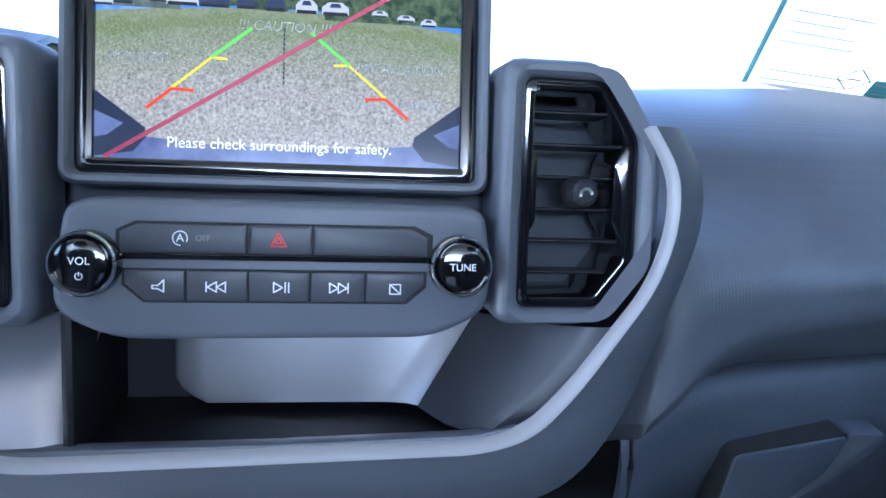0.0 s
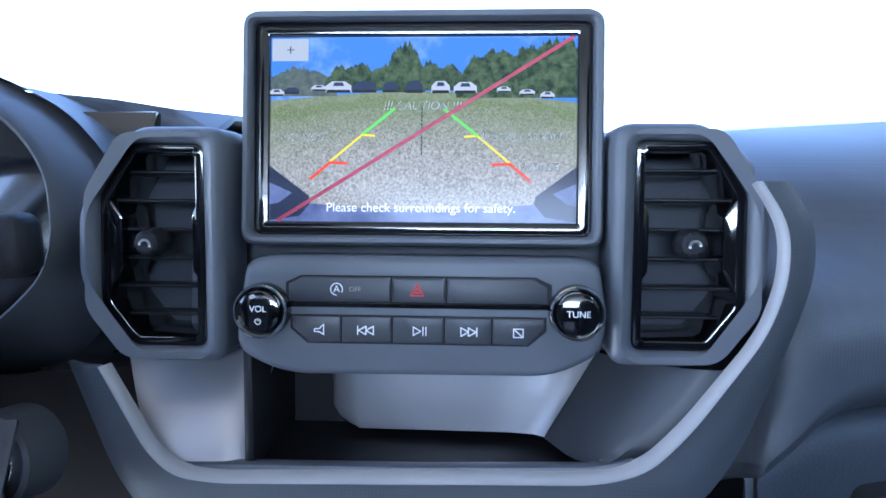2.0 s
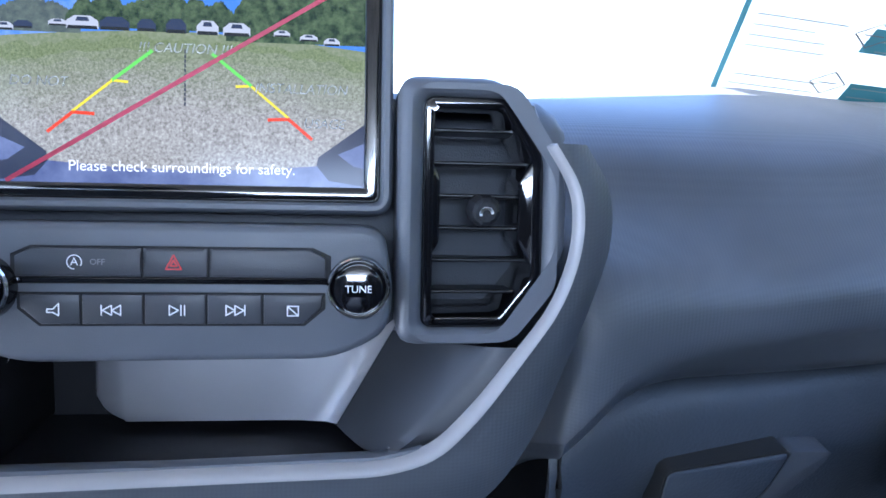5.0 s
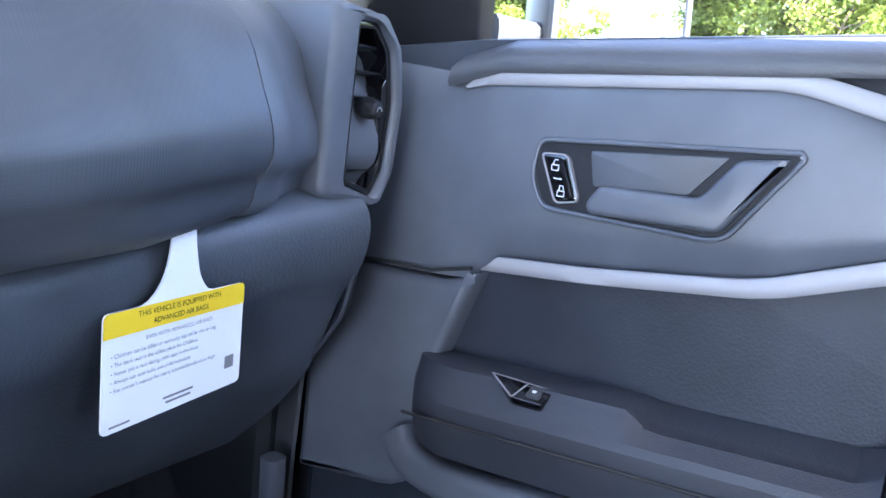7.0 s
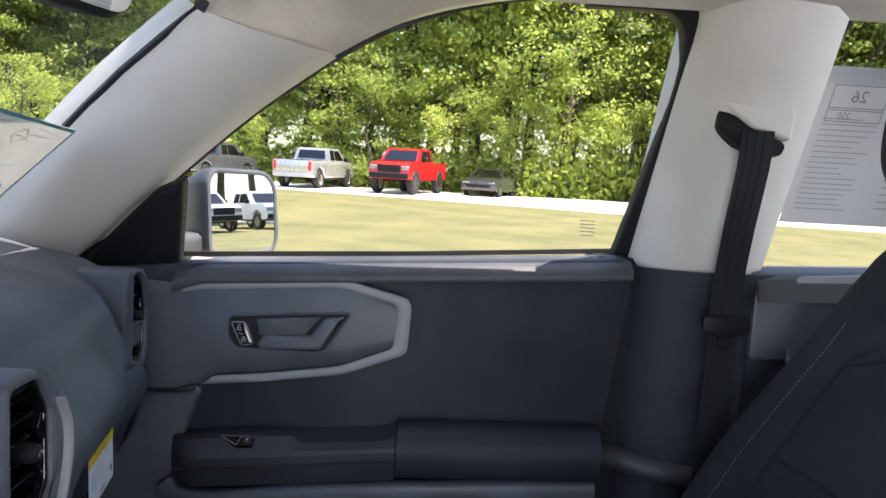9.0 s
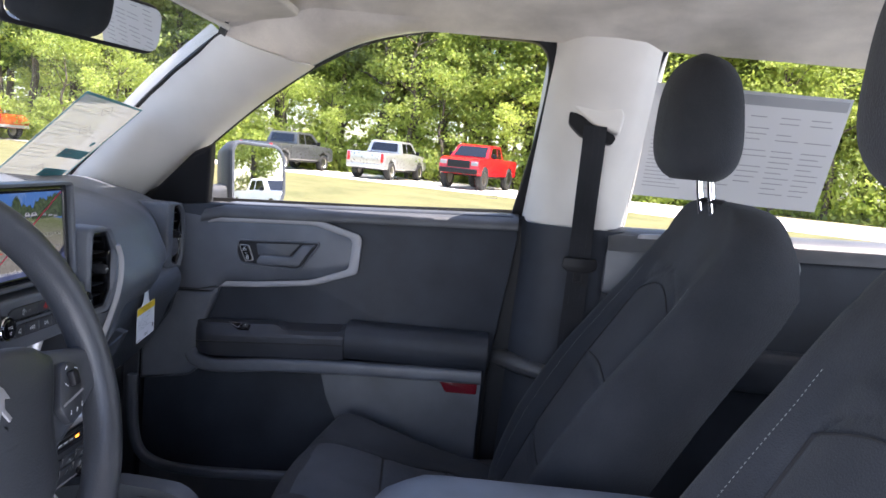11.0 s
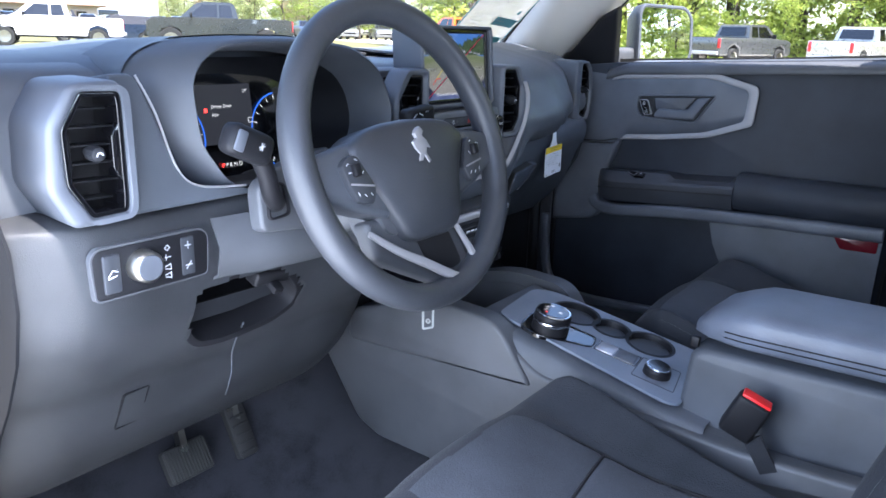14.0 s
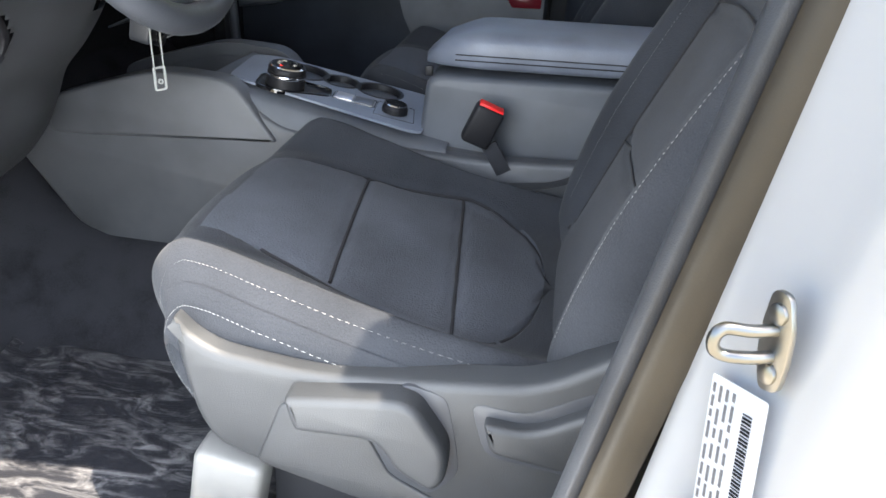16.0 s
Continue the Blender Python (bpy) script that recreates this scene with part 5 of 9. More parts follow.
film_red = plastic("red_film_stripe", (0.42, 0.02, 0.06), 0.4, 10, 0, 0.03)
part("film_stripe", strokes([[px(0.03, 0.995), px(0.985, 0.01)]], 0.0021, 0.0), film_red, tscreen, "red stripe on protective film", TM)
film_txt = plastic("film_print", (0.33, 0.33, 0.31), 0.6, 10, 0, 0.03)
for txt, u, v in (("!!! CAUTION !!!", 0.5, 0.375), ("DO NOT", 0.11, 0.545), ("INSTALLATION", 0.82, 0.545), ("USAGE", 0.885, 0.705)):
    letters(txt, 0.0066, film_txt, tscreen, TM @ Matrix.Translation((*px(u, v), -0.0003)), slant=0.2)

# ---- audio control panel ----
ctl = thing("audio_control_panel", "slate audio control panel with two knobs and buttons", "control panel")
AM = facing(0.001, 0.3735, 1.109, 3)
cp = fillet([(-0.098, 0.004), (-0.094, 0.030), (-0.082, 0.034), (0.088, 0.034), (0.097, 0.030), (0.101, 0.004), (0.099, -0.017), (0.074, -0.030), (-0.074, -0.031), (-0.100, -0.018)], [0.01, 0.012, 0.01, 0.01, 0.012, 0.01, 0.01, 0.02, 0.02, 0.01], 4)
part("fascia", plate(cp, -0.03, 0.001, 0.004, 3), "trim", ctl, "slate fascia", AM, 50)
part("bar", rbox(0.14, 0.0028, 0.002, 0.0004, 1, (0, 0.0075, 0.0014)), "gloss", ctl, "", AM)
xs_ = [-0.07, -0.014, 0.0155, 0.0695]
for a, b in zip(xs_, xs_[1:]):
    q = [(a + 0.0005, 0.0095), (b - 0.0005, 0.0095), (b - 0.0005, 0.0185 if b > 0.05 else 0.0225), (b - (0.008 if b > 0.05 else 0.0005), 0.0225), (a + (0.008 if a < -0.05 else 0.0005), 0.0225), (a + 0.0005, 0.0185 if a < -0.05 else 0.0225)]
    part("button", plate(q, -0.001, 0.0026, 0.0008), "button", ctl, "", AM)
for bed in ([(-0.0715, 0.0085), (-0.0715, 0.0195), (-0.063, 0.0235), (0.063, 0.0235), (0.0715, 0.0195), (0.0715, 0.0085)], [(-0.069, 0.0022), (-0.069, -0.0055), (-0.0595, -0.0135), (0.0595, -0.0135), (0.069, -0.0055), (0.069, 0.0022)]):
    part("button_bed", plate(bed, -0.002, 0.0014), "black", ctl, "dark gap round the buttons", AM)
xs_ = [-0.068, -0.041, -0.0135, 0.0145, 0.040, 0.068]
for k, (a, b) in enumerate(zip(xs_, xs_[1:])):
    ll, rr_ = (0.009 if k == 0 else 0.0), (0.009 if k == 4 else 0.0)
    q = [(a + 0.0005 + ll, -0.0125), (b - 0.0005 - rr_, -0.0125), (b - 0.0005, -0.0045 if rr_ else -0.003), (b - 0.0005, 0.0012), (a + 0.0005, 0.0012), (a + 0.0005, -0.0045 if ll else -0.003)]
    part("button", plate(q, -0.001, 0.0026, 0.0008), "button", ctl, "", AM)
Z = 0.0029
W = "white_print"
part("icon", strokes([[(-0.0555, -0.0055), (-0.053, -0.0055), (-0.0505, -0.003), (-0.0505, -0.0085), (-0.053, -0.007), (-0.0555, -0.007), (-0.0555, -0.0055)]], 0.0006, Z), W, ctl, "mute symbol", AM)
tri_ = lambda x, d: [(x, -0.0037), (x + d * 0.004, -0.006), (x, -0.0083), (x, -0.0037)]
part("icon", strokes([tri_(-0.0275, -1), tri_(-0.0235, -1), [(-0.032, -0.0037), (-0.032, -0.0083)]], 0.0006, Z), W, ctl, "previous track symbol", AM)
part("icon", strokes([tri_(-0.0020, 1), [(0.0032, -0.0037), (0.0032, -0.0083)], [(0.0048, -0.0037), (0.0048, -0.0083)]], 0.0006, Z), W, ctl, "play and pause symbol", AM)
part("icon", strokes([tri_(0.0235, 1), tri_(0.0275, 1), [(0.032, -0.0037), (0.032, -0.0083)]], 0.0006, Z), W, ctl, "next track symbol", AM)
part("icon", strokes([[(0.0515, -0.004), (0.0565, -0.004), (0.0565, -0.0085), (0.0515, -0.0085), (0.0515, -0.004), (0.0565, -0.0085)]], 0.0006, Z), W, ctl, "screen off symbol", AM)
part("hazard_icon", strokes([[(-0.0035, 0.013), (0.0035, 0.013), (0.0, 0.0195), (-0.0035, 0.013)], [(-0.0015, 0.0145), (0.0015, 0.0145), (0.0, 0.0172), (-0.0015, 0.0145)]], 0.0007, Z), plastic("hazard_red", (0.55, 0.03, 0.03), 0.5, 10, 0, 0.03), ctl, "red hazard triangle", AM)
part("icon", strokes([[(-0.0435 + 0.0032 * math.cos(radians(a)), 0.016 + 0.0032 * math.sin(radians(a))) for a in range(-30, 280, 20)]], 0.0005, Z), W, ctl, "stop-start symbol", AM)
letters("A", 0.0052, W, ctl, AM @ Matrix.Translation((-0.0435, 0.016, Z)))
letters("OFF", 0.0038, "grey_print", ctl, AM @ Matrix.Translation((-0.0335, 0.016, Z)))
for x, y, txt in ((-0.0835, 0.0042, "VOL"), (0.0845, 0.0052, "TUNE")):
    KM = AM @ Matrix.Translation((x, y, 0))
    part("knob_base", lathe([(0.0120, 0.0098), (0.0135, 0.0104), (0.0146, 0.008), (0.0150, 0.004), (0.0152, -0.002)], 40), "gloss", ctl, "", KM)
    part("knob_ring", lathe([(0.0133, 0.0106), (0.0139, 0.0106), (0.0146, 0.0094), (0.0139, 0.0102)], 40), "chrome", ctl, "thin chrome ring", KM)
    part("knob", lathe([(0.0, 0.0125), (0.009, 0.0125), (0.0112, 0.0118), (0.0122, 0.0095), (0.0122, 0.0)], 40), "gloss", ctl, "glossy black knob", KM)
    letters(txt, 0.0048, W, ctl, KM @ Matrix.Translation((0, 0.0015 if txt == "VOL" else 0, 0.0129)))
part("power_icon", strokes([[(-0.0835 + 0.0015 * math.cos(radians(a)), -0.0008 + 0.0015 * math.sin(radians(a))) for a in range(120, 421, 30)], [(-0.0835, -0.0005), (-0.0835, 0.001)]], 0.0004, 0.0129), W, ctl, "", AM)

# ---- start button beside the column ----
start = thing("start_button", "round black start button with chrome ring on dashboard", "start button")
SB = facing(-0.224, 0.345, 1.034, 5, 8)
part("base", lathe([(0.026, -0.03), (0.026, 0.0), (0.024, 0.002), (0.019, 0.001)], 36), "dash_hard", start, "", SB)
part("ring", lathe([(0.0155, 0.002), (0.0165, 0.0045), (0.0185, 0.0045), (0.0195, 0.001)], 36), "chrome", start, "chrome ring", SB)
part("button", lathe([(0.0, 0.002), (0.014, 0.002), (0.0155, 0.001), (0.0155, -0.004)], 36), "gloss", start, "black push button", SB)

# ---- heater panel under the bow ----
hv = thing("heater_panel", "black heater control panel with silver bar and switches", "control panel")
VM = facing(0.0, 0.352, 0.925, -12)
part("fascia", plate(fillet(rect(0.21, 0.12), 0.012), -0.03, 0.0, 0.004), "button", hv, "", VM)
part("bar", rbox(0.17, 0.012, 0.012, 0.005, 3, (0, 0.048, 0.004)), "silver_soft", hv, "satin bar", VM)
for k in range(3):
    part("slot", rbox(0.18, 0.006, 0.004, 0.001, 1, (0, 0.028 - k * 0.011, 0.001)), "dark", hv, "", VM)
part("print", bars([(-0.03 + 0.013 * k, -0.021 + 0.013 * k, 0.017, 0.0025) for k in range(5)], 0.0032), "white_print", hv, "", VM)
part("lamp", rbox(0.007, 0.004, 0.001, 0.0003, 1, (0.04, 0.017, 0.0035)), glow("amber_lamp", (1.0, 0.25, 0.03), 1.5), hv, "amber airbag lamp", VM)
for k in range(5):
    for j in range(2):
        part("switch", rbox(0.030, 0.015, 0.006, 0.002, 2, (-0.066 + 0.033 * k, -0.016 - 0.018 * j, 0.001)), "button", hv, "", VM)
        part("icon", strokes([[(-0.069 + 0.033 * k, -0.018 - 0.018 * j), (-0.063 + 0.033 * k, -0.014 - 0.018 * j)]], 0.001, 0.0044), "white_print", hv, "", VM)
for x in (-0.085, 0.085):
    part("dial", lathe([(0, 0.014), (0.012, 0.014), (0.0145, 0.012), (0.015, 0.0)], 28), "gloss", hv, "round dial", VM @ Matrix.Translation((x, -0.046, 0)))
part("strip", rbox(0.18, 0.0015, 0.002, 0.0004, 1, (0, -0.056, 0.001)), "silver", hv, "", VM)

# ---- hang tag on the glove box ----
tag = thing("airbag_hang_tag", "white airbag warning tag with yellow header hanging on glove box", "hang tag")
GT = facing(0.5, 0.4735, 0.99, 1, -9)
part("card", plate(fillet([(-0.055, -0.036), (0.055, -0.036), (0.055, 0.030), (0.022, 0.030), (0.014, 0.040), (0.010, 0.060), (0.009, 0.072), (-0.009, 0.072), (-0.010, 0.058), (-0.014, 0.042), (-0.026, 0.030), (-0.055, 0.030)], [0.004, 0.004, 0.004, 0.006, 0.01, 0.01, 0.002, 0.002, 0.01, 0.01, 0.006, 0.004], 3), 0, 0.0012), "card", tag, "white card", GT)
part("header", plate(fillet([(-0.055, 0.0165), (0.055, 0.0165), (0.055, 0.030), (-0.055, 0.030)], [0, 0, 0.004, 0.004], 3), 0.0008, 0.0016), "yellow", tag, "yellow header band", GT)
letters("THIS VEHICLE IS EQUIPPED WITH", 0.0044, "black", tag, GT @ Matrix.Translation((0, 0.0262, 0.0019)))
letters("ADVANCED AIR BAGS", 0.0044, "black", tag, GT @ Matrix.Translation((0, 0.0205, 0.0019)))
letters("EVEN WITH ADVANCED AIR BAGS", 0.0034, "grey_print", tag, GT @ Matrix.Translation((0, 0.012, 0.0015)))
for k, txt in enumerate(("\u2022 Children can be killed or seriously injured by the air bag.", "\u2022 The back seat is the safest place for Children.", "\u2022 Never put a rear facing child seat in the front.", "\u2022 Always use seat belts and child restraints.", "\u2022 See owner's manual for more information about air bags.")):
    letters(txt, 0.0034, "grey_print", tag, GT @ Matrix.Translation((-0.05, 0.0062 - 0.0047 * k, 0.0015)), align="LEFT")
part("code_block", plate(rect(0.008, 0.008, 0.044, -0.020), 0.001, 0.0015), "grey_print", tag, "", GT)
part("print", bars([(-0.012, 0.012, -0.0275, 0.0014), (-0.010, 0.010, -0.0305, 0.0014), (-0.05, -0.036, -0.0325, 0.0012)], 0.0015), "grey_print", tag, "", GT)

# ---- windscreen sheet ----
sheet = thing("windscreen_sheet", "clear printed notice sheet with teal border stuck on windscreen", "notice sheet")
def sheet_mat4():
    a, b, c = Vector((0.432, 0.768, 1.232)), Vector((0.684, 0.788, 1.214)), Vector((0.392, 0.55, 1.424))
    ex = (b - a).normalized()
    ey = (c - a)
    ey = (ey - ex * ey.dot(ex)).normalized()
    ez = ex.cross(ey)
    m = Matrix((ex, ey, ez)).transposed().to_4x4()
    return Matrix.Translation(a) @ m


SH = sheet_mat4()
sheet_film = bpy.data.materials.new("printed_film")
sheet_film.use_nodes = True
_nt = sheet_film.node_tree
_t = _nt.nodes.new("ShaderNodeBsdfTransparent")
_d = _nt.nodes["Principled BSDF"]
_d.inputs["Base Color"].default_value = (0.62, 0.61, 0.57, 1)
_tr = _nt.nodes.new("ShaderNodeBsdfTranslucent")
_tr.inputs[0].default_value = (0.44, 0.43, 0.38, 1)
_m1, _m2 = _nt.nodes.new("ShaderNodeMixShader"), _nt.nodes.new("ShaderNodeMixShader")
_m1.inputs[0].default_value, _m2.inputs[0].default_value = 0.6, 0.30
_nt.links.new(_d.outputs[0], _m1.inputs[1])
_nt.links.new(_tr.outputs[0], _m1.inputs[2])
_nt.links.new(_m1.outputs[0], _m2.inputs[1])
_nt.links.new(_t.outputs[0], _m2.inputs[2])
_nt.links.new(_m2.outputs[0], _nt.nodes["Material Output"].inputs[0])
SW, SL, SK = 0.256, 0.276, -0.052
quad = [(0, 0), (SW, 0), (SW + SK, SL), (SK, SL)]
part("film", plate(fillet(quad, 0.004, 2), 0, 0.0006), sheet_film, sheet, "", SH)
teal = plastic("teal_print", (0.10, 0.32, 0.36), 0.6, 10, 0, 0.05)
part("border", strokes([[(0.003, 0.003), (SW - 0.003, 0.003), (SW + SK - 0.003, SL - 0.003), (SK + 0.003, SL - 0.003), (0.003, 0.003)]], 0.0055, 0.0012), teal, sheet, "teal border", SH)
random.seed(9)
rows = []
for k in range(22):
    y = 0.262 - k * 0.0115
    s = y / SL * SK
    if k % 6 in (4, 5):
        continue
    rows.append((0.016 + s, 0.016 + s + random.uniform(0.05, 0.11), y, 0.0022))
    if k % 6 < 3:
        rows.append((0.15 + s, 0.15 + s + random.uniform(0.03, 0.06), y, 0.002))
part("print", bars([(a, b, c, h * 0.6) for a, b, c, h in rows], 0.0012), "film_ink", sheet, "lines of small print", SH)
part("print_block", bars([(0.135, 0.232, 0.048, 0.026), (0.115, 0.222, 0.112, 0.028)], 0.0011), teal, sheet, "teal printed blocks", SH)
for cx, cy in ((0.110, 0.058), (0.118, 0.118), (0.095, 0.185), (0.085, 0.245)):
    part("symbol", strokes([[(cx - 0.02, cy), (cx, cy + 0.014), (cx + 0.02, cy), (cx, cy - 0.014), (cx - 0.02, cy)], [(cx - 0.01, cy), (cx + 0.01, cy)]], 0.0014, 0.0013), "grey_print", sheet, "diamond symbol", SH)
part("symbol", plate(disc(0.007, 12), 0.0008, 0.0012), teal, sheet, "", SH @ Matrix.Translation((0.19, 0.15, 0)))

# ---- interior mirror, visors ----
imirror = thing("rear_view_mirror", "black framed interior rear view mirror", "mirror")
IM = facing(-0.012, 0.318, 1.489, -8, 14)
mo = fillet(rect(0.25, 0.066), 0.024, 6)
part("housing", plate(mo, -0.03, 0.0, 0.008, 3), "black", imirror, "", IM)
part("glass", plate(inset(mo, 0.005), 0.0, 0.0015), "mirror", imirror, "mirror glass", IM)
part("stem", sweep([(-0.03, 0.345, 1.50), (-0.02, 0.38, 1.54), (-0.015, 0.40, 1.585)], disc(0.012, 10)), "black", imirror, "")
for sx in (-1, 1):
    visor = thing("sun_visor", "beige padded sun visor folded to the roof", "sun visor", "sun visors")
    vm = Matrix.Translation((0.36 * sx, 0.30, 1.588)) @ pose(0, 0, 0, -9)
    part("pad", plate(fillet(rect(0.40, 0.16), 0.03, 5), -0.012, 0.0, 0.006, 3), "liner", visor, "", vm @ Matrix.Rotation(math.pi, 4, "X"))
    part("arm", sweep([(0.6 * sx, 0.38, 1.575), (0.45 * sx, 0.385, 1.578), (0.2 * sx, 0.385, 1.582)], disc(0.006, 8)), "beige", visor, "")

# ---- steering wheel ----
wheel = thing("steering_wheel", "dark grey three-spoke steering wheel with silver lower trim", "steering wheel")
WM = facing(-0.358, 0.208, 1.129, 19.7)
HB = WM @ Matrix.Translation((0, -0.020, 0))
path = [(0.172 * math.cos(2 * math.pi * k / 72), 0.172 * math.sin(2 * math.pi * k / 72), 0.0) for k in range(72)]
prof = [(0.0165 * math.cos(a), 0.0185 * math.sin(a)) for a in [2 * math.pi * k / 16 for k in range(16)]]
part("rim", sweep(path, prof, (0, 0, 1), True), "rim", wheel, "thick dark grey rim", WM, 60)
hub = fillet([(-0.106, 0.034), (-0.076, 0.050), (-0.045, 0.056), (0.0, 0.058), (0.045, 0.056), (0.076, 0.050), (0.100, 0.034), (0.093, 0.018), (0.072, -0.018), (0.062, -0.060), (0.048, -0.076), (0.030, -0.081), (-0.030, -0.081), (-0.046, -0.072), (-0.060, -0.046), (-0.076, -0.018), (-0.098, 0.014)], 0.010, 3)
part("airbag_cover", loft([[(x * s, y * s, z) for x, y in hub] for s, z in ((1.03, -0.03), (1.03, 0.003), (1.0, 0.0095), (0.95, 0.013), (0.86, 0.0165), (0.7, 0.0195), (0.4, 0.022), (0.02, 0.023))], True), "rim", wheel, "dark grey padded centre cover", HB, 60)
part("cover_crease", sweep(spline([(-0.070, 0.000, 0.0115), (-0.045, -0.010, 0.0175), (-0.015, -0.016, 0.0205), (0.015, -0.016, 0.0205), (0.045, -0.010, 0.0175), (0.068, 0.000, 0.0115)], 20), [(0.0, -0.0016), (0.010, -0.0022), (0.010, 0.0008), (0.0, 0.0018), (-0.006, 0.0)], (0, 0, 1)), "rim", wheel, "soft crease across the cover", HB, 60)
part("cover_mark", bars([(-0.016, 0.016, -0.052, 0.007)], 0.0), "black", wheel, "small moulded mark", HB @ Matrix.Translation((0, 0, 0.0183)))
part("hub_back", plate(fillet(rect(0.15, 0.12, 0, -0.012), 0.03, 5), -0.05, 0.0, 0.01), "dash_hard", wheel, "", HB)
for s in (-1, 1):
    sp = [(0.055 * s, 0.045), (0.10 * s, 0.042), (0.166 * s, 0.030), (0.168 * s, -0.006), (0.115 * s, -0.032), (0.06 * s, -0.05)]
    part("spoke", plate(fillet(sp, 0.008, 3), -0.022, 0.006, 0.008, 3), "dash", wheel, "grey side spoke", HB, 50)
    pod = [(0.101 * s, 0.026), (0.113 * s, 0.027), (0.128 * s, 0.018), (0.122 * s, -0.006), (0.114 * s, -0.024), (0.092 * s, -0.030), (0.082 * s, -0.012)]
    pp = part("button_pod", plate(fillet(pod, 0.006, 3), 0.0, 0.014, 0.003, 2), "button", wheel, "black switch pod", HB)
    part("chrome_strip", strokes([[(0.087 * s, -0.010), (0.121 * s, -0.004)]], 0.0022, 0.0146), "silver", pp, "", HB)
    part("toggle", rbox(0.010, 0.014, 0.008, 0.002, 2, (0.110 * s, 0.010, 0.016)), "black", pp, "", HB)
    part("symbols", strokes([[(0.104 * s, 0.020), (0.108 * s, 0.022)], [(0.098 * s, 0.008), (0.101 * s, 0.005)], [(0.118 * s, 0.018), (0.122 * s, 0.016)], [(0.117 * s, 0.008), (0.121 * s, 0.008)], [(0.093 * s, -0.020), (0.095 * s, -0.017)], [(0.102 * s, -0.020), (0.105 * s, -0.017)], [(0.112 * s, -0.018), (0.114 * s, -0.014)]], 0.0011, 0.0146), "white_print", pp, "white button symbols", HB)
low = [(-0.095, -0.045), (0.052, -0.05), (0.078, -0.12), (0.07, -0.15), (0.03, -0.152), (-0.09, -0.09)]
part("lower_spoke", plate(fillet(low, 0.01, 3), -0.026, -0.006, 0.008, 3), "dash_hard", wheel, "", HB, 50)
part("lower_recess", plate(fillet([(-0.02, -0.078), (0.044, -0.080), (0.056, -0.125), (0.034, -0.130), (-0.012, -0.105)], 0.008, 3), -0.01, -0.0045, 0.002), "black", wheel, "", HB)
vee = [(-0.100, -0.060), (-0.062, -0.088), (-0.020, -0.112), (0.020, -0.136), (0.048, -0.146), (0.070, -0.138), (0.073, -0.122), (0.052, -0.075)]
path = [(p.x, p.y, 0.001 + 0.004 * math.sin(math.pi * k / 39)) for k, p in enumerate(spline([(a, b, 0) for a, b in vee], 40))]
wide = [0.5 + 0.45 * math.sin(math.pi * k / 39) ** 0.7 for k in range(40)]
part("silver_trim", sweep(path, fillet(rect(0.012, 0.008), 0.0025, 3), (0, 0, 1), scale=wide), "silver", wheel, "satin silver U-shaped trim", HB, 50)
emb = [(-0.004, 0.026), (0.003, 0.030), (0.008, 0.024), (0.004, 0.018), (0.010, 0.012), (0.014, 0.002), (0.008, 0.004), (0.005, -0.004), (0.010, -0.014), (0.006, -0.016), (0.001, -0.006), (-0.004, -0.012), (-0.010, -0.012), (-0.006, -0.004), (-0.012, 0.004), (-0.014, 0.012), (-0.006, 0.016), (-0.008, 0.022)]
part("emblem", plate([(x * 1.05 - 0.002, y * 0.95 + 0.018) for x, y in emb], 0.018, 0.0245, 0.001), "silver", wheel, "silver badge shape", HB)
# column shroud and stalks
column = thing("steering_column", "dark grey steering column shroud with stalks", "steering column")
COL = facing(-0.360, 0.30, 1.07, 20)
part("shroud", loft([[(x * k, y * k2, z) for x, y in fillet(rect(0.115, 0.10), 0.022, 5)] for k, k2, z in ((1.2, 1.25, -0.14), (1.05, 1.05, -0.05), (0.95, 0.95, 0.02), (0.8, 0.85, 0.055))], True, True), "dash_hard", column, "grained column shroud", COL, 60)
part("lower_cover", loft([[(-0.550 + 0.044 * k, 0.333 - 0.012 * math.sin(math.pi * k / 8), 1.062), (-0.550 + 0.044 * k, 0.318 - 0.035 * math.sin(math.pi * k / 8) ** 0.7, 1.03), (-0.550 + 0.044 * k, 0.325 - 0.03 * math.sin(math.pi * k / 8) ** 0.7, 0.995), (-0.550 + 0.044 * k, 0.345, 0.985)] for k in range(9)], thick=0.003), "dash_hard", column, "grained panel below the column", angle=60)
st = part("indicator_stalk", sweep(spline([(-0.480, 0.304, 1.074), (-0.492, 0.292, 1.078), (-0.507, 0.281, 1.093), (-0.519, 0.274, 1.118), (-0.532, 0.272, 1.142)], 18), disc(0.0105, 12), (0, 1, 0)), "black", column, "black indicator stalk")
part("stalk_head", rbox(0.058, 0.028, 0.034, 0.010, 3, (-0.546, 0.270, 1.151), pose(0, 0, 0, 0, 24, 0)), "black", st, "")
part("stalk_symbol", strokes([[(-0.004, 0.0), (0.004, 0.0)], [(0.0, -0.004), (0.0, 0.004)], [(-0.003, -0.003), (0.003, 0.003)]], 0.0009, 0.0), "white_print", st, "", facing(-0.538, 0.2555, 1.149))
boot = fillet([(-0.014, -0.018), (0.014, -0.016), (0.012, 0.018), (-0.008, 0.020)], 0.006, 3)
BT = facing(-0.484, 0.300, 1.076, 12)
part("shroud_wing", plate(fillet([(-0.026, -0.032), (0.10, -0.045), (0.10, 0.055), (0.02, 0.042), (-0.022, 0.022)], 0.012, 3), -0.02, 0.0, 0.005, 3), "dash_hard", column, "", BT, 50)
part("stalk_boot", ring(inset(boot, -0.003), boot, -0.001, 0.004, 0.001), "black", column, "black stalk opening", BT)
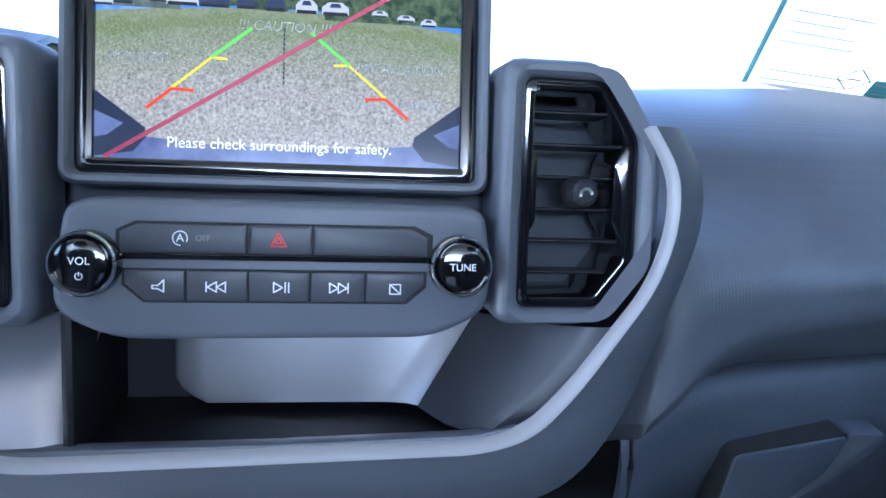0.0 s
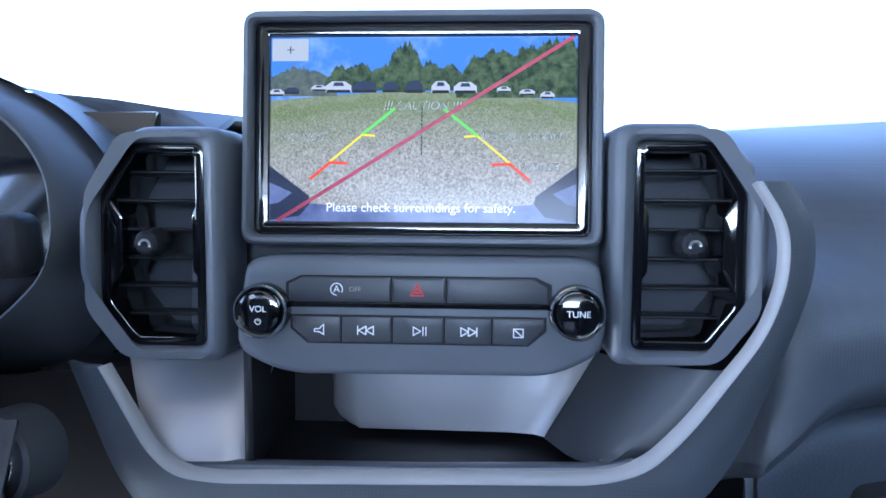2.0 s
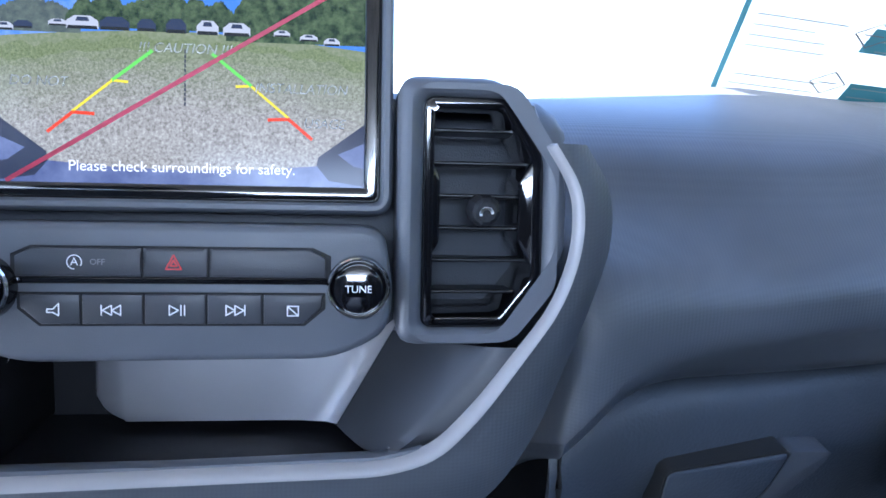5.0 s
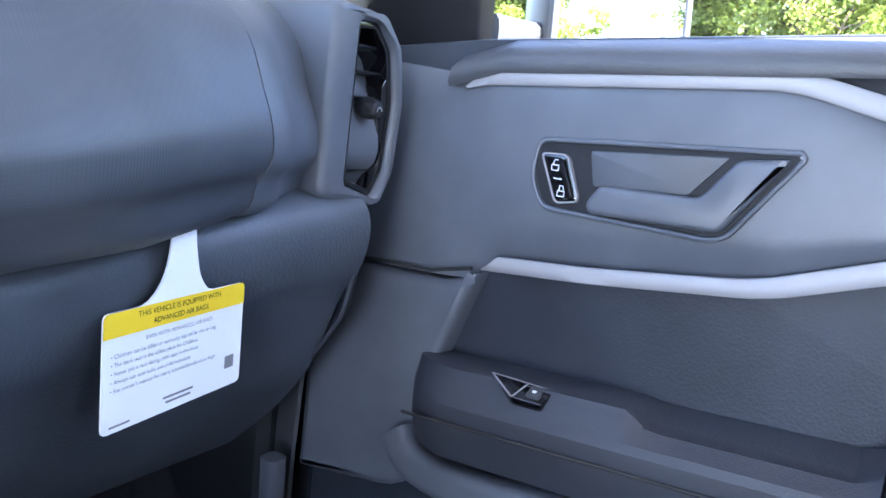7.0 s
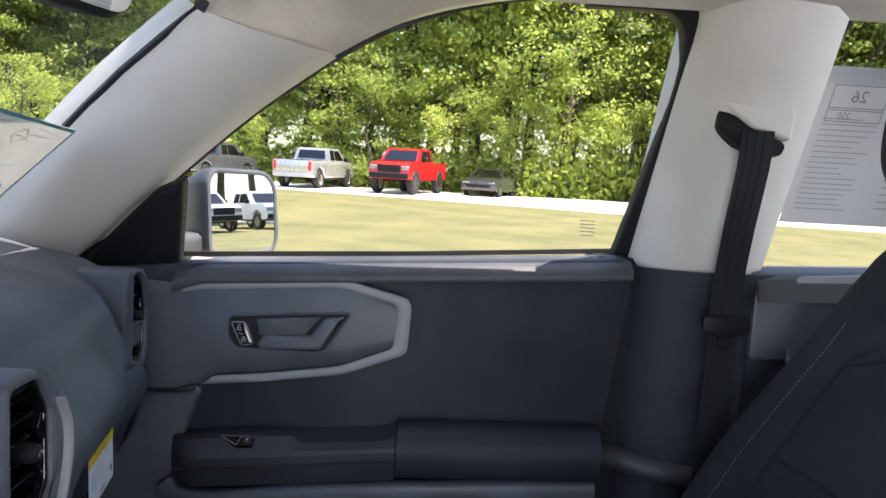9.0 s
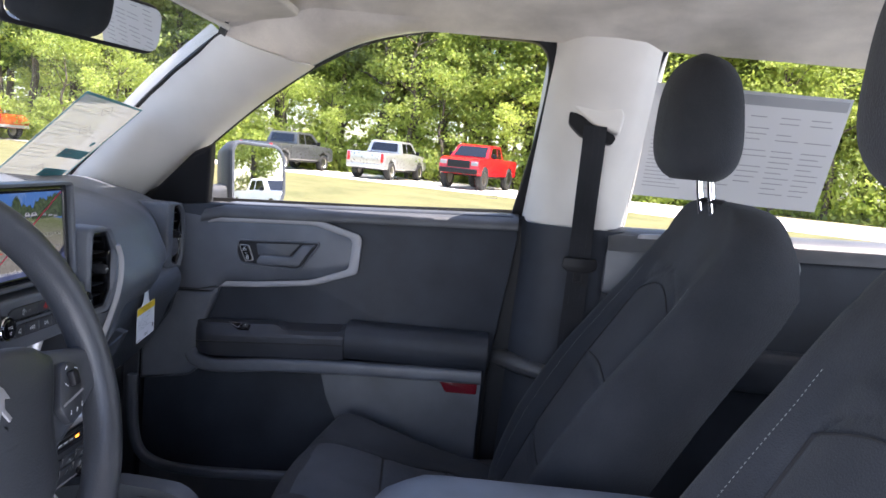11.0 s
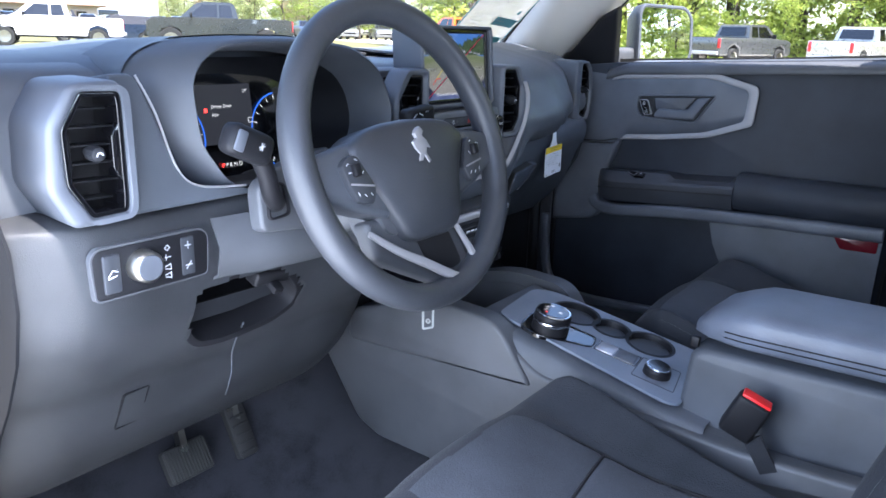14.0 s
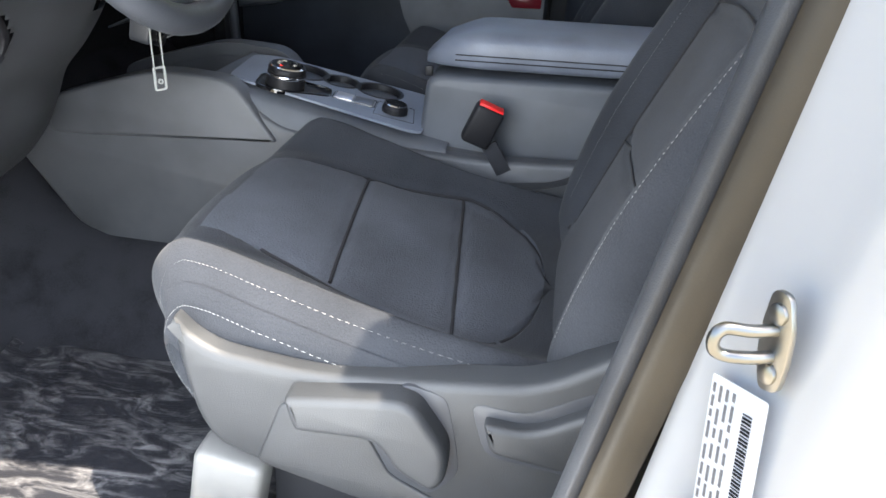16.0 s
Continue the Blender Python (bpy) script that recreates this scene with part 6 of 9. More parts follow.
part("stalk_key", rbox(0.012, 0.004, 0.022, 0.002, 2, (-0.564, 0.2560, 1.158), pose(0, 0, 0, 0, 24, 0)), "trim", st, "")
st = part("wiper_stalk", sweep(spline([(-0.31, 0.300, 1.10), (-0.275, 0.312, 1.110), (-0.25, 0.318, 1.125), (-0.225, 0.320, 1.142)], 12), disc(0.008, 10), (0, 1, 0)), "black", column, "black wiper stalk")
part("stalk_head", rbox(0.062, 0.022, 0.030, 0.007, 3, (-0.206, 0.318, 1.150), pose(0, 0, 0, 0, -6, 0)), "black", st, "")
part("symbols", strokes([[(-0.021, 0.004), (-0.014, 0.008)], [(-0.008, 0.008), (-0.001, 0.004)], [(0.006, 0.008), (0.012, 0.008)], [(-0.018, -0.006), (-0.012, -0.004)], [(-0.004, -0.006), (0.003, -0.006)], [(0.009, -0.004), (0.014, -0.006)]], 0.0016, 0.0), "white_print", st, "", facing(-0.206, 0.3062, 1.150) @ pose(0, 0, 0, 0, 0, 6))
# key tag hanging behind the wheel
key = thing("plastic_key_tab", "clear plastic tab hanging below the steering wheel", "plastic tab")
tabm = plastic("clear_tab", (0.34, 0.35, 0.34), 0.15, 10, 0, 0.05)
KT = facing(-0.195, 0.298, 0.868, 0, 25)
part("strap", plate(fillet(rect(0.016, 0.075, 0, 0.03), 0.003), 0, 0.0012), M["glass"], key, "", KT)
part("strap_edge", ring(fillet(rect(0.017, 0.076, 0, 0.03), 0.003), inset(fillet(rect(0.017, 0.076, 0, 0.03), 0.003), 0.0015), 0, 0.0016), tabm, key, "", KT)
part("end", ring(fillet(rect(0.020, 0.034, 0, -0.022), 0.004), inset(fillet(rect(0.020, 0.034, 0, -0.022), 0.004), 0.003), 0, 0.002), tabm, key, "", KT)
part("eyelet", ring(disc(0.004, 14), disc(0.0022, 14), 0, 0.003), tabm, key, "", KT @ Matrix.Translation((0, -0.026, 0)))

# ---- pedals ----
for nm, lab, at, w, h, turn in (("brake_pedal", "black ribbed rubber brake pedal", (-0.385, 0.665, 0.545), 0.085, 0.06, 32), ("accelerator_pedal", "narrow black ribbed accelerator pedal", (-0.262, 0.68, 0.545), 0.042, 0.105, 28)):
    p = thing(nm, lab, "pedal", "foot pedals")
    pm = facing(*at, turn)
    part("pad", plate(fillet(rect(w, h), 0.008, 3), -0.01, 0.004, 0.003), "rubber", p, "", pm)
    for k in range(14 if w > h else 6):
        if w > h:
            part("rib", rbox(0.0028, h * 0.86, 0.004, 0.0008, 1, (-w * 0.44 + k * w * 0.068, 0, 0.005)), "rubber", p, "", pm)
        else:
            part("rib", rbox(w * 0.78, 0.005, 0.004, 0.001, 1, (0, -h * 0.4 + k * h * 0.16, 0.005)), "rubber", p, "", pm)
    part("arm", sweep([(at[0], at[1] + 0.01, at[2]), (at[0] + 0.005, at[1] + 0.05, at[2] + 0.12), (at[0] + 0.005, at[1] + 0.1, at[2] + 0.26)], rect(0.012, 0.02)), "steel", p, "steel pedal arm")

# ---- floor covering ----
film = thing("floor_film", "scuffed clear plastic film over black carpet", "floor film")
secs = []
random.seed(3)
for k in range(22):
    y = 0.50 - k * 0.03
    secs.append([(-0.70 + (0.445 + 0.05 * min(1.0, k / 8)) * i / 20 + 0.01 * math.sin(k * 0.9), y + 0.08 * (i / 20) + 0.012 * math.sin(i * 1.1) * (1 - i / 20), FLOOR + 0.030 + 0.004 * noise.noise((i * 0.5, k * 0.5, 2.0)) + 0.01 * max(0, (k < 1))) for i in range(21)])
fm, _nt, _bs = nodes_of("scuffed_film")
_v = coords(_nt, (14, 5, 5), (0, 0, 0.6))
_a = N(_nt, "ShaderNodeTexNoise", Scale=2.2, Detail=10.0, Roughness=0.75, Distortion=1.5)
_b = N(_nt, "ShaderNodeTexVoronoi", Scale=9.0)
_nt.links.new(_v, _a.inputs["Vector"])
_nt.links.new(_v, _b.inputs["Vector"])
_nt.links.new(ramp(_nt, _a.outputs[0], (0.022, 0.023, 0.028), (0.30, 0.30, 0.31), 0.48, 0.85), _bs.inputs["Base Color"])
_bs.inputs["Roughness"].default_value = 0.28
bump(_nt, _bs, _a.outputs[0], 0.5, 0.004)
part("film_sheet", loft(secs), fm, film, "", angle=80)

# ---- centre console ----
console = thing("centre_console", "slate centre console with cup holders and gear dial", "centre console")
def top_z(y):
    return 0.766 + 0.176 * y


CC = 0.038
LFLAT = side_on(0, 0, 0)
yz = lambda pts: [(-a, b) for a, b in pts]
side = fillet(yz([(0.66, 0.70), (0.64, 0.66), (0.55, 0.535), (0.45, 0.50), (-0.62, 0.50), (-0.62, 0.76), (-0.14, 0.735), (0.165, 0.752), (0.25, 0.802), (0.36, 0.808), (0.44, 0.788), (0.55, 0.75)]), 0.02, 3)
part("lower_side", plate(side, 0.055, 0.082, 0.008), "dash_hard", console, "grained lower side panel", LFLAT, 50)
part("lower_side", plate(side, -0.17, -0.14, 0.008), "dash_hard", console, "", LFLAT, 50)
for zz, sg in ((0.078, 1), (-0.168, -1)):
    flap = fillet(yz([(0.570, 0.705), (0.558, 0.768), (0.44, 0.806), (0.36, 0.829), (0.240, 0.823), (0.172, 0.729), (0.49, 0.708)]), [0.02, 0.02, 0.04, 0.04, 0.03, 0.008, 0.03], 4)
    f0, f1 = (zz - 0.025, zz + 0.012) if sg > 0 else (zz + 0.025, zz - 0.012)
    part("side_flap", plate(flap, f0, f1, 0.006 if sg > 0 else 0.0), "dash_hard", console, "raised wing panel beside the console", LFLAT, 50)
# body under the top
secs = []
for k in range(13):
    y = 0.30 - k * 0.033
    z = top_z(y) - 0.003
    xl, xr = CC - 0.108, CC + 0.108
    secs.append([(xl - 0.012, y, 0.60), (xl - 0.008, y, z - 0.05), (xl - 0.002, y, z - 0.010), (xl + 0.008, y, z - 0.001), (CC, y, z), (xr - 0.008, y, z - 0.001), (xr + 0.002, y, z - 0.010), (xr + 0.008, y, z - 0.05), (xr + 0.012, y, 0.60)])
part("body", loft(secs, thick=0.003), "dash", console, "", angle=50)
TOPM = Matrix.Translation((CC, 0, 0.768)) @ pose(0, 0, 0, math.degrees(math.atan(0.176)))
deck = fillet([(-0.080, 0.272), (0.062, 0.285), (0.088, 0.25), (0.100, -0.035), (-0.092, -0.055), (-0.102, -0.035)], [0.02, 0.02, 0.02, 0.01, 0.01, 0.02], 4)
CUPS = [((0.040, 0.185), 0.040), ((0.044, 0.118), 0.030), ((0.050, 0.050), 0.038)]
def deck_with_holes():
    """Top sheet with the three round cup wells left open."""
    bm = bmesh.new()
    loops = [deck] + [[(cx + r * math.cos(-2 * math.pi * k / 28), cy + r * math.sin(-2 * math.pi * k / 28)) for k in range(28)] for (cx, cy), r in CUPS]
    vs = [[bm.verts.new((x, y, 0)) for x, y in lp] for lp in loops]
    flatv = [v for lp in vs for v in lp]
    for tri in tessellate_polygon([[v.co.copy() for v in lp] for lp in vs]):
        bm.faces.new([flatv[k] for k in tri])
    bmesh.ops.recalc_face_normals(bm, faces=bm.faces)
    bmesh.ops.solidify(bm, geom=bm.faces[:], thickness=0.004)
    return bm


part("deck", deck_with_holes(), "deck", console, "slate top plate", TOPM, 30)
for (cx, cy), r in CUPS:
    cm = TOPM @ Matrix.Translation((cx, cy, 0))
    part("cup_holder", lathe([(r + 0.0045, 0.0005), (r + 0.004, 0.0046), (r - 0.0015, 0.0046), (r - 0.003, 0.001), (r - 0.004, -0.02), (r - 0.006, -0.085), (0.0, -0.086)], 40), "black", console, "black round cup holder", cm)
well = fillet([(-0.088, 0.225), (-0.03, 0.235), (-0.018, 0.215), (-0.012, 0.118), (-0.052, 0.108), (-0.064, 0.135), (-0.095, 0.185)], 0.012, 3)
part("dial_well", ring(well, inset(well, 0.003), 0.0, 0.0065, 0.001), "gloss", console, "glossy black recess round the gear dial", TOPM)
part("dial_base", plate(inset(well, 0.003), 0.0, 0.005), "gloss", console, "", TOPM)
gear = part("gear_dial", lathe([(0.0, 0.034), (0.026, 0.034), (0.0285, 0.0325), (0.030, 0.029), (0.0302, 0.024), (0.0285, 0.0225), (0.0302, 0.021), (0.0305, 0.012), (0.031, 0.0)], 44), "black", console, "ribbed rotary gear dial", TOPM @ Matrix.Translation((-0.055, 0.185, 0.004)))
DT = TOPM @ Matrix.Translation((-0.055, 0.185, 0.004))
part("dial_ring", lathe([(0.0255, 0.0342), (0.0275, 0.0342), (0.0288, 0.0328), (0.0275, 0.0338)], 44), "chrome", gear, "chrome ring", DT)
part("dial_band", lathe([(0.0306, 0.0215), (0.0312, 0.0205), (0.0312, 0.0175), (0.0306, 0.0165)], 44), "chrome", gear, "", DT)
part("dial_face", lathe([(0.0, 0.0352), (0.0248, 0.0352), (0.0254, 0.0345)], 40), "gloss", gear, "", DT)
for txt, x, y, mt in (("P", -0.016, 0.004, red_lit), ("R", -0.008, 0.011, soft_white), ("N", 0.002, 0.013, soft_white), ("D", 0.012, 0.009, soft_white), ("M", 0.0, -0.012, soft_white)):
    letters(txt, 0.008, mt, gear, DT @ Matrix.Translation((x, y, 0.0356)))
btn = [(-0.050, 0.108), (-0.014, 0.112), (-0.008, 0.040), (-0.046, 0.036)]
part("button_frame", ring(fillet(btn, 0.004, 3), inset(fillet(btn, 0.004, 3), 0.0015), 0, 0.005, 0.0005), "gloss", console, "", TOPM)
part("button", plate(fillet([(-0.047, 0.104), (-0.015, 0.107), (-0.013, 0.078), (-0.0455, 0.075)], 0.002, 2), 0.0, 0.006, 0.0012), "silver_soft", console, "parking brake button", TOPM)
part("button", plate(fillet([(-0.045, 0.072), (-0.0125, 0.075), (-0.010, 0.044), (-0.043, 0.040)], 0.002, 2), 0.0, 0.006, 0.0012), "trim", console, "auto hold button", TOPM)
mp_ = fillet([(-0.072, 0.032), (-0.004, 0.040), (0.004, -0.022), (-0.068, -0.036)], 0.004, 3)
part("mode_plate", ring(mp_, inset(mp_, 0.0012), 0, 0.0045, 0.0004), "black", console, "", TOPM)
MD = TOPM @ Matrix.Translation((-0.036, 0.004, 0.003))
part("mode_dial", lathe([(0.0, 0.016), (0.017, 0.016), (0.019, 0.0145), (0.020, 0.010), (0.021, 0.009), (0.0215, 0.0)], 40), "black", console, "drive mode dial", MD)
part("mode_ring", lathe([(0.0165, 0.0162), (0.0182, 0.0162), (0.0194, 0.0146), (0.0180, 0.0156)], 40), "chrome", console, "chrome ring", MD)
part("mode_face", lathe([(0.0, 0.0168), (0.016, 0.0168), (0.0165, 0.016)], 36), "gloss", console, "", MD)
# rear box under the armrest
box = fillet(yz([(-0.045, 0.735), (-0.055, 0.842), (-0.075, 0.85), (-0.50, 0.862), (-0.56, 0.80), (-0.56, 0.50), (0.0, 0.50), (-0.03, 0.66)]), [0.01, 0.012, 0.012, 0.02, 0.02, 0, 0, 0.01], 3)
part("bin", plate(box, -CC - 0.078, -CC + 0.078, 0.010), "dash", console, "slate storage bin under the armrest", LFLAT, 50)
part("bin_step", plate(fillet(yz([(-0.02, 0.60), (-0.03, 0.745), (-0.10, 0.738), (-0.4, 0.72), (-0.5, 0.6)]), 0.015, 3), -CC - 0.10, -CC + 0.104, 0.012), "dash_hard", console, "", LFLAT, 50)
# armrest lid: a swept cushion
arm = thing("armrest", "soft grey vinyl armrest lid with stitched edge", "armrest")
secs = []
for k in range(21):
    s = k / 20
    y = -0.048 - 0.50 * s
    nose = min(1.0, (s / 0.16)) ** 0.5 if s < 0.16 else 1.0
    w = 0.086 * (0.45 + 0.55 * nose)
    zt = 0.862 + (0.058 + 0.01 * s) * (0.25 + 0.75 * nose) - 0.012 * max(0, s - 0.7)
    zb = 0.858 + 0.012 * s
    row = []
    for a in range(28):
        th = 2 * math.pi * a / 28
        cx, sz = math.cos(th), math.sin(th)
        px_ = CC + w * math.copysign(abs(cx) ** 0.45, cx)
        hz = zb + (zt - zb) * (0.5 + 0.5 * math.copysign(abs(sz) ** (0.6 if sz > 0 else 0.35), sz))
        row.append((px_, y, hz))
    secs.append(row)
part("lid_pad", loft(secs, True, True), "leather", arm, "", angle=60)
for zo in (-0.004, -0.012):
    ln = []
    for k in range(2, 21):
        s = k / 20
        nose = min(1.0, (s / 0.16)) ** 0.5 if s < 0.16 else 1.0
        ln.append((CC - 0.0865 * (0.45 + 0.55 * nose) - 0.0002, -0.048 - 0.50 * s, 0.888 + 0.012 * s + zo + 0.01 * (nose - 1)))
    part("seam", sweep(ln, disc(0.0009, 6)), "thread_dark", arm, "stitched seam")
part("hinge_tab", rbox(0.010, 0.012, 0.016, 0.002, 2, (CC - 0.06, -0.056, 0.852)), "black", arm, "black latch tab")

# ---- seats ----
def seat(cx, driver):
    word = "driver" if driver else "passenger"
    lab = "charcoal cloth driver's seat with white contrast stitching and sunlit edge" if driver else "charcoal cloth passenger seat with white contrast stitching"
    s_ = thing("front_seat", lab, "car seat", "front seats")
    half = 0.238
    prof_y = spline([(0.120, 0.600, 0), (0.150, 0.650, 0), (0.163, 0.700, 0), (0.154, 0.735, 0), (0.122, 0.757, 0), (0.07, 0.757, 0), (0.0, 0.740, 0), (-0.08, 0.716, 0), (-0.17, 0.694, 0), (-0.28, 0.676, 0), (-0.40, 0.665, 0)], 100)

    def edge_u(y):
        """Half width of the insert at y, as a share of the cushion's."""
        if y > -0.04:
            return 0.62 - 0.9 * max(0.0, y + 0.04)
        wide = 0.62 + 0.12 * min(1.0, (-0.04 - y) / 0.11)
        k = max(0.0, min(1.0, (-0.115 - y) / 0.155))
        return wide * max(0.0, 1 - k ** 3) ** 0.45

    def surf(u, v):
        i = min(int(v * 98), 97)
        t = v * 98 - i
        p = prof_y[i].lerp(prof_y[i + 1], t)
        front = max(0.0, 1 - v / 0.35)
        w = half * (1 - 0.10 * front ** 2)
        a = abs(u)
        lift = 0.0
        if v > 0.2:
            k = min(1.0, (v - 0.2) / 0.25)
            lift = 0.036 * k * max(0.0, min(1.0, (a - 0.62) / 0.26)) ** 1.3
        edge = max(0.0, (a - 0.86) / 0.14)
        drop = 0.036 * edge ** 2.2
        crown = 0.006 * (1 - a * a) * (1 - v)
        # front corners are rounded in plan
        back = (0.03 * a * a + 0.085 * max(0.0, (a - 0.6) / 0.4) ** 2) * max(0.0, 1 - v / 0.6)
        z = p.y + lift - drop + crown
        y = p.x - back
        # seams
        ui = edge_u(y)
        g = math.exp(-(((a - ui) / 0.022) ** 2)) * max(0.0, min(1.0, (0.09 - y) / 0.06)) if -0.272 < y < 0.10 else 0.0
        if a < ui:
            g = max(g, math.exp(-(((y + 0.025 - 0.026 * u) / 0.006) ** 2)), math.exp(-(((y + 0.161 - 0.026 * u) / 0.006) ** 2)))
        puff = 0.005 * max(0.0, 1 - (a / max(0.05, ui)) ** 4) if a < ui else 0.0
        z -= 0.007 * g - puff
        return Vector((cx + u * w, y, z)), a < ui

    nu, nv = 96, 120

    def column(k, v):
        """Columns follow the insert's edge: the middle half of them lies on the insert."""
        e = max(0.03, edge_u(prof_y[min(int(v * 98), 97)].x - 0.012 * (1 - v)))
        q = -1 + 2 * k / nu
        return math.copysign(e * abs(q) / 0.5 if abs(q) <= 0.5 else e + (1 - e) * (abs(q) - 0.5) / 0.5, q)

    bms = {True: bmesh.new(), False: bmesh.new()}
    cache = {True: {}, False: {}}
    pts = [[surf(column(i, j / nv), j / nv) for i in range(nu + 1)] for j in range(nv + 1)]
    for j in range(nv):
        for i in range(nu):
            ins = nu // 4 <= i < nu * 3 // 4 and -0.268 < pts[j][i][0].y < 0.12
            b, c = bms[ins], cache[ins]
            vs = []
            for jj, ii in ((j, i), (j, i + 1), (j + 1, i + 1), (j + 1, i)):
                if (jj, ii) not in c:
                    c[(jj, ii)] = b.verts.new(pts[jj][ii][0])
                vs.append(c[(jj, ii)])
            b.faces.new(vs)
    part("cushion_bolster", bms[False], "cloth", s_, "charcoal cloth outer cushion", angle=80)
    part("cushion_insert", bms[True], "cloth2", s_, "finely ribbed cloth cushion insert", angle=80)
    def at_y(u, y):
        lo, hi = 0.38, 1.0
        for _ in range(24):
            mid = (lo + hi) / 2
            if surf(u, mid)[0].y > y:
                lo = mid
            else:
                hi = mid
        return surf(u, lo)[0] + Vector((0, 0, 0.0022))

    for y0, sl in ((-0.025, -0.026), (-0.161, -0.026)):
        e = edge_u(y0) - 0.02
        part("cushion_seam", sweep([at_y(-e + 2 * e * k / 20, y0 - sl * (-e + 2 * e * k / 20)) for k in range(21)], disc(0.0023, 6)), "thread_dark", s_, "dark sewn seam")
    half_arc = [0.04 - 0.3085 * math.sin(math.pi / 2 * k / 44) for k in range(45)]
    arc = [at_y(edge_u(y), y) for y in half_arc] + [at_y(-edge_u(y), y) for y in reversed(half_arc)]
    part("cushion_seam", sweep(arc, disc(0.0023, 6)), "thread_dark", s_, "dark sewn seam")
    # side skirt under the cushion
    rim = [surf(-1, j / 40)[0] for j in range(40, 4, -1)] + [surf(-1 + 2 * i / 16, 0.06)[0] for i in range(17)] + [surf(1, j / 40)[0] for j in range(5, 41)]
    secs = [[p + Vector((0, 0, 0.004)) for p in rim], [p + Vector((-0.006 if p.x < cx else 0.006, 0.002, -0.02)) for p in rim], [Vector((p.x + (0.004 if p.x < cx else -0.004), p.y - 0.002, min(p.z - 0.045, 0.672))) for p in rim]]
    part("cushion_side", loft(secs), "cloth", s_, "plain black cloth cushion side", angle=80)
    # white stitch rows along the cushion's outer edge
    for uu, dx, dz in ((-0.955, 0, 0.0006), (0.955, 0, 0.0006), (-1.0, -0.0078, -0.018), (1.0, 0.0078, -0.018)):
        b = bmesh.new()
        prev = None
        for k in range(18, 205):
            p = surf(uu, k / 215)[0] + Vector((dx, 0, dz))
            if prev is not None and k % 2 == 0:
                d = (p - prev).normalized()
                n = (Vector((-d.y, d.x, 0)).normalized() if dx == 0 else Vector((0, 0, 1))) * 0.00042
                b.faces.new([b.verts.new(q) for q in (prev + n, prev - n, p - n, p + n)])
            prev = p
        part("stitching", b, "thread", s_, "white contrast stitching")
    # plastic side shields and base
    for sg in (-1, 1):
        x0 = cx + sg * (half + 0.012)
        m4 = side_on(x0, 0, 0) if sg < 0 else Matrix.Translation((2 * x0, 0, 0)) @ Matrix.Diagonal((-1, 1, 1, 1)) @ side_on(x0, 0, 0)
        sh = fillet(yz([(0.078, 0.738), (0.075, 0.690), (0.062, 0.621), (0.044, 0.590), (0.0, 0.574), (-0.10, 0.548), (-0.40, 0.51), (-0.47, 0.60), (-0.46, 0.80), (-0.40, 0.80), (-0.335, 0.760), (-0.292, 0.729), (-0.263, 0.716), (-0.154, 0.702), (-0.055, 0.694), (0.037, 0.703), (0.062, 0.718)]), [0.006, 0.02, 0.03, 0.02, 0.02, 0.02, 0.02, 0.03, 0.02, 0.02, 0.03, 0.015, 0.015, 0.04, 0.04, 0.04, 0.01], 3)
        shield = part("side_shield", plate(sh, -0.022, 0.014, 0.010, 3), "seat_plastic", s_, "dark grained plastic seat side shield", m4, 50)
        if driver and sg < 0:
            dip = fillet(yz([(-0.105, 0.646), (-0.150, 0.703), (-0.192, 0.694), (-0.204, 0.640), (-0.209, 0.604), (-0.182, 0.570), (-0.140, 0.588)]), 0.012, 3)
            part("lever_recess", plate(dip, 0.010, 0.0148, 0.001), "button", shield, "dark hollow round the height lever", m4)
            lv = fillet(yz([(-0.040, 0.684), (-0.150, 0.700), (-0.168, 0.694), (-0.199, 0.648), (-0.198, 0.612), (-0.186, 0.597), (-0.148, 0.618), (-0.132, 0.650), (-0.050, 0.646)]), [0.008, 0.015, 0.015, 0.015, 0.012, 0.012, 0.015, 0.02, 0.008], 4)
            part("height_lever", plate(lv, 0.012, 0.042, 0.009, 4), "seat_plastic", shield, "grey height adjusting lever", m4, 50)
            rb = fillet(yz([(-0.214, 0.692), (-0.268, 0.688), (-0.332, 0.728), (-0.352, 0.70), (-0.322, 0.622), (-0.232, 0.632)]), 0.014, 3)
            part("lever_recess", plate(rb, 0.010, 0.0148, 0.001), "button", shield, "dark hollow round the recline lever", m4)
            rc = fillet(yz([(-0.228, 0.680), (-0.272, 0.676), (-0.331, 0.714), (-0.350, 0.690), (-0.314, 0.636), (-0.237, 0.646)]), [0.006, 0.02, 0.012, 0.012, 0.012, 0.01], 3)
            part("recline_lever", plate(rc, 0.012, 0.030, 0.007, 3), "seat_plastic", shield, "grey recline lever", m4, 50)
            skirt = fillet(yz([(-0.030, 0.660), (-0.110, 0.650), (-0.140, 0.590), (-0.185, 0.566), (-0.40, 0.535), (-0.40, 0.515), (-0.10, 0.552), (0.0, 0.578)]), 0.01, 3)
            part("shield_facet", plate(skirt, 0.010, 0.0172, 0.003, 2), "seat_plastic", shield, "lower facet of the seat side shield", m4, 50)
    part("seat_base", rbox(0.40, 0.42, 0.12, 0.02, 2, (cx, -0.15, 0.58)), "dark", s_, "")
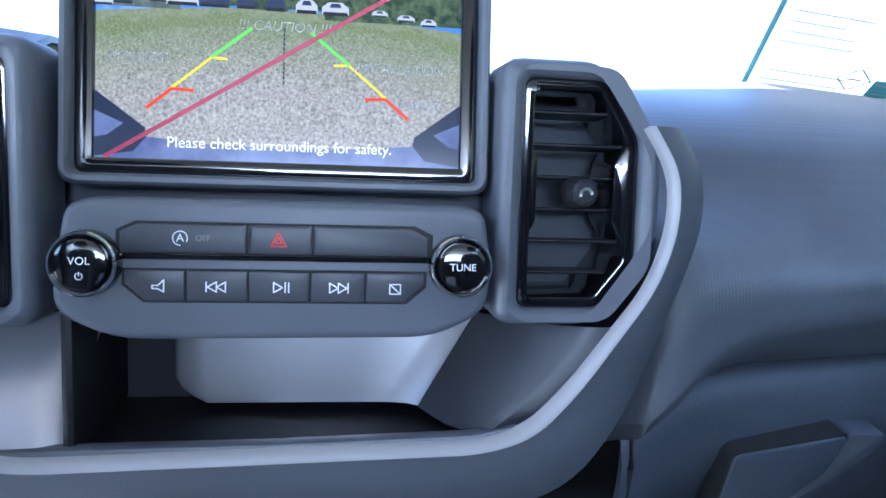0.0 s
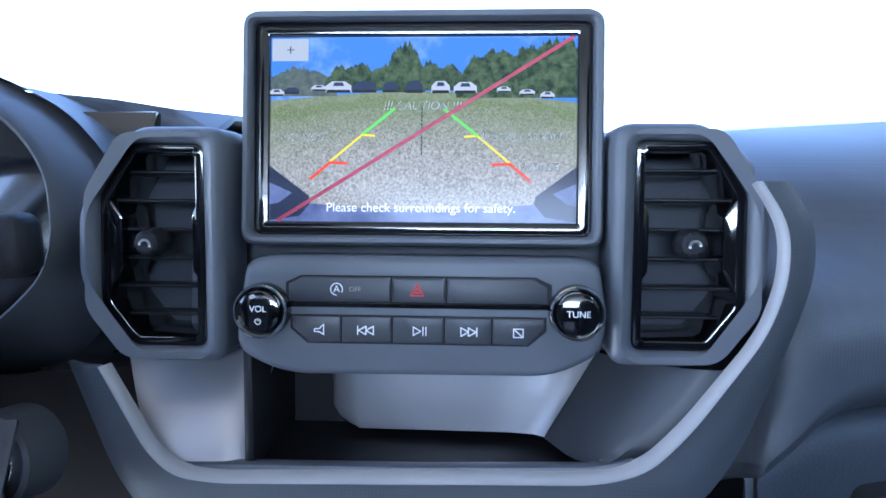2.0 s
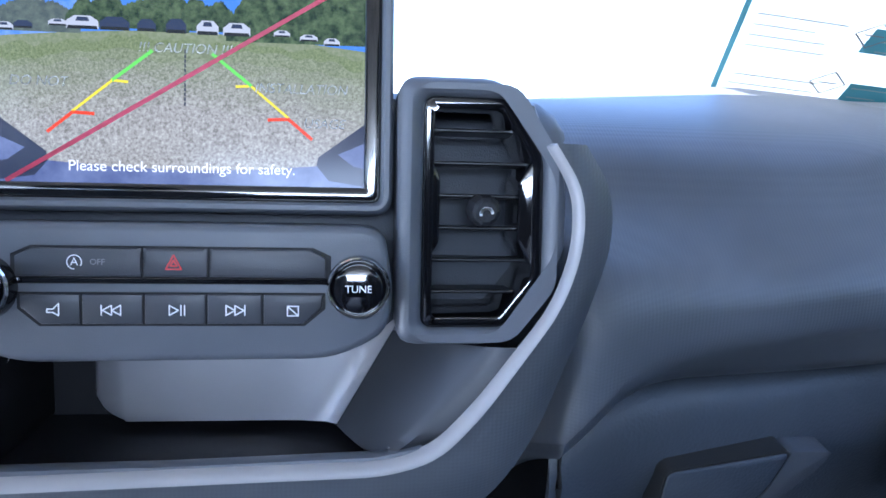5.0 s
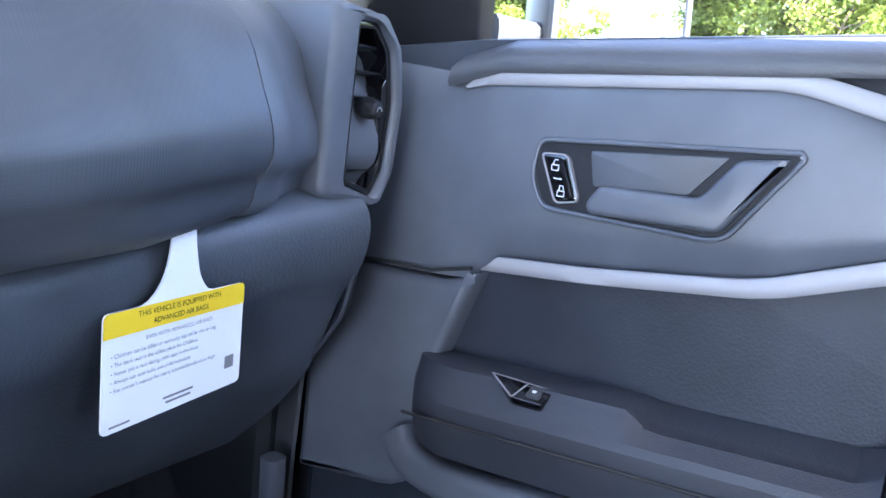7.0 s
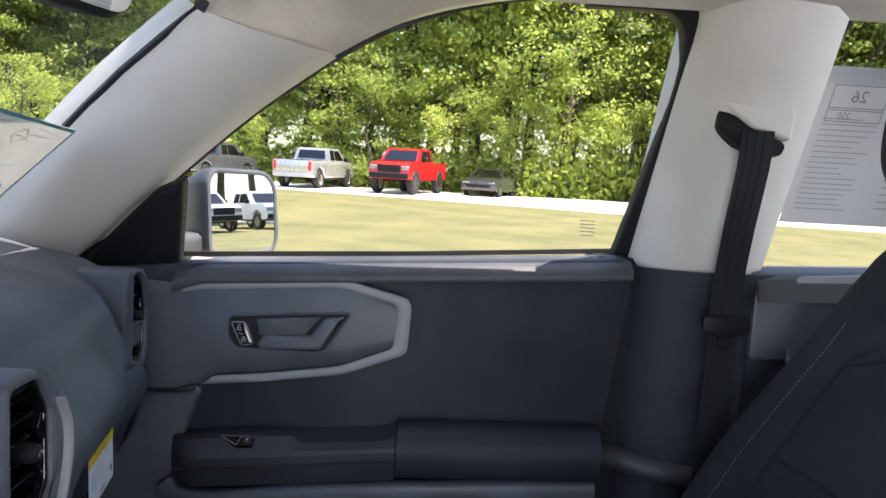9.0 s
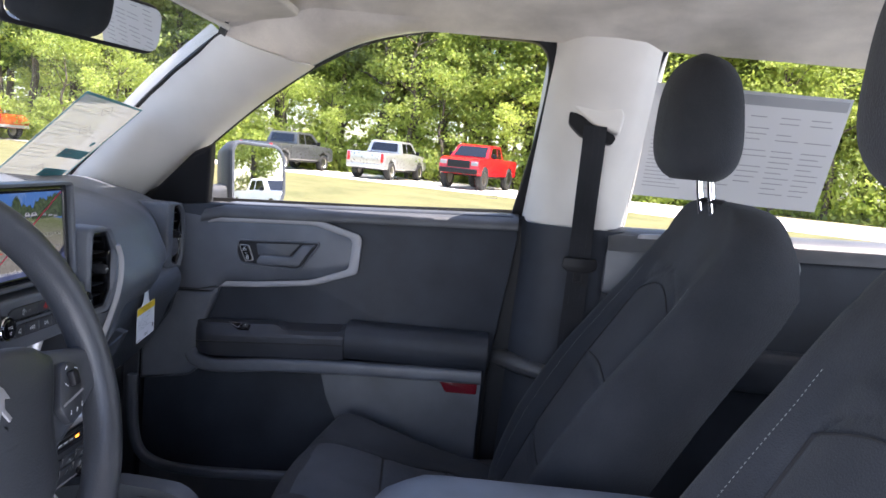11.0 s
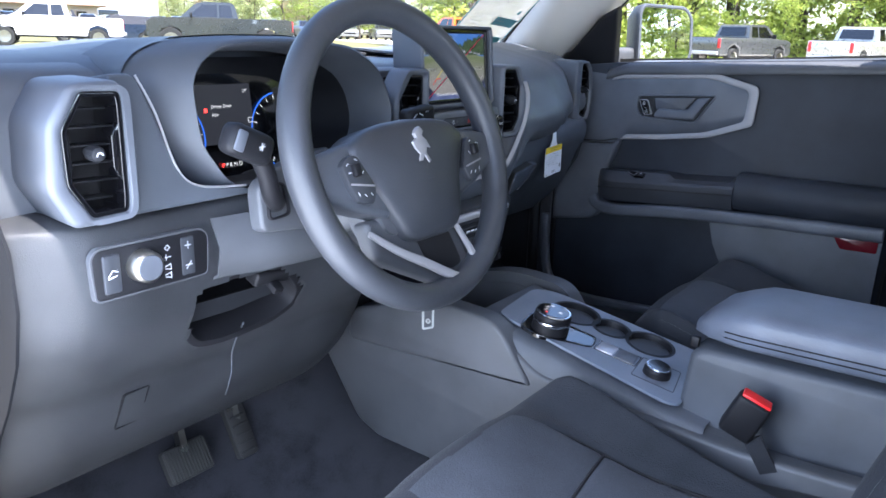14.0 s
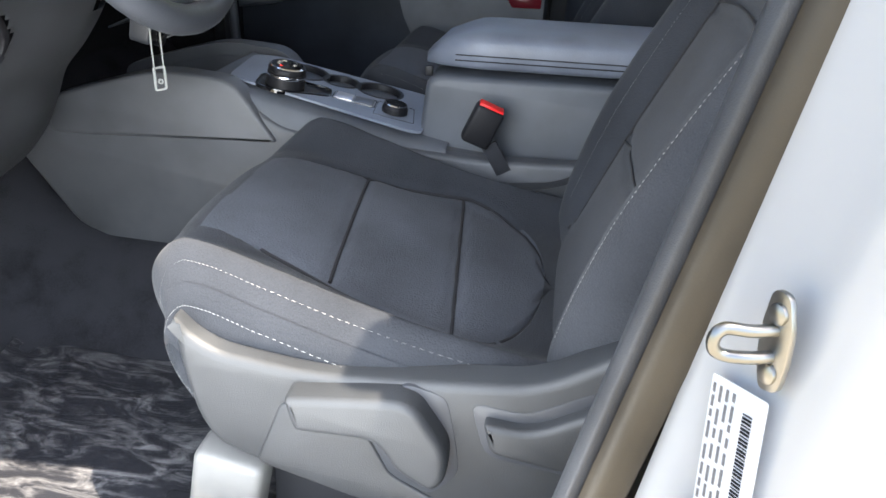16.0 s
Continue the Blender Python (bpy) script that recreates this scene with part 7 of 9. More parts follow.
    for sg in (-1, 1):
        part("seat_rail", rbox(0.045, 0.56, 0.055, 0.008, 2, (cx + sg * 0.20, -0.12, 0.395)), "dark", s_, "dark steel seat rail")
        part("rail_cover", rbox(0.05, 0.080, 0.17, 0.010, 3, (cx + sg * 0.226, 0.056, 0.468), pose(0, 0, 0, 10)), "pale" if driver and sg < 0 else "dark", s_, "pale plastic rail end cover" if driver and sg < 0 else "")
        part("seat_leg", rbox(0.03, 0.30, 0.14, 0.006, 2, (cx + sg * 0.19, -0.14, 0.48)), "dark", s_, "")

    # backrest: closed rings from the bottom to the rounded shoulders
    def back_line(z):
        line = ((0.60, -0.215), (0.72, -0.255), (0.86, -0.318), (1.0, -0.392), (1.16, -0.488), (1.25, -0.530), (1.40, -0.580))
        for (z0, y0), (z1, y1) in zip(line, line[1:]):
            if z <= z1:
                return y0 + (y1 - y0) * (z - z0) / (z1 - z0)
        return -0.58

    def ring_at(z):
        t = (z - 0.66) / 0.66
        yc = (-0.355 - (z - 0.72) * 0.373) * 0.5 + back_line(z) * 0.5 if driver else back_line(z)
        w = 0.250 - 0.018 * (1 - t) - 0.05 * max(0, t - 0.45) ** 1.5
        if t > 0.88:
            w *= math.sqrt(max(0.0, 1 - ((t - 0.88) / 0.125) ** 2)) * 0.45 + 0.55 if t < 1 else 0.55
        bol = 0.055 * math.sin(math.pi * min(1, max(0.0, t * 1.1))) ** 0.7 * (1 - 0.5 * t)
        th = 0.13 * (1 - max(0, t - 0.82) / 0.18 * 0.55)
        row = []
        for k in range(61):
            u = -1 + 2 * k / 60
            a = abs(u)
            f = bol * max(0.0, min(1.0, (a - 0.5) / 0.28)) ** 1.3
            e = max(0.0, (a - 0.80) / 0.20)
            ui = 0.56 - (0.5 * max(0.0, (t - 0.72) / 0.1) ** 2 if t > 0.72 else 0)
            g = 0.0
            if 0.08 < t < 0.82:
                g = math.exp(-(((a - ui) / 0.025) ** 2)) if ui > 0 else 0
                if a < ui:
                    g = max(g, math.exp(-(((t - 0.53 + 0.03 * a) / 0.008) ** 2)), math.exp(-(((t - 0.26 - 0.03 * a) / 0.008) ** 2)))
            puff = 0.006 * max(0, 1 - (a / 0.56) ** 4) if a < 0.56 and t < 0.82 else 0
            y = yc + f - 0.05 * e ** 2.4 * (1 + bol * 8) - 0.007 * g + puff
            row.append((cx + w * (u if a < 0.8 else math.copysign(0.8 + 0.2 * math.sin(e * math.pi / 2), u)), y, z))
        for k in range(1, 24):
            u = 1 - 2 * k / 24
            row.append((cx + w * 0.985 * math.copysign(abs(u) ** 0.7, u), yc - th - 0.02 * (1 - u * u), z - 0.0))
        return row

    zs2 = [0.655 + 0.66 * k / 110 for k in range(111)]
    secs = [ring_at(z) for z in zs2]
    top = secs[-1]
    mx = sum(p[0] for p in top) / len(top)
    my = sum(p[1] for p in top) / len(top)
    for q, dz in ((0.85, 0.008), (0.55, 0.014), (0.2, 0.016)):
        secs.append([(mx + (p[0] - mx) * q, my + (p[1] - my) * q, p[2] + dz) for p in top])
    part("backrest", loft(secs, True, True), "cloth", s_, "charcoal cloth backrest with bolsters", angle=80)
    for sg in (-1, 1):
        b = bmesh.new()
        prev = None
        for k in range(12, 190):
            z = 0.70 + 0.50 * k / 190
            r = ring_at(z)
            i = (5 if driver else 9) if sg < 0 else 51
            p = Vector(r[i]) + Vector((-0.0006 if sg < 0 else 0.0, 0.0014, 0))
            if prev is not None and k % 2 == 0:
                n = Vector((0.0009, 0, 0))
                b.faces.new([b.verts.new(q) for q in (prev + n, prev - n, p - n, p + n)])
            prev = p
        part("stitching", b, "thread", s_, "white contrast stitching on the bolster")
    zz = [0.70 + 0.44 * k / 30 for k in range(31)]
    for i in (13, 47):
        part("back_seam", sweep([Vector(ring_at(z)[i]) + Vector((0, 0.001, 0)) for z in zz], disc(0.0023, 6)), "thread_dark", s_, "dark sewn seam")
    for z in (0.832, 1.01):
        part("back_seam", sweep([Vector(ring_at(z + 0.012 * math.cos((k - 30) / 17 * 1.57))[k]) + Vector((0, 0.001, 0)) for k in range(13, 48)], disc(0.0015, 6)), "thread_dark", s_, "dark sewn seam")
    part("back_seam", sweep([Vector(ring_at(1.14 + 0.035 * math.cos((k - 30) / 17 * 1.57))[k]) + Vector((0, 0.001, 0)) for k in range(13, 48)], disc(0.0015, 6)), "thread_dark", s_, "dark sewn seam")
    part("back_pocket_seam", sweep([ring_at(0.90)[k] for k in (62, 66, 70, 74, 78, 82)], disc(0.003, 6)), "thread_dark", s_, "")
    # headrest
    hr = part("headrest", None or head_mesh(cx), "cloth", s_, "black cloth headrest with a stitched seam", angle=80)
    for sg in (-1, 1):
        part("headrest_post", sweep([(cx + sg * 0.035, -0.565, 1.26), (cx + sg * 0.035, -0.545, 1.34), (cx + sg * 0.035, -0.53, 1.43)], disc(0.0062, 12), (1, 0, 0)), "chrome", s_, "chrome headrest post")
        part("post_collar", lathe([(0.0085, 0.008), (0.014, 0.006), (0.016, 0.0)], 16), "black", s_, "", Matrix.Translation((cx + sg * 0.035, -0.558, 1.326)))
    return s_


def head_mesh(cx):
    secs = []
    for k in range(25):
        t = k / 24
        z = 1.362 + 0.214 * t
        w = 0.122 * (max(0.0, 1 - abs(2 * t - 0.95) ** 3.2) ** 0.42) * (1 - 0.25 * t) + 0.008
        d = 0.062 * (max(0.0, 1 - abs(2 * t - 0.95) ** 3.0) ** 0.45) * (1.05 - 0.25 * t) + 0.006
        yc = -0.520 + 0.008 * t
        row = []
        for a in range(40):
            th = 2 * math.pi * a / 40
            c, s = math.cos(th), math.sin(th)
            seam = 0.0025 * math.exp(-(((abs(c) - 0.86) / 0.05) ** 2)) if s > 0 else 0
            row.append((cx + (w - seam) * math.copysign(abs(c) ** 0.75, c), yc + (d - seam) * math.copysign(abs(s) ** 0.8, s), z))
        secs.append(row)
    return loft(secs, True, True)


seat(-0.345, True)
PX = 0.432
seat(PX, False)

# ---- buckle beside the driver's seat ----
buckle = thing("belt_buckle", "black seat belt buckle with red button on a stalk", "belt buckle")
BK = Matrix.Translation((-0.092, -0.152, 0.795)) @ pose(0, 0, 0, 22, -6, 8)
part("housing", rbox(0.026, 0.044, 0.062, 0.006, 3), "black", buckle, "", BK)
part("button", rbox(0.018, 0.038, 0.006, 0.002, 2, (0, 0, 0.0315)), "red", buckle, "red press button", BK)
part("stalk", sweep([(-0.086, -0.163, 0.765), (-0.080, -0.19, 0.72), (-0.075, -0.22, 0.67)], rect(0.024, 0.004), (1, 0, 0)), "webbing", buckle, "")

# ---- passenger seat belt ----
belt = thing("seat_belt", "black webbing seat belt hanging from the pillar", "seat belt")
bx = lambda z: 0.752 - (0.012 if z < 1.25 else 0) - max(0.0, z - 1.2) * 0.38
web = [(bx(z) - o, y, z) for y, z, o in ((-0.372, 1.452, 0.0), (-0.373, 1.40, 0.012), (-0.376, 1.30, 0.014), (-0.379, 1.20, 0.014), (-0.379, 1.08, 0.016), (-0.375, 0.9, 0.014), (-0.37, 0.6, 0.01))]
part("webbing", sweep(spline(web, 24), rect(0.0016, 0.047), (0, -1, 0)), "webbing", belt, "ribbed black webbing", angle=30)
for dy in (-0.012, 0.0, 0.012):
    part("rib", sweep([(a - 0.0012, b + dy, c) for a, b, c in spline(web, 24)], rect(0.001, 0.004), (0, -1, 0)), "webbing", belt, "")
BO = side_on(0.674, -0.368, 1.458, 0)
part("outlet", plate(fillet([(-0.048, 0.03), (-0.03, 0.018), (0.0, -0.004), (0.055, -0.02), (0.062, 0.02), (0.05, 0.045), (-0.03, 0.048)], 0.008, 3), -0.012, 0.012, 0.006, 3), "beige", belt, "beige belt outlet hood", BO @ Matrix.Rotation(radians(-8), 4, "X"))
part("outlet_shadow", plate(fillet([(-0.05, 0.022), (-0.03, 0.016), (0.05, -0.024), (0.042, -0.042), (-0.02, -0.03), (-0.05, -0.005)], 0.008, 3), -0.014, 0.005), "black", belt, "dark belt slot", BO @ Matrix.Rotation(radians(-8), 4, "X"))
part("tongue", plate(fillet([(-0.036, 0.018), (0.036, 0.018), (0.038, -0.004), (0.018, -0.014), (-0.022, -0.014), (-0.038, -0.004)], 0.006, 3), 0, 0.008, 0.003), "black", belt, "black belt tongue", side_on(0.724, -0.381, 1.155))
part("tongue_plate", ring(fillet(rect(0.022, 0.03, 0, -0.022), 0.003), inset(fillet(rect(0.022, 0.03, 0, -0.022), 0.003), 0.005), 0.002, 0.005), "black", belt, "dark steel tongue", side_on(0.724, -0.381, 1.155))

# ---- passenger door ----
door = tagged(new("door_1"), "closed front passenger door with slate trim and silver accents", "car door", kind="structure")
DM = side_on(0.765, 0, 0)
skin = fillet(yz([(0.60, 1.19), (0.46, 1.205), (-0.235, 1.245), (-0.245, 1.20), (-0.205, 0.87), (-0.20, 0.46), (0.60, 0.46)]), 0.01, 3)
part("lower_panel", plate(skin, -0.06, -0.012, 0.004), "leathery", door, "dark soft lower panel", DM)
# window sill ledge
secs = []
for k in range(16):
    y = 0.475 - k * 0.0478
    z = 1.2045 + 0.0405 * k / 15 - (0.012 if k == 0 else 0)
    secs.append([(0.757, y, z - 0.030), (0.754, y, z - 0.025), (0.758, y, z - 0.014), (0.778, y, z - 0.002), (0.83, y, z + 0.003), (0.862, y, z - 0.002), (0.868, y, z - 0.05)])
part("window_sill", loft(secs, thick=0.003), "dash_hard", door, "grained dark window sill", angle=60)
# upper slate panel framed by the silver hook
HIGH = ((0.112, 1.139), (0.118, 1.158), (0.14, 1.168), (0.21, 1.188), (0.43, 1.182), (0.46, 1.174), (0.60, 1.185))
LOW = ((0.112, 1.139), (0.118, 1.090), (0.14, 1.074), (0.208, 1.047), (0.33, 1.034), (0.40, 1.028), (0.44, 1.006), (0.60, 0.998))
secs = []
for k in range(49):
    y = 0.113 + 0.487 * (k / 48) ** 1.15
    z0, z1 = along(y, LOW), along(y, HIGH)
    fold = max(0.0, min(1.0, (0.47 - y) / 0.05))
    secs.append([(0.765 - (0.0022 - 0.015 * fold * max(0.0, 1 - s / 0.26) ** 1.6 - 0.004 * max(0.0, (s - 0.8) / 0.2) ** 2 + 0.002 * math.sin(math.pi * s)), y, z0 + (z1 - z0) * s) for s in [i / 22 for i in range(23)]])
part("upper_panel", loft(secs, thick=0.002), "trim", door, "smooth slate upper panel", angle=70)
out_l = fillet([(0.460, 1.164), (0.440, 1.180), (0.209, 1.194), (0.109, 1.169), (0.103, 1.155), (0.107, 1.080), (0.205, 1.043), (0.33, 1.026), (0.424, 1.017)], [0, 0.004, 0.02, 0.010, 0.010, 0.010, 0.02, 0.02, 0], 4)
in_l = fillet([(0.456, 1.163), (0.438, 1.167), (0.214, 1.181), (0.130, 1.159), (0.124, 1.149), (0.129, 1.088), (0.215, 1.0545), (0.33, 1.0385), (0.410, 1.031)], [0, 0.004, 0.02, 0.010, 0.010, 0.010, 0.02, 0.02, 0], 4)
secs = []
for t, d in ((0, 0.0015), (0.0, 0.0060), (0.05, 0.0068), (0.5, 0.0070), (0.95, 0.0068), (1, 0.0060), (1, 0.0015)):
    secs.append([(0.765 - d, a[0] + (b[0] - a[0]) * t, a[1] + (b[1] - a[1]) * t) for a, b in zip(out_l, in_l)])
part("silver_hook", loft(secs, thick=0.002), "silver", door, "satin silver hook-shaped trim", angle=50)
# handle recess
HD = DM @ Matrix.Translation((-0.2, 0, 0)) @ Matrix.Diagonal((0.944, 1, 1, 1)) @ Matrix.Translation((0.2, 0, 0))
hb = fillet(yz([(0.398, 1.132), (0.200, 1.144), (0.196, 1.138), (0.238, 1.079), (0.25, 1.074), (0.388, 1.076), (0.402, 1.10)]), [0.01, 0.004, 0.004, 0.008, 0.008, 0.01, 0.012], 4)
handle = part("handle_bezel", ring(hb, inset(hb, 0.004), 0.0, 0.0105, 0.002, 0.004), "trim", door, "recessed handle surround", HD)
part("recess", plate(inset(hb, 0.004), 0.004, 0.0066), "dark", handle, "", HD)
part("pull", plate(fillet(yz([(0.352, 1.126), (0.246, 1.134), (0.272, 1.104), (0.346, 1.100)]), 0.003, 2), 0.006, 0.0085, 0.001), "dash", handle, "", HD)
part("lever", plate(fillet(yz([(0.348, 1.088), (0.338, 1.102), (0.262, 1.104), (0.240, 1.133), (0.206, 1.137), (0.244, 1.082), (0.345, 1.080)]), [0.004, 0.004, 0.006, 0.006, 0.003, 0.006, 0.004], 3), 0.006, 0.016, 0.004, 3), "trim", handle, "slate door pull lever", HD)
lk = fillet(yz([(0.3935, 1.1205), (0.3690, 1.1212), (0.3545, 1.0865), (0.3755, 1.0825)]), 0.0055, 4)
part("lock_rim", ring(lk, inset(lk, 0.0013), 0.005, 0.0112, 0.0005), "silver", handle, "chrome rim", HD)
part("lock_switch", plate(inset(lk, 0.0013), 0.005, 0.0105, 0.001), "gloss", handle, "black lock switch", HD)
part("lock_icons", strokes([[(-0.382, 1.108), (-0.376, 1.108), (-0.376, 1.112), (-0.382, 1.112), (-0.382, 1.108)], [(-0.381, 1.112), (-0.380, 1.116), (-0.377, 1.116)], [(-0.374, 1.089), (-0.368, 1.089), (-0.368, 1.093), (-0.374, 1.093), (-0.374, 1.089)], [(-0.373, 1.093), (-0.3725, 1.097), (-0.3695, 1.097), (-0.369, 1.093)], [(-0.379, 1.102), (-0.372, 1.1018)]], 0.0007, 0.0108), "white_print", handle, "", HD)
# armrest: front half with switch plate, rear half padded
secs = []
for k in range(25):
    s = k / 24
    y = 0.468 - 0.35 * s
    nose = min(1.0, s / 0.12) ** 0.5
    dip = -0.012 * max(0.0, min(1.0, (s - 0.56) / 0.03)) + 0.012 * max(0.0, min(1.0, (s - 0.97) / 0.03))
    z0, d = 0.915 + 0.027 * s, 0.018 + 0.037 * nose
    secs.append([(0.775, y, z0 + 0.020 + dip * 0.3), (0.765 - d * 0.35, y, z0 + 0.022 + dip), (0.765 - d * 0.62, y, z0 + 0.020 + dip), (0.765 - d * 0.68, y, z0 + 0.015 + dip * 0.5), (0.765 - d * 0.97, y, z0 + 0.002), (0.765 - d * 1.02, y, z0 - 0.004), (0.765 - d * 1.0, y, z0 - 0.022), (0.765 - d * 0.75, y, z0 - 0.044 - 0.01 * nose), (0.775, y, z0 - 0.056)])
armd = part("door_armrest", loft(secs, thick=0.003), "door_grain", door, "dark grained pull armrest", angle=28)
SP = Matrix.Translation((0.727, 0.36, 0.9395)) @ Matrix(((0, 0.935, -0.355, 0), (-1, 0, 0, 0), (0.02, 0.355, 0.935, 0), (0, 0, 0, 1)))
swp = [(-0.029, 0.010), (0.026, 0.009), (0.024, -0.011), (0.0, -0.012)]
part("switch_plate", plate(fillet(swp, 0.002, 2), -0.004, 0.0022, 0.0006), "gloss", armd, "glossy black window switch plate", SP)
part("switch_rim", strokes([[(-0.028, 0.009), (0.025, 0.008)], [(0.004, 0.007), (0.0, -0.011)], [(-0.027, 0.008), (-0.001, -0.011)]], 0.0016, 0.0025), "silver", armd, "thin silver edging", SP)
part("window_switch", plate(fillet(rect(0.011, 0.010, 0.0145, -0.002), 0.002, 2), 0.0, 0.005, 0.0012), "button", armd, "window switch", SP)
part("switch_symbol", plate(rect(0.003, 0.0022, 0.0145, -0.002), 0.005, 0.0056), "white_print", armd, "", SP)
part("armrest_seam", sweep([(0.7078, 0.452 - 0.0332 * k, 0.8985 + 0.0026 * k) for k in range(11)], disc(0.0014, 6)), "rubber", armd, "dark seam along the armrest")
part("grip_slot", sweep([(0.742, 0.262, 0.931), (0.742, 0.20, 0.936), (0.742, 0.142, 0.941)], disc(0.0028, 8)), "gloss", armd, "black slot of the pull grip")
secs = []
for k in range(19):
    s = k / 18
    y = 0.116 - 0.318 * s
    z0 = 0.948 + 0.006 * s
    secs.append([(0.775, y, z0 + 0.022), (0.745, y, z0 + 0.024), (0.722, y, z0 + 0.016), (0.711, y, z0), (0.710, y, z0 - 0.028), (0.722, y, z0 - 0.055), (0.775, y, z0 - 0.070)])
part("armrest_pad", loft(secs, thick=0.003), "leathery", door, "padded leather-grained armrest", angle=60)
# lower bow and pocket
bowl = spline([(0.745, 0.475, 0.862), (0.738, 0.455, 0.845), (0.732, 0.40, 0.842), (0.725, 0.28, 0.858), (0.722, 0.10, 0.872), (0.722, -0.195, 0.885)], 40)
part("lower_bow", sweep(bowl, fillet(rect(0.03, 0.028), 0.009, 3), (1, 0, 0)), "trim", door, "slate moulding under the armrest", angle=60)
secs = [[(0.735, 0.17, 0.862), (0.735, 0.0, 0.875), (0.738, -0.195, 0.878)], [(0.728, 0.15, 0.80), (0.728, 0.0, 0.80), (0.73, -0.195, 0.80)], [(0.728, 0.10, 0.70), (0.728, 0.0, 0.68), (0.73, -0.195, 0.68)], [(0.74, 0.06, 0.60), (0.738, 0.0, 0.56), (0.74, -0.195, 0.52)]]
part("kick_panel", loft(secs, thick=0.006), "dash", door, "slate lower rear panel", angle=60)
pk = spline([(0.72, 0.60, 0.80), (0.72, 0.59, 0.66), (0.715, 0.55, 0.605), (0.71, 0.45, 0.592), (0.705, 0.25, 0.605), (0.705, 0.05, 0.62), (0.71, -0.19, 0.63)], 30)
part("pocket_rim", sweep(pk, fillet(rect(0.022, 0.02), 0.007, 3), (1, 0, 0)), "trim", door, "slate door pocket rim", angle=60)
part("pocket_front", loft([[(p.x - 0.002, p.y, p.z), (p.x + 0.0, p.y, 0.47)] for p in pk[8:]], thick=0.004), "dash_hard", door, "")
part("reflector", plate(fillet(yz([(-0.10, 0.868), (-0.188, 0.872), (-0.188, 0.842), (-0.118, 0.840)]), 0.004, 2), 0.028, 0.040, 0.002), "reflector", door, "dark red door reflector", DM)
fb = fillet(yz([(0.60, 0.997), (0.45, 1.002), (0.424, 1.016), (0.458, 0.918), (0.468, 0.87), (0.44, 0.848), (0.48, 0.80), (0.60, 0.78)]), [0.004, 0.01, 0.004, 0.02, 0.02, 0.02, 0.02, 0.004], 3)
part("front_bow", plate(fb, -0.02, 0.012, 0.008, 3), "trim", door, "slate front moulding of the door panel", DM, 50)
# vertical return near the dash, and shut line
part("front_return", loft([[(0.765, 0.60, 1.19), (0.79, 0.66, 1.19)], [(0.76, 0.60, 1.0), (0.78, 0.66, 1.0)], [(0.75, 0.60, 0.8), (0.78, 0.66, 0.8)], [(0.75, 0.60, 0.46), (0.78, 0.66, 0.46)]], thick=0.004), "dash_hard", door)
part("panel_gap", sweep([(0.7545, 0.55, 1.0045), (0.7545, 0.47, 1.008), (0.7545, 0.43, 1.018)], disc(0.0018, 6)), "rubber", door)
part("shut_line", sweep([(0.792, -0.236, 1.235), (0.79, -0.235, 1.20), (0.785, -0.215, 1.0), (0.783, -0.202, 0.87), (0.783, -0.198, 0.5)], disc(0.006, 8)), "rubber", door, "black door shut gap")
# sail panel at the mirror
sail = [(0.672, 1.19), (0.60, 1.235), (0.505, 1.33), (0.455, 1.355), (0.462, 1.30), (0.478, 1.205), (0.50, 1.185)]
sb = plate(fillet(yz(sail), 0.006, 3), 0, 0.03, 0.008, 3)
part("sail_panel", sb, "black", door, "black triangular mirror panel", side_on(0.825, 0, 0, 0) @ Matrix.Translation((0, 1.2, 0)) @ Matrix.Rotation(radians(22), 4, "X") @ Matrix.Translation((0, -1.2, 0)))
# window glass and black frame at the rear edge
wo = fillet(yz([(0.475, 1.205), (0.455, 1.36), (0.33, 1.46), (0.20, 1.555), (0.04, 1.62), (-0.12, 1.643), (-0.250, 1.635), (-0.290, 1.58), (-0.275, 1.48), (-0.222, 1.245)]), [0.005, 0.02, 0.05, 0.05, 0.06, 0.06, 0.04, 0.05, 0.1, 0.005], 4)
def lean_glass(pts, off=0.0):
    bm = bmesh.new()
    vs = [bm.verts.new((side_x(z) + 0.004 + off, -a, z)) for a, z in pts]
    for tri in tessellate_polygon([[v.co.copy() for v in vs]]):
        bm.faces.new([vs[k] for k in tri])
    return bm


pane = part("window_pane", lean_glass(wo), "glass", door, "clear side window")
pane.visible_shadow = False
fr = [(side_x(z) - 0.006, y, z) for y, z in ((-0.238, 1.228), (-0.256, 1.33), (-0.269, 1.405), (-0.279, 1.484), (-0.283, 1.552), (-0.276, 1.588), (-0.258, 1.612), (-0.225, 1.624), (-0.12, 1.624))]
part("rear_window_frame", sweep(spline(fr, 24), fillet(rect(0.03, 0.034), 0.008, 3), (1, 0, 0)), "black", door, "black window frame", angle=60)
part("sill_strip", sweep([(0.868, 0.50, 1.207), (0.868, 0.1, 1.228), (0.868, -0.235, 1.25)], rect(0.008, 0.008)), "rubber", door, "black window wiper strip")
part("etching", bars([(0.165, 0.19, 1.302 - 0.006 * k, 0.0014) for k in range(5)], 0.0), "grey_print", door, "", side_on(0.822, 0, 0))

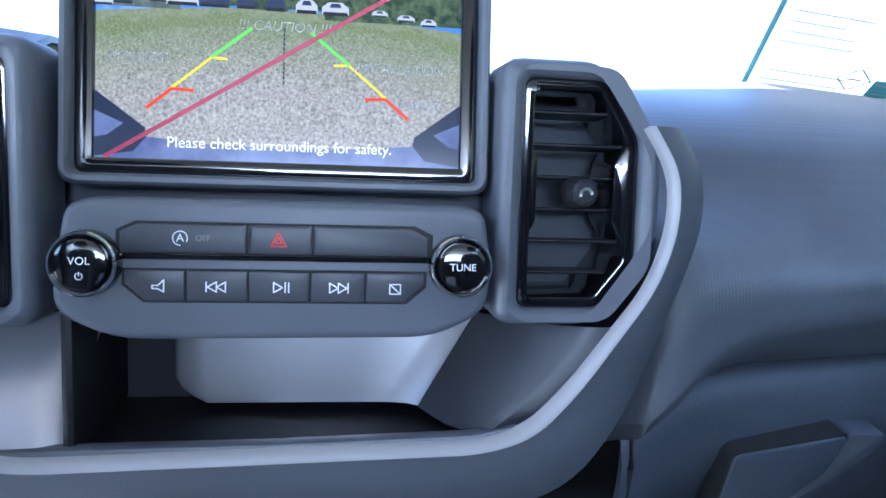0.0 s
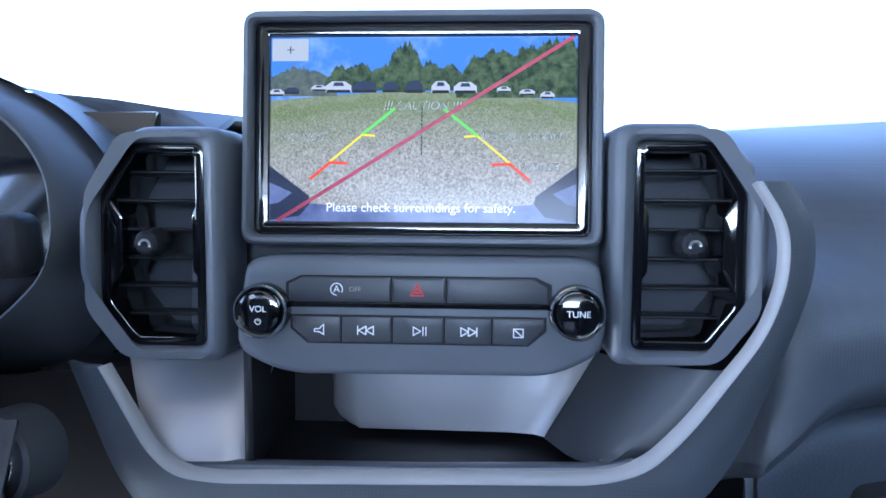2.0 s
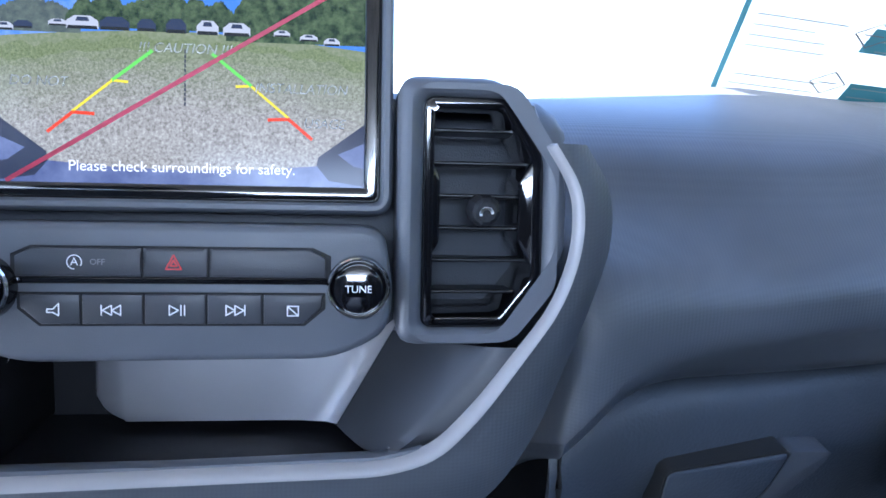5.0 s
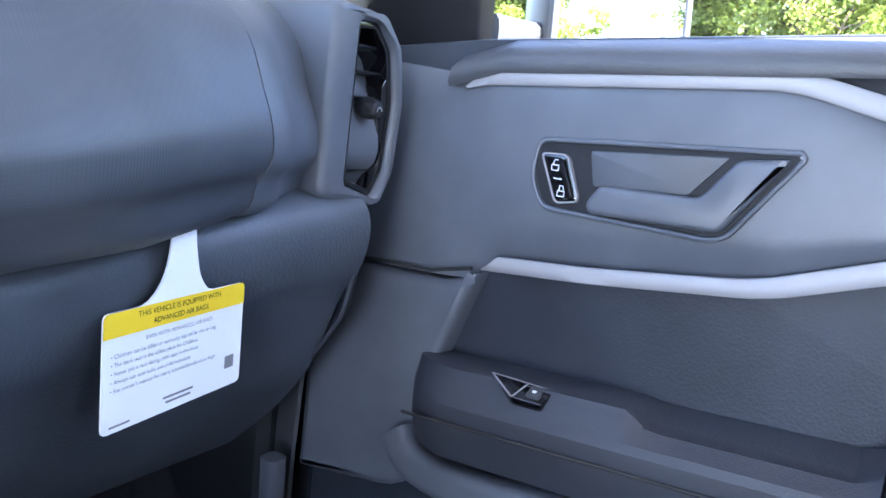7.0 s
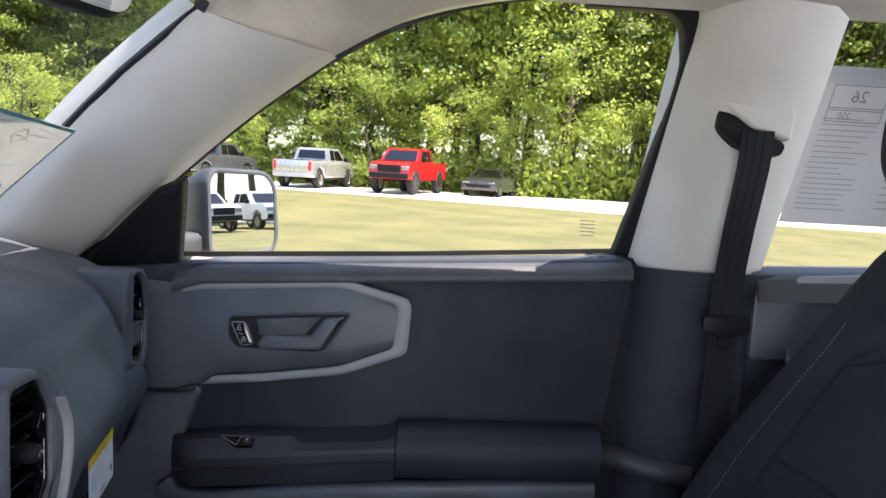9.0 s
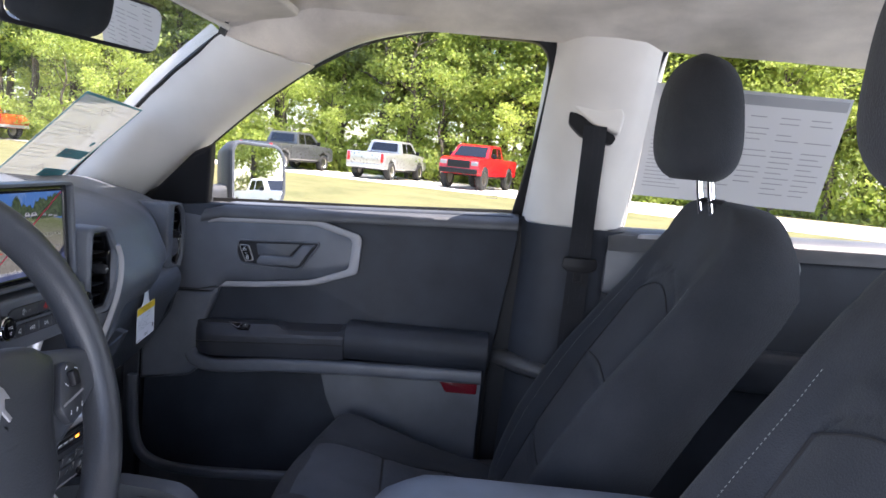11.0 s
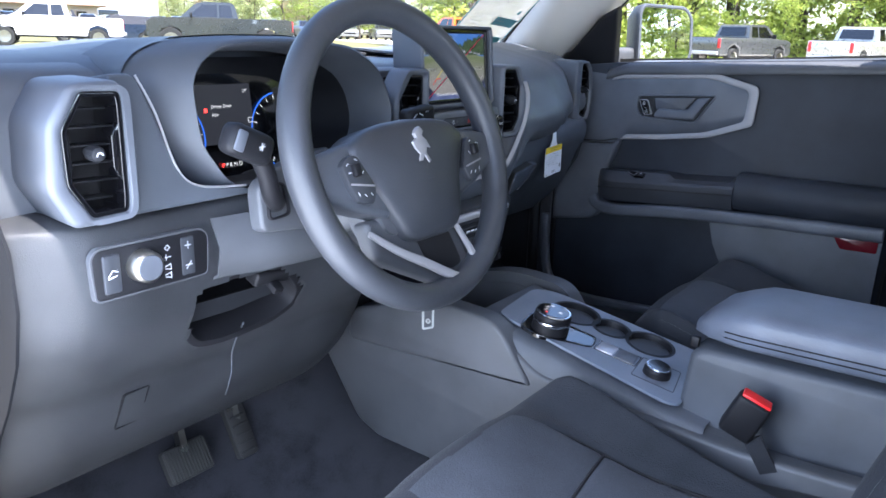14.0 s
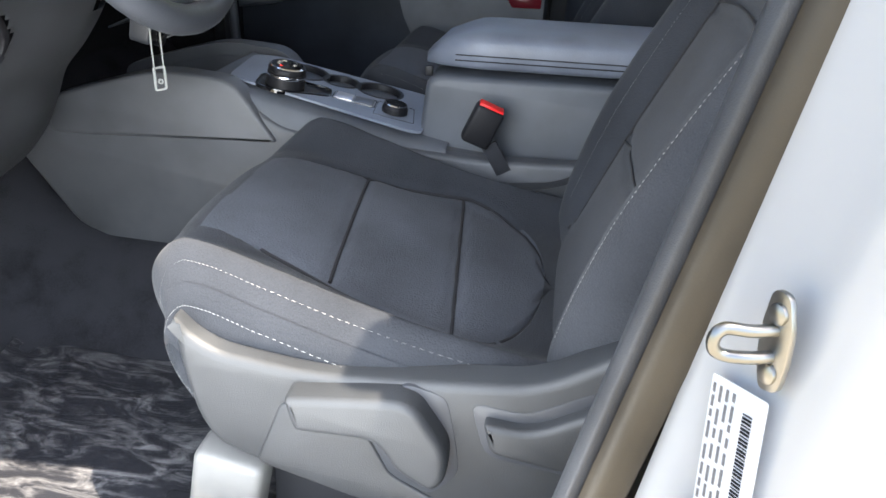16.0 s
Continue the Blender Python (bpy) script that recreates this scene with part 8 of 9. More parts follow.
# ---- door mirror ----
dmir = thing("door_mirror", "grey framed door mirror outside the passenger window", "door mirror")
nrm = Vector((-0.50, -0.866, 0.046)).normalized()
ex = Vector((0, 0, 1)).cross(nrm).normalized()
ey = nrm.cross(ex)
MM = Matrix.Translation((0.985, 0.425, 1.272)) @ Matrix((ex, ey, nrm)).transposed().to_4x4()
mo = fillet([(-0.085, -0.072), (0.075, -0.078), (0.09, -0.05), (0.085, 0.05), (0.06, 0.075), (-0.075, 0.078), (-0.088, 0.06)], [0.02, 0.03, 0.03, 0.03, 0.03, 0.02, 0.02], 5)
part("housing", loft([[(x * k, y * k, z) for x, y in mo] for k, z in ((0.45, -0.09), (0.8, -0.07), (1.0, -0.03), (1.05, 0.0), (1.02, 0.006))], True, True), "dash_hard", dmir, "dark grey mirror housing", MM, 60)
part("bezel", ring(inset(mo, -0.003), inset(mo, 0.006), 0.0, 0.010, 0.003), "trim", dmir, "", MM)
part("glass", plate(inset(mo, 0.006), 0.0, 0.0072), "mirror", dmir, "mirror glass", MM)
part("arm", sweep([(0.96, 0.47, 1.22), (0.92, 0.50, 1.215), (0.87, 0.52, 1.215)], fillet(rect(0.06, 0.05), 0.015, 3)), "dash_hard", dmir, "")

# ---- rear door, seen behind the seats ----
rdoor = tagged(new("door_2"), "closed rear passenger door with silver accent and window sheet", "car door", kind="structure")
part("lower_panel", plate(fillet(yz([(-0.44, 1.215), (-1.45, 1.26), (-1.45, 0.46), (-0.44, 0.46)]), 0.01, 2), -0.06, -0.004, 0.004), "leathery", rdoor, "", DM)
secs = [[(0.745, y, z - 0.045), (0.752, y, z - 0.018), (0.775, y, z - 0.002), (0.83, y, z + 0.003), (0.862, y, z - 0.002), (0.868, y, z - 0.05)] for y, z in [(-0.44 - 0.1 * k, 1.238 + 0.004 * k) for k in range(11)]]
part("window_sill", loft(secs, thick=0.003), "dash_hard", rdoor, "grained dark window sill", angle=60)
o_ = fillet([(-0.50, 1.235), (-0.76, 1.252), (-0.84, 1.232), (-0.862, 1.20), (-0.855, 1.13), (-0.79, 1.10), (-0.5, 1.085)], 0.02, 4)
i_ = fillet([(-0.50, 1.222), (-0.75, 1.238), (-0.825, 1.220), (-0.842, 1.195), (-0.838, 1.14), (-0.78, 1.114), (-0.5, 1.099)], 0.02, 4)
part("silver_hook", loft([[(0.765 - d, a[0] + (b[0] - a[0]) * t, a[1] + (b[1] - a[1]) * t) for a, b in zip(o_, i_)] for t, d in ((0, 0), (0.1, 0.009), (0.9, 0.009), (1, 0))], thick=0.002), "silver", rdoor, "satin silver hook-shaped trim")
part("upper_panel", plate(fillet(yz([(-0.44, 1.23), (-0.75, 1.24), (-0.83, 1.22), (-0.845, 1.195), (-0.84, 1.14), (-0.78, 1.112), (-0.44, 1.095)]), 0.01, 3), -0.01, 0.004, 0.006), "trim", rdoor, "", DM)
part("armrest_pad", sweep([(0.74, -0.5, 0.96), (0.74, -1.3, 0.97)], fillet(rect(0.07, 0.09), 0.02, 3)), "leathery", rdoor, "")
wr = fillet(yz([(-0.475, 1.245), (-0.477, 1.40), (-0.482, 1.60), (-0.52, 1.645), (-1.30, 1.63), (-1.42, 1.50), (-1.45, 1.275)]), 0.03, 3)
pane = part("window_pane", lean_glass(wr), "glass", rdoor, "clear rear side window")
pane.visible_shadow = False
fr = [(side_x(z) - 0.004, y, z) for y, z in ((-0.470, 1.24), (-0.472, 1.36), (-0.474, 1.48), (-0.478, 1.58), (-0.49, 1.63))]
part("window_frame", sweep(spline(fr, 16), fillet(rect(0.03, 0.02), 0.006, 3), (1, 0, 0)), "black", rdoor, "black window frame", angle=60)
rear_quarter = finish("wall_right", merge(rbox(0.05, 0.8, 0.8, 0.01, 1, (0.81, -1.85, 0.86)), rbox(0.05, 0.8, 0.42, 0.01, 1, (0.74, -1.85, 1.45))), "beige")
tagged(rear_quarter, "plain beige cabin wall behind the rear door", "wall", kind="structure")
left_close = finish("wall_left", merge(rbox(0.05, 1.6, 0.8, 0.01, 1, (-0.81, -1.45, 0.86))), "beige")
tagged(left_close, "plain beige cabin wall beside the rear seats", "wall", kind="structure")
rseat = thing("rear_bench", "dark cloth rear bench seat", "bench seat")
part("bench_cushion", rbox(1.3, 0.5, 0.16, 0.05, 4, (0, -1.15, 0.68)), "cloth", rseat)
part("bench_back", rbox(1.3, 0.16, 0.62, 0.06, 4, (0, -1.45, 0.98), pose(0, 0, 0, 15)), "cloth", rseat)
part("bench_foot", rbox(1.2, 0.4, 0.25, 0.02, 2, (0, -1.17, 0.50)), "dark", rseat)

# price sheet on the rear window
price = thing("window_sticker", "white printed price sheet on the rear side window", "window sticker")
def leaned(x0, y0, z0):
    sl = math.degrees(math.atan(0.45))
    return Matrix.Translation((x0, y0, z0)) @ pose(0, 0, 0, 0, -sl, 0) @ Matrix(((0, 0, -1, 0), (-1, 0, 0, 0), (0, 1, 0, 0), (0, 0, 0, 1)))


PS = leaned(side_x(1.445) - 0.004, -0.690, 1.437)
paper = bpy.data.materials.new("thin_paper")
paper.use_nodes = True
_nt = paper.node_tree
_d = _nt.nodes["Principled BSDF"]
_d.inputs["Base Color"].default_value = (0.58, 0.585, 0.595, 1)
_d.inputs["Roughness"].default_value = 0.7
_tr = _nt.nodes.new("ShaderNodeBsdfTranslucent")
_tr.inputs[0].default_value = (0.5, 0.51, 0.525, 1)
_m1 = _nt.nodes.new("ShaderNodeMixShader")
_m1.inputs[0].default_value = 0.5
_nt.links.new(_d.outputs[0], _m1.inputs[1])
_nt.links.new(_tr.outputs[0], _m1.inputs[2])
_nt.links.new(_m1.outputs[0], _nt.nodes["Material Output"].inputs[0])
part("paper", plate(rect(0.40, 0.26), 0, 0.0005), paper, price, "", PS)
pg = plastic("pale_grey_print", (0.30, 0.305, 0.32), 0.7, 10, 0, 0.05)
rows = []
random.seed(21)
for c in range(4):
    for k in range(15):
        if random.random() < 0.85:
            x0 = -0.055 + c * 0.062
            rows.append((x0, x0 + random.uniform(0.03, 0.055), 0.078 - k * 0.0125, 0.0024))
rows += [(-0.185, -0.185 + random.uniform(0.05, 0.09), 0.05 - k * 0.009, 0.0018) for k in range(18)]
part("print", bars(rows, 0.001), pg, price, "faint lines of print", PS)
part("header", plate(rect(0.27, 0.022, 0.06, 0.112), 0.0004, 0.001), pg, price, "", PS)
for k, (w, h, x, y) in enumerate(((0.085, 0.035, -0.14, 0.085), (0.085, 0.018, -0.14, 0.055))):
    part("box_outline", strokes([[(x - w / 2, y - h / 2), (x + w / 2, y - h / 2), (x + w / 2, y + h / 2), (x - w / 2, y + h / 2), (x - w / 2, y - h / 2)]], 0.0014, 0.001), "grey_print", price, "", PS)
letters("26", 0.026, "grey_print", price, PS @ Matrix.Translation((-0.14, 0.085, 0.0012)) @ Matrix.Diagonal((-1, 1, 1, 1)))
letters("250", 0.014, "grey_print", price, PS @ Matrix.Translation((-0.155, 0.055, 0.0012)) @ Matrix.Diagonal((-1, 1, 1, 1)))

# ---- outdoors ----
bm = bmesh.new()
bmesh.ops.create_grid(bm, x_segments=60, y_segments=60, size=600)
ground = finish("ground", bm, "grass")
tagged(ground, "mown yellow-green grass field", "grass field", kind="structure")
pts_a = spline([(60, 60, 0), (44, 30, 0), (36.5, 10, 0), (31, -4, 0), (26, -16, 0), (16, -60, 0)], 40)
secs = [[(p.x - w * 0.95 + 0.4 * noise.noise((p.y * 0.3, w, 0)), p.y + w * 0.32, 0.012 + 0.006 * (1 - abs(w) / 5.0)) for w in (-6.5, -5, -2, 2, 5, 7)] for p in pts_a]
secs = [[(x + 5.0, y, z) for x, y, z in s] for s in secs]
road = finish("road", loft(secs), "gravel")
tagged(road, "pale sandy track across the field", "sandy track", kind="structure")


# gravel patch added out of view to bounce sunlight into the doorway
lot = []
for k in range(41):
    a = 2 * math.pi * k / 40
    r = 1.0 + 0.08 * noise.noise((math.cos(a) * 2, math.sin(a) * 2, 3.0))
    lot.append((-4.6 + 6.0 * r * math.cos(a), -0.6 + 8.0 * r * math.sin(a), 0.006))
lot_bm = bmesh.new()
lot_bm.faces.new([lot_bm.verts.new(p) for p in lot[:-1]])
gravel_lot = finish("gravel_lot", lot_bm, "dust")
tagged(gravel_lot, "unseen pale gravel beside the car, added to bounce light inside", "gravel", kind="structure")


# trees: tapered trunk, limbs, clumps of leaf quads
def tree_kind(seed, height, leafmat, spread, n_leaf, low, big=1.0):
    random.seed(seed)
    t = thing("tree", "broadleaf tree with fresh green leaves", "tree", "trees round the field")
    b = bmesh.new()
    trunk_pts = [(0, 0, 0)]
    for k in range(1, 7):
        trunk_pts.append((random.uniform(-0.25, 0.25) * k / 3, random.uniform(-0.25, 0.25) * k / 3, height * 0.85 * k / 6))
    tp = spline(trunk_pts, 14)
    bms = [sweep(tp, disc(height * 0.016, 8), (0, 1, 0.1), scale=[1.25 - 1.05 * k / 13 for k in range(14)])]
    ends = []
    for k in range(11):
        h = random.uniform(low * 0.9, 0.9)
        i = int(h / 0.85 * 13) if h < 0.85 else 13
        p = tp[min(i, 13)]
        a = random.uniform(0, 2 * math.pi)
        L = spread * random.uniform(0.5, 1.0) * (1.15 - h * 0.5)
        e = p + Vector((math.cos(a) * L, math.sin(a) * L, L * random.uniform(0.25, 0.8)))
        m = p.lerp(e, 0.5) + Vector((0, 0, L * 0.06))
        bms.append(sweep([p, m, e], disc(height * 0.006, 6), (0.3, 0.2, 1), scale=[1.0, 0.6, 0.25]))
        ends.append((m, e))
    part("trunk", merge(*bms), "bark", t, "grey-brown trunk and limbs")
    centres = [tp[-1]]
    for m, e in ends:
        centres += [e, m.lerp(e, random.uniform(0.2, 0.7)), e + Vector((random.gauss(0, 0.5), random.gauss(0, 0.5), random.gauss(0.2, 0.5)))]
    for k in range(34):
        a, h = random.uniform(0, 6.28), random.uniform(low, 0.97)
        r = spread * random.uniform(0.25, 0.95) * (1.15 - abs(h - 0.6))
        centres.append(Vector((math.cos(a) * r, math.sin(a) * r, h * height)))
    V, F = [], []
    rng = np.random.default_rng(seed)
    per = n_leaf // len(centres)
    for c in centres:
        rad = spread * rng.uniform(0.13, 0.30)
        droop = rng.uniform(0.5, 1.1)
        for q in range(per):
            d = rng.normal(size=3)
            pos = np.array(c) + d * rad * np.array((0.62, 0.62, 0.42 * droop))
            s = rng.uniform(0.07, 0.17) * height / 14 * big
            n = np.array((0.0, 0.0, 0.5)) + d * 0.4 + rng.normal(size=3) * 0.7
            n /= np.linalg.norm(n)
            u = np.cross(n, rng.normal(size=3))
            u /= np.linalg.norm(u) + 1e-9
            w = np.cross(n, u)
            k0 = len(V)
            V += [tuple(pos + u * s), tuple(pos + w * s * 0.55), tuple(pos - u * s), tuple(pos - w * s * 0.55)]
            F.append((k0, k0 + 1, k0 + 2, k0 + 3))
    me = bpy.data.meshes.new("crown")
    me.from_pydata(V, [], F)
    me.materials.append(M[leafmat])
    cr = new("crown", me)
    cr.parent = t
    cr["label"] = "loose crown of small leaves"
    return t


KINDS = [tree_kind(1, 15, "leaf", 4.2, 10000, 0.22), tree_kind(2, 18, "leaf_dark", 4.0, 9000, 0.32), tree_kind(3, 12, "leaf", 3.6, 9000, 0.10), tree_kind(4, 16, "leaf", 3.4, 9000, 0.34), tree_kind(5, 9, "leaf_dry", 3.2, 2400, 0.15, 2.0), tree_kind(6, 6, "leaf", 2.6, 6000, 0.02, 1.5), tree_kind(7, 11, "leaf_haze", 3.6, 2800, 0.08, 1.8), tree_kind(8, 7, "leaf_haze", 3.0, 2200, 0.03, 2.2)]
spots = []
random.seed(77)
def plant(x0, y0, x1, y1, n, depth, kinds, smin=0.8, smax=1.2):
    for k in range(n):
        t = (k + random.uniform(-0.4, 0.4)) / max(1, n - 1)
        nx, ny = (y1 - y0), -(x1 - x0)
        L = math.hypot(nx, ny)
        d = random.uniform(0, depth)
        spots.append((x0 + (x1 - x0) * t + nx / L * d, y0 + (y1 - y0) * t + ny / L * d, random.choice(kinds), random.uniform(smin, smax)))


plant(50, 32, 45, -45, 26, 5, [0, 1, 3, 0])
plant(56, 34, 50, -50, 26, 8, [1, 3, 0], 1.0, 1.4)
plant(44, 26, 41, -40, 20, 2.5, [2, 5, 5], 0.7, 1.1)
plant(70, 40, 62, -60, 17, 8, [1, 0, 2], 1.1, 1.5)
plant(78, 50, 72, -70, 16, 8, [2, 5, 2], 1.6, 2.0)
plant(60, 38, 54, -56, 18, 4, [2, 5], 1.2, 1.6)
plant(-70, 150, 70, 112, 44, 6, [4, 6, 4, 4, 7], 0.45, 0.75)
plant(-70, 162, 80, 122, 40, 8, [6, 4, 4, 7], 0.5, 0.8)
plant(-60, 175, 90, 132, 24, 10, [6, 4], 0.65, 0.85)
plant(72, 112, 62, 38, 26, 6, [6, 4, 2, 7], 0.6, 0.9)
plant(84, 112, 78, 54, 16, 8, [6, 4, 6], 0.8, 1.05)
plant(84, 52, 76, 30, 8, 8, [0, 1, 2], 0.9, 1.2)
plant(45, -50, -10, -62, 22, 6, [0, 1, 3, 6], 0.7, 1.0)
plant(-30, -70, 60, -70, 14, 10, [0, 1, 3], 1.0, 1.3)
used = set()
for x, y, k, s in spots:
    m = Matrix.Translation((x, y, 0)) @ pose(0, 0, 0, 0, 0, random.uniform(0, 360))
    if k not in used:
        used.add(k)
        KINDS[k].matrix_basis = m
        KINDS[k].scale = (s, s, s)
        continue
    c = copy_thing(KINDS[k], m)
    c.scale = (s, s, s)
# undergrowth along the wood's edge
V, F = [], []
rng = np.random.default_rng(5)
for k in range(26000):
    t = rng.uniform()
    y = 34 - 80 * t
    x = 43.5 - 5 * t + rng.exponential(2.2) - 0.5 + 1.2 * math.sin(y * 0.35)
    z = abs(rng.normal()) * 1.3
    p = np.array((x, y, z))
    s = rng.uniform(0.12, 0.3)
    u, w = rng.normal(size=3), rng.normal(size=3)
    u, w = u / np.linalg.norm(u) * s, w / np.linalg.norm(w) * s * 0.6
    k0 = len(V)
    V += [tuple(p + u), tuple(p + w), tuple(p - u), tuple(p - w)]
    F.append((k0, k0 + 1, k0 + 2, k0 + 3))
me = bpy.data.meshes.new("undergrowth")
me.from_pydata(V, [], F)
me.materials.append(M["leaf"])
tagged(new("undergrowth", me), "leafy undergrowth at the edge of the wood", "undergrowth", kind="stuff")


# parked vehicles
def car_paint(name, col, metal=0.3):
    return plastic(name, col, 0.28, 10, 0, 0.05, 0.5, metal, 0.8)


def wheel_part(parent, x, y, r, w):
    ty = part("wheel", lathe([(r * 0.62, -w / 2), (r * 0.95, -w / 2), (r, -w * 0.3), (r, w * 0.3), (r * 0.95, w / 2), (r * 0.62, w / 2), (r * 0.62, -w / 2)], 24), "rubber", parent, "black tyre", Matrix.Translation((x, y, r)) @ pose(0, 0, 0, 0, 90, 0))
    part("rim", lathe([(0, w * 0.4), (r * 0.2, w * 0.42), (r * 0.55, w * 0.3), (r * 0.63, w * 0.45), (r * 0.63, -w * 0.45), (r * 0.3, -w * 0.42), (0, -w * 0.4)], 20), "steel", ty, "alloy rim", Matrix.Translation((x, y, r)) @ pose(0, 0, 0, 0, 90, 0))


def pickup(label, paint, lift=0.0, bed_rails=False, tail=True):
    """A crew-cab pickup, nose to +y, standing at its middle."""
    t = thing("pickup_truck", label, "pickup truck", "parked vehicles")
    M4 = Matrix(((0, 0, 1, 0), (1, 0, 0, 0), (0, 1, 0, lift), (0, 0, 0, 1)))
    lower = [(-2.9, 0.55), (-2.9, 1.30), (-0.6, 1.32), (1.5, 1.32), (2.6, 1.28), (2.88, 1.15), (2.95, 0.62), (2.75, 0.5), (2.42, 0.5), (2.35, 0.85), (1.98, 1.0), (1.6, 0.85), (1.5, 0.5), (-1.35, 0.5), (-1.45, 0.85), (-1.82, 1.0), (-2.2, 0.85), (-2.28, 0.5), (-2.8, 0.5)]
    part("body", merge(plate(fillet(lower, 0.06, 3), 0, 0.98, 0.08, 3), plate(fillet(lower, 0.06, 3), 0, -0.98, -0.0)), paint, t, "painted lower body", M4, 50)
    cab = [(-0.72, 1.30), (-0.55, 1.88), (-0.35, 1.95), (0.7, 1.95), (0.95, 1.88), (1.6, 1.30)]
    part("cab", loft([[((0.95 - max(0, z - 1.3) * 0.25) * sx, y, z + lift) for y, z in fillet(cab, 0.08, 3)] for sx in (-1, -0.9, 0.9, 1)], cap=True), paint, t, "painted cab", None, 50)
    glassm = "gloss"
    for sx in (-1, 1):
        for y0, y1, y2, y3 in ((-0.5, -0.4, 0.05, 0.05), (0.13, 0.13, 0.72, 1.25)):
            part("side_window", loft([[(sx * (0.957 - 0.05 * 0.25), y0, 1.36 + lift), (sx * (0.957 - 0.05 * 0.25), y3, 1.36 + lift)], [(sx * (0.957 - 0.53 * 0.25), y1, 1.84 + lift), (sx * (0.957 - 0.53 * 0.25), y2, 1.84 + lift)]], thick=0.01), glassm, t, "dark side window")
    part("windscreen", loft([[(-0.80, 1.555, 1.36 + lift), (0.80, 1.555, 1.36 + lift)], [(-0.70, 1.02, 1.84 + lift), (0.70, 1.02, 1.84 + lift)]], thick=0.01), glassm, t, "dark windscreen")
    part("rear_window", loft([[(-0.72, -0.73, 1.42 + lift), (0.72, -0.73, 1.42 + lift)], [(-0.66, -0.60, 1.82 + lift), (0.66, -0.60, 1.82 + lift)]], thick=0.01), glassm, t, "dark rear window")
    part("bed_floor", rbox(1.6, 2.0, 0.04, 0.01, 1, (0, -1.78, 1.305 + lift)), "black", t, "dark load bed")
    part("tailgate", rbox(1.62, 0.05, 0.5, 0.02, 2, (0, -2.905, 1.02 + lift)), paint, t, "tailgate")
    part("bumper", rbox(1.8, 0.16, 0.16, 0.03, 2, (0, -2.95, 0.62 + lift)), "silver_soft", t, "rear bumper")
    part("bumper", rbox(1.85, 0.16, 0.24, 0.04, 2, (0, 2.93, 0.66 + lift)), "black", t, "front bumper")
    part("grille", rbox(1.1, 0.06, 0.34, 0.03, 2, (0, 2.93, 0.98 + lift)), "black", t, "black grille")
    for sx in (-1, 1):
        part("tail_light", rbox(0.14, 0.06, 0.42, 0.02, 2, (sx * 0.88, -2.90, 1.05 + lift)), "red", t, "red tail light")
        part("headlight", rbox(0.34, 0.08, 0.2, 0.03, 2, (sx * 0.76, 2.88, 1.02 + lift)), "silver", t, "clear headlight")
        part("mirror", rbox(0.2, 0.08, 0.2, 0.03, 2, (sx * 1.08, 1.15, 1.42 + lift)), "black", t, "")
        for y in (1.98, -1.82):
            wheel_part(t, sx * 0.86, y, 0.42 + lift * 0.8, 0.28)
    part("sill", rbox(1.8, 3.0, 0.14, 0.03, 2, (0, 0.1, 0.48 + lift)), "black", t, "")
    return t


def coupe(label, paint, kind="coupe", h=1.38, L=4.7):
    t = thing("car", label, "car", "parked vehicles")
    k = h / 1.38
    q = L / 4.7
    low = [(a * q, b * k) for a, b in ((-2.3, 0.5), (-2.33, 0.92), (-1.6, 0.98), (1.0, 0.95), (2.1, 0.80), (2.33, 0.62), (2.3, 0.3), (1.85, 0.25), (1.75, 0.55), (1.45, 0.68), (1.15, 0.55), (1.05, 0.25), (-1.05, 0.25), (-1.15, 0.55), (-1.45, 0.68), (-1.75, 0.55), (-1.85, 0.25), (-2.25, 0.3))]
    M4 = Matrix(((0, 0, 1, 0), (1, 0, 0, 0), (0, 1, 0, 0), (0, 0, 0, 1)))
    part("body", merge(plate(fillet(low, 0.05, 3), 0, 0.92, 0.1, 3), plate(fillet(low, 0.05, 3), 0, -0.92, -0.0)), paint, t, "painted body", M4, 50)
    if kind == "coupe":
        cab = [(-1.85, 0.95), (-0.95, 1.34), (-0.2, 1.38), (0.25, 1.33), (1.05, 0.93)]
    else:
        cab = [(-2.2, 0.95), (-2.0, 1.34), (0.2, 1.38), (0.5, 1.33), (1.15, 0.93)]
    cab = fillet([(a * q, b * k) for a, b in cab], 0.08, 3)
    part("cabin", loft([[((0.86 - max(0, z / k - 0.95) * 0.5) * sx, y, z) for y, z in cab] for sx in (-1, -0.9, 0.9, 1)], cap=True), "gloss", t, "dark glass cabin", None, 50)
    part("roof", loft([[(sx * 0.62, y * q, z * k) for y, z in ((cab[0][0] / q * 0.42, 1.345), (-0.2, 1.39), (0.2, 1.355))] for sx in (-1, 0, 1)], thick=0.02), paint, t, "painted roof")
    for sx in (-1, 1):
        part("headlight", rbox(0.34, 0.1, 0.1, 0.03, 2, (sx * 0.66, 2.24 * q, 0.66 * k)), "silver", t, "")
        part("tail_light", rbox(0.4, 0.06, 0.14, 0.02, 2, (sx * 0.62, -2.30 * q, 0.78 * k)), "red", t, "")
        part("pillar", sweep([(sx * 0.84, 1.08 * q, 0.95 * k), (sx * 0.67, 0.25 * q, 1.35 * k)], rect(0.06, 0.05)), paint, t, "")
        for y in (1.45, -1.45):
            wheel_part(t, sx * 0.82, y * q, 0.33, 0.22)
    part("grille", rbox(1.2, 0.05, 0.16, 0.03, 2, (0, 2.31 * q, 0.52 * k)), "black", t, "")
    return t


def park(t, x, y, yaw):
    t.matrix_basis = Matrix.Translation((x, y, 0.015)) @ pose(0, 0, 0, 0, 0, yaw)
    return t


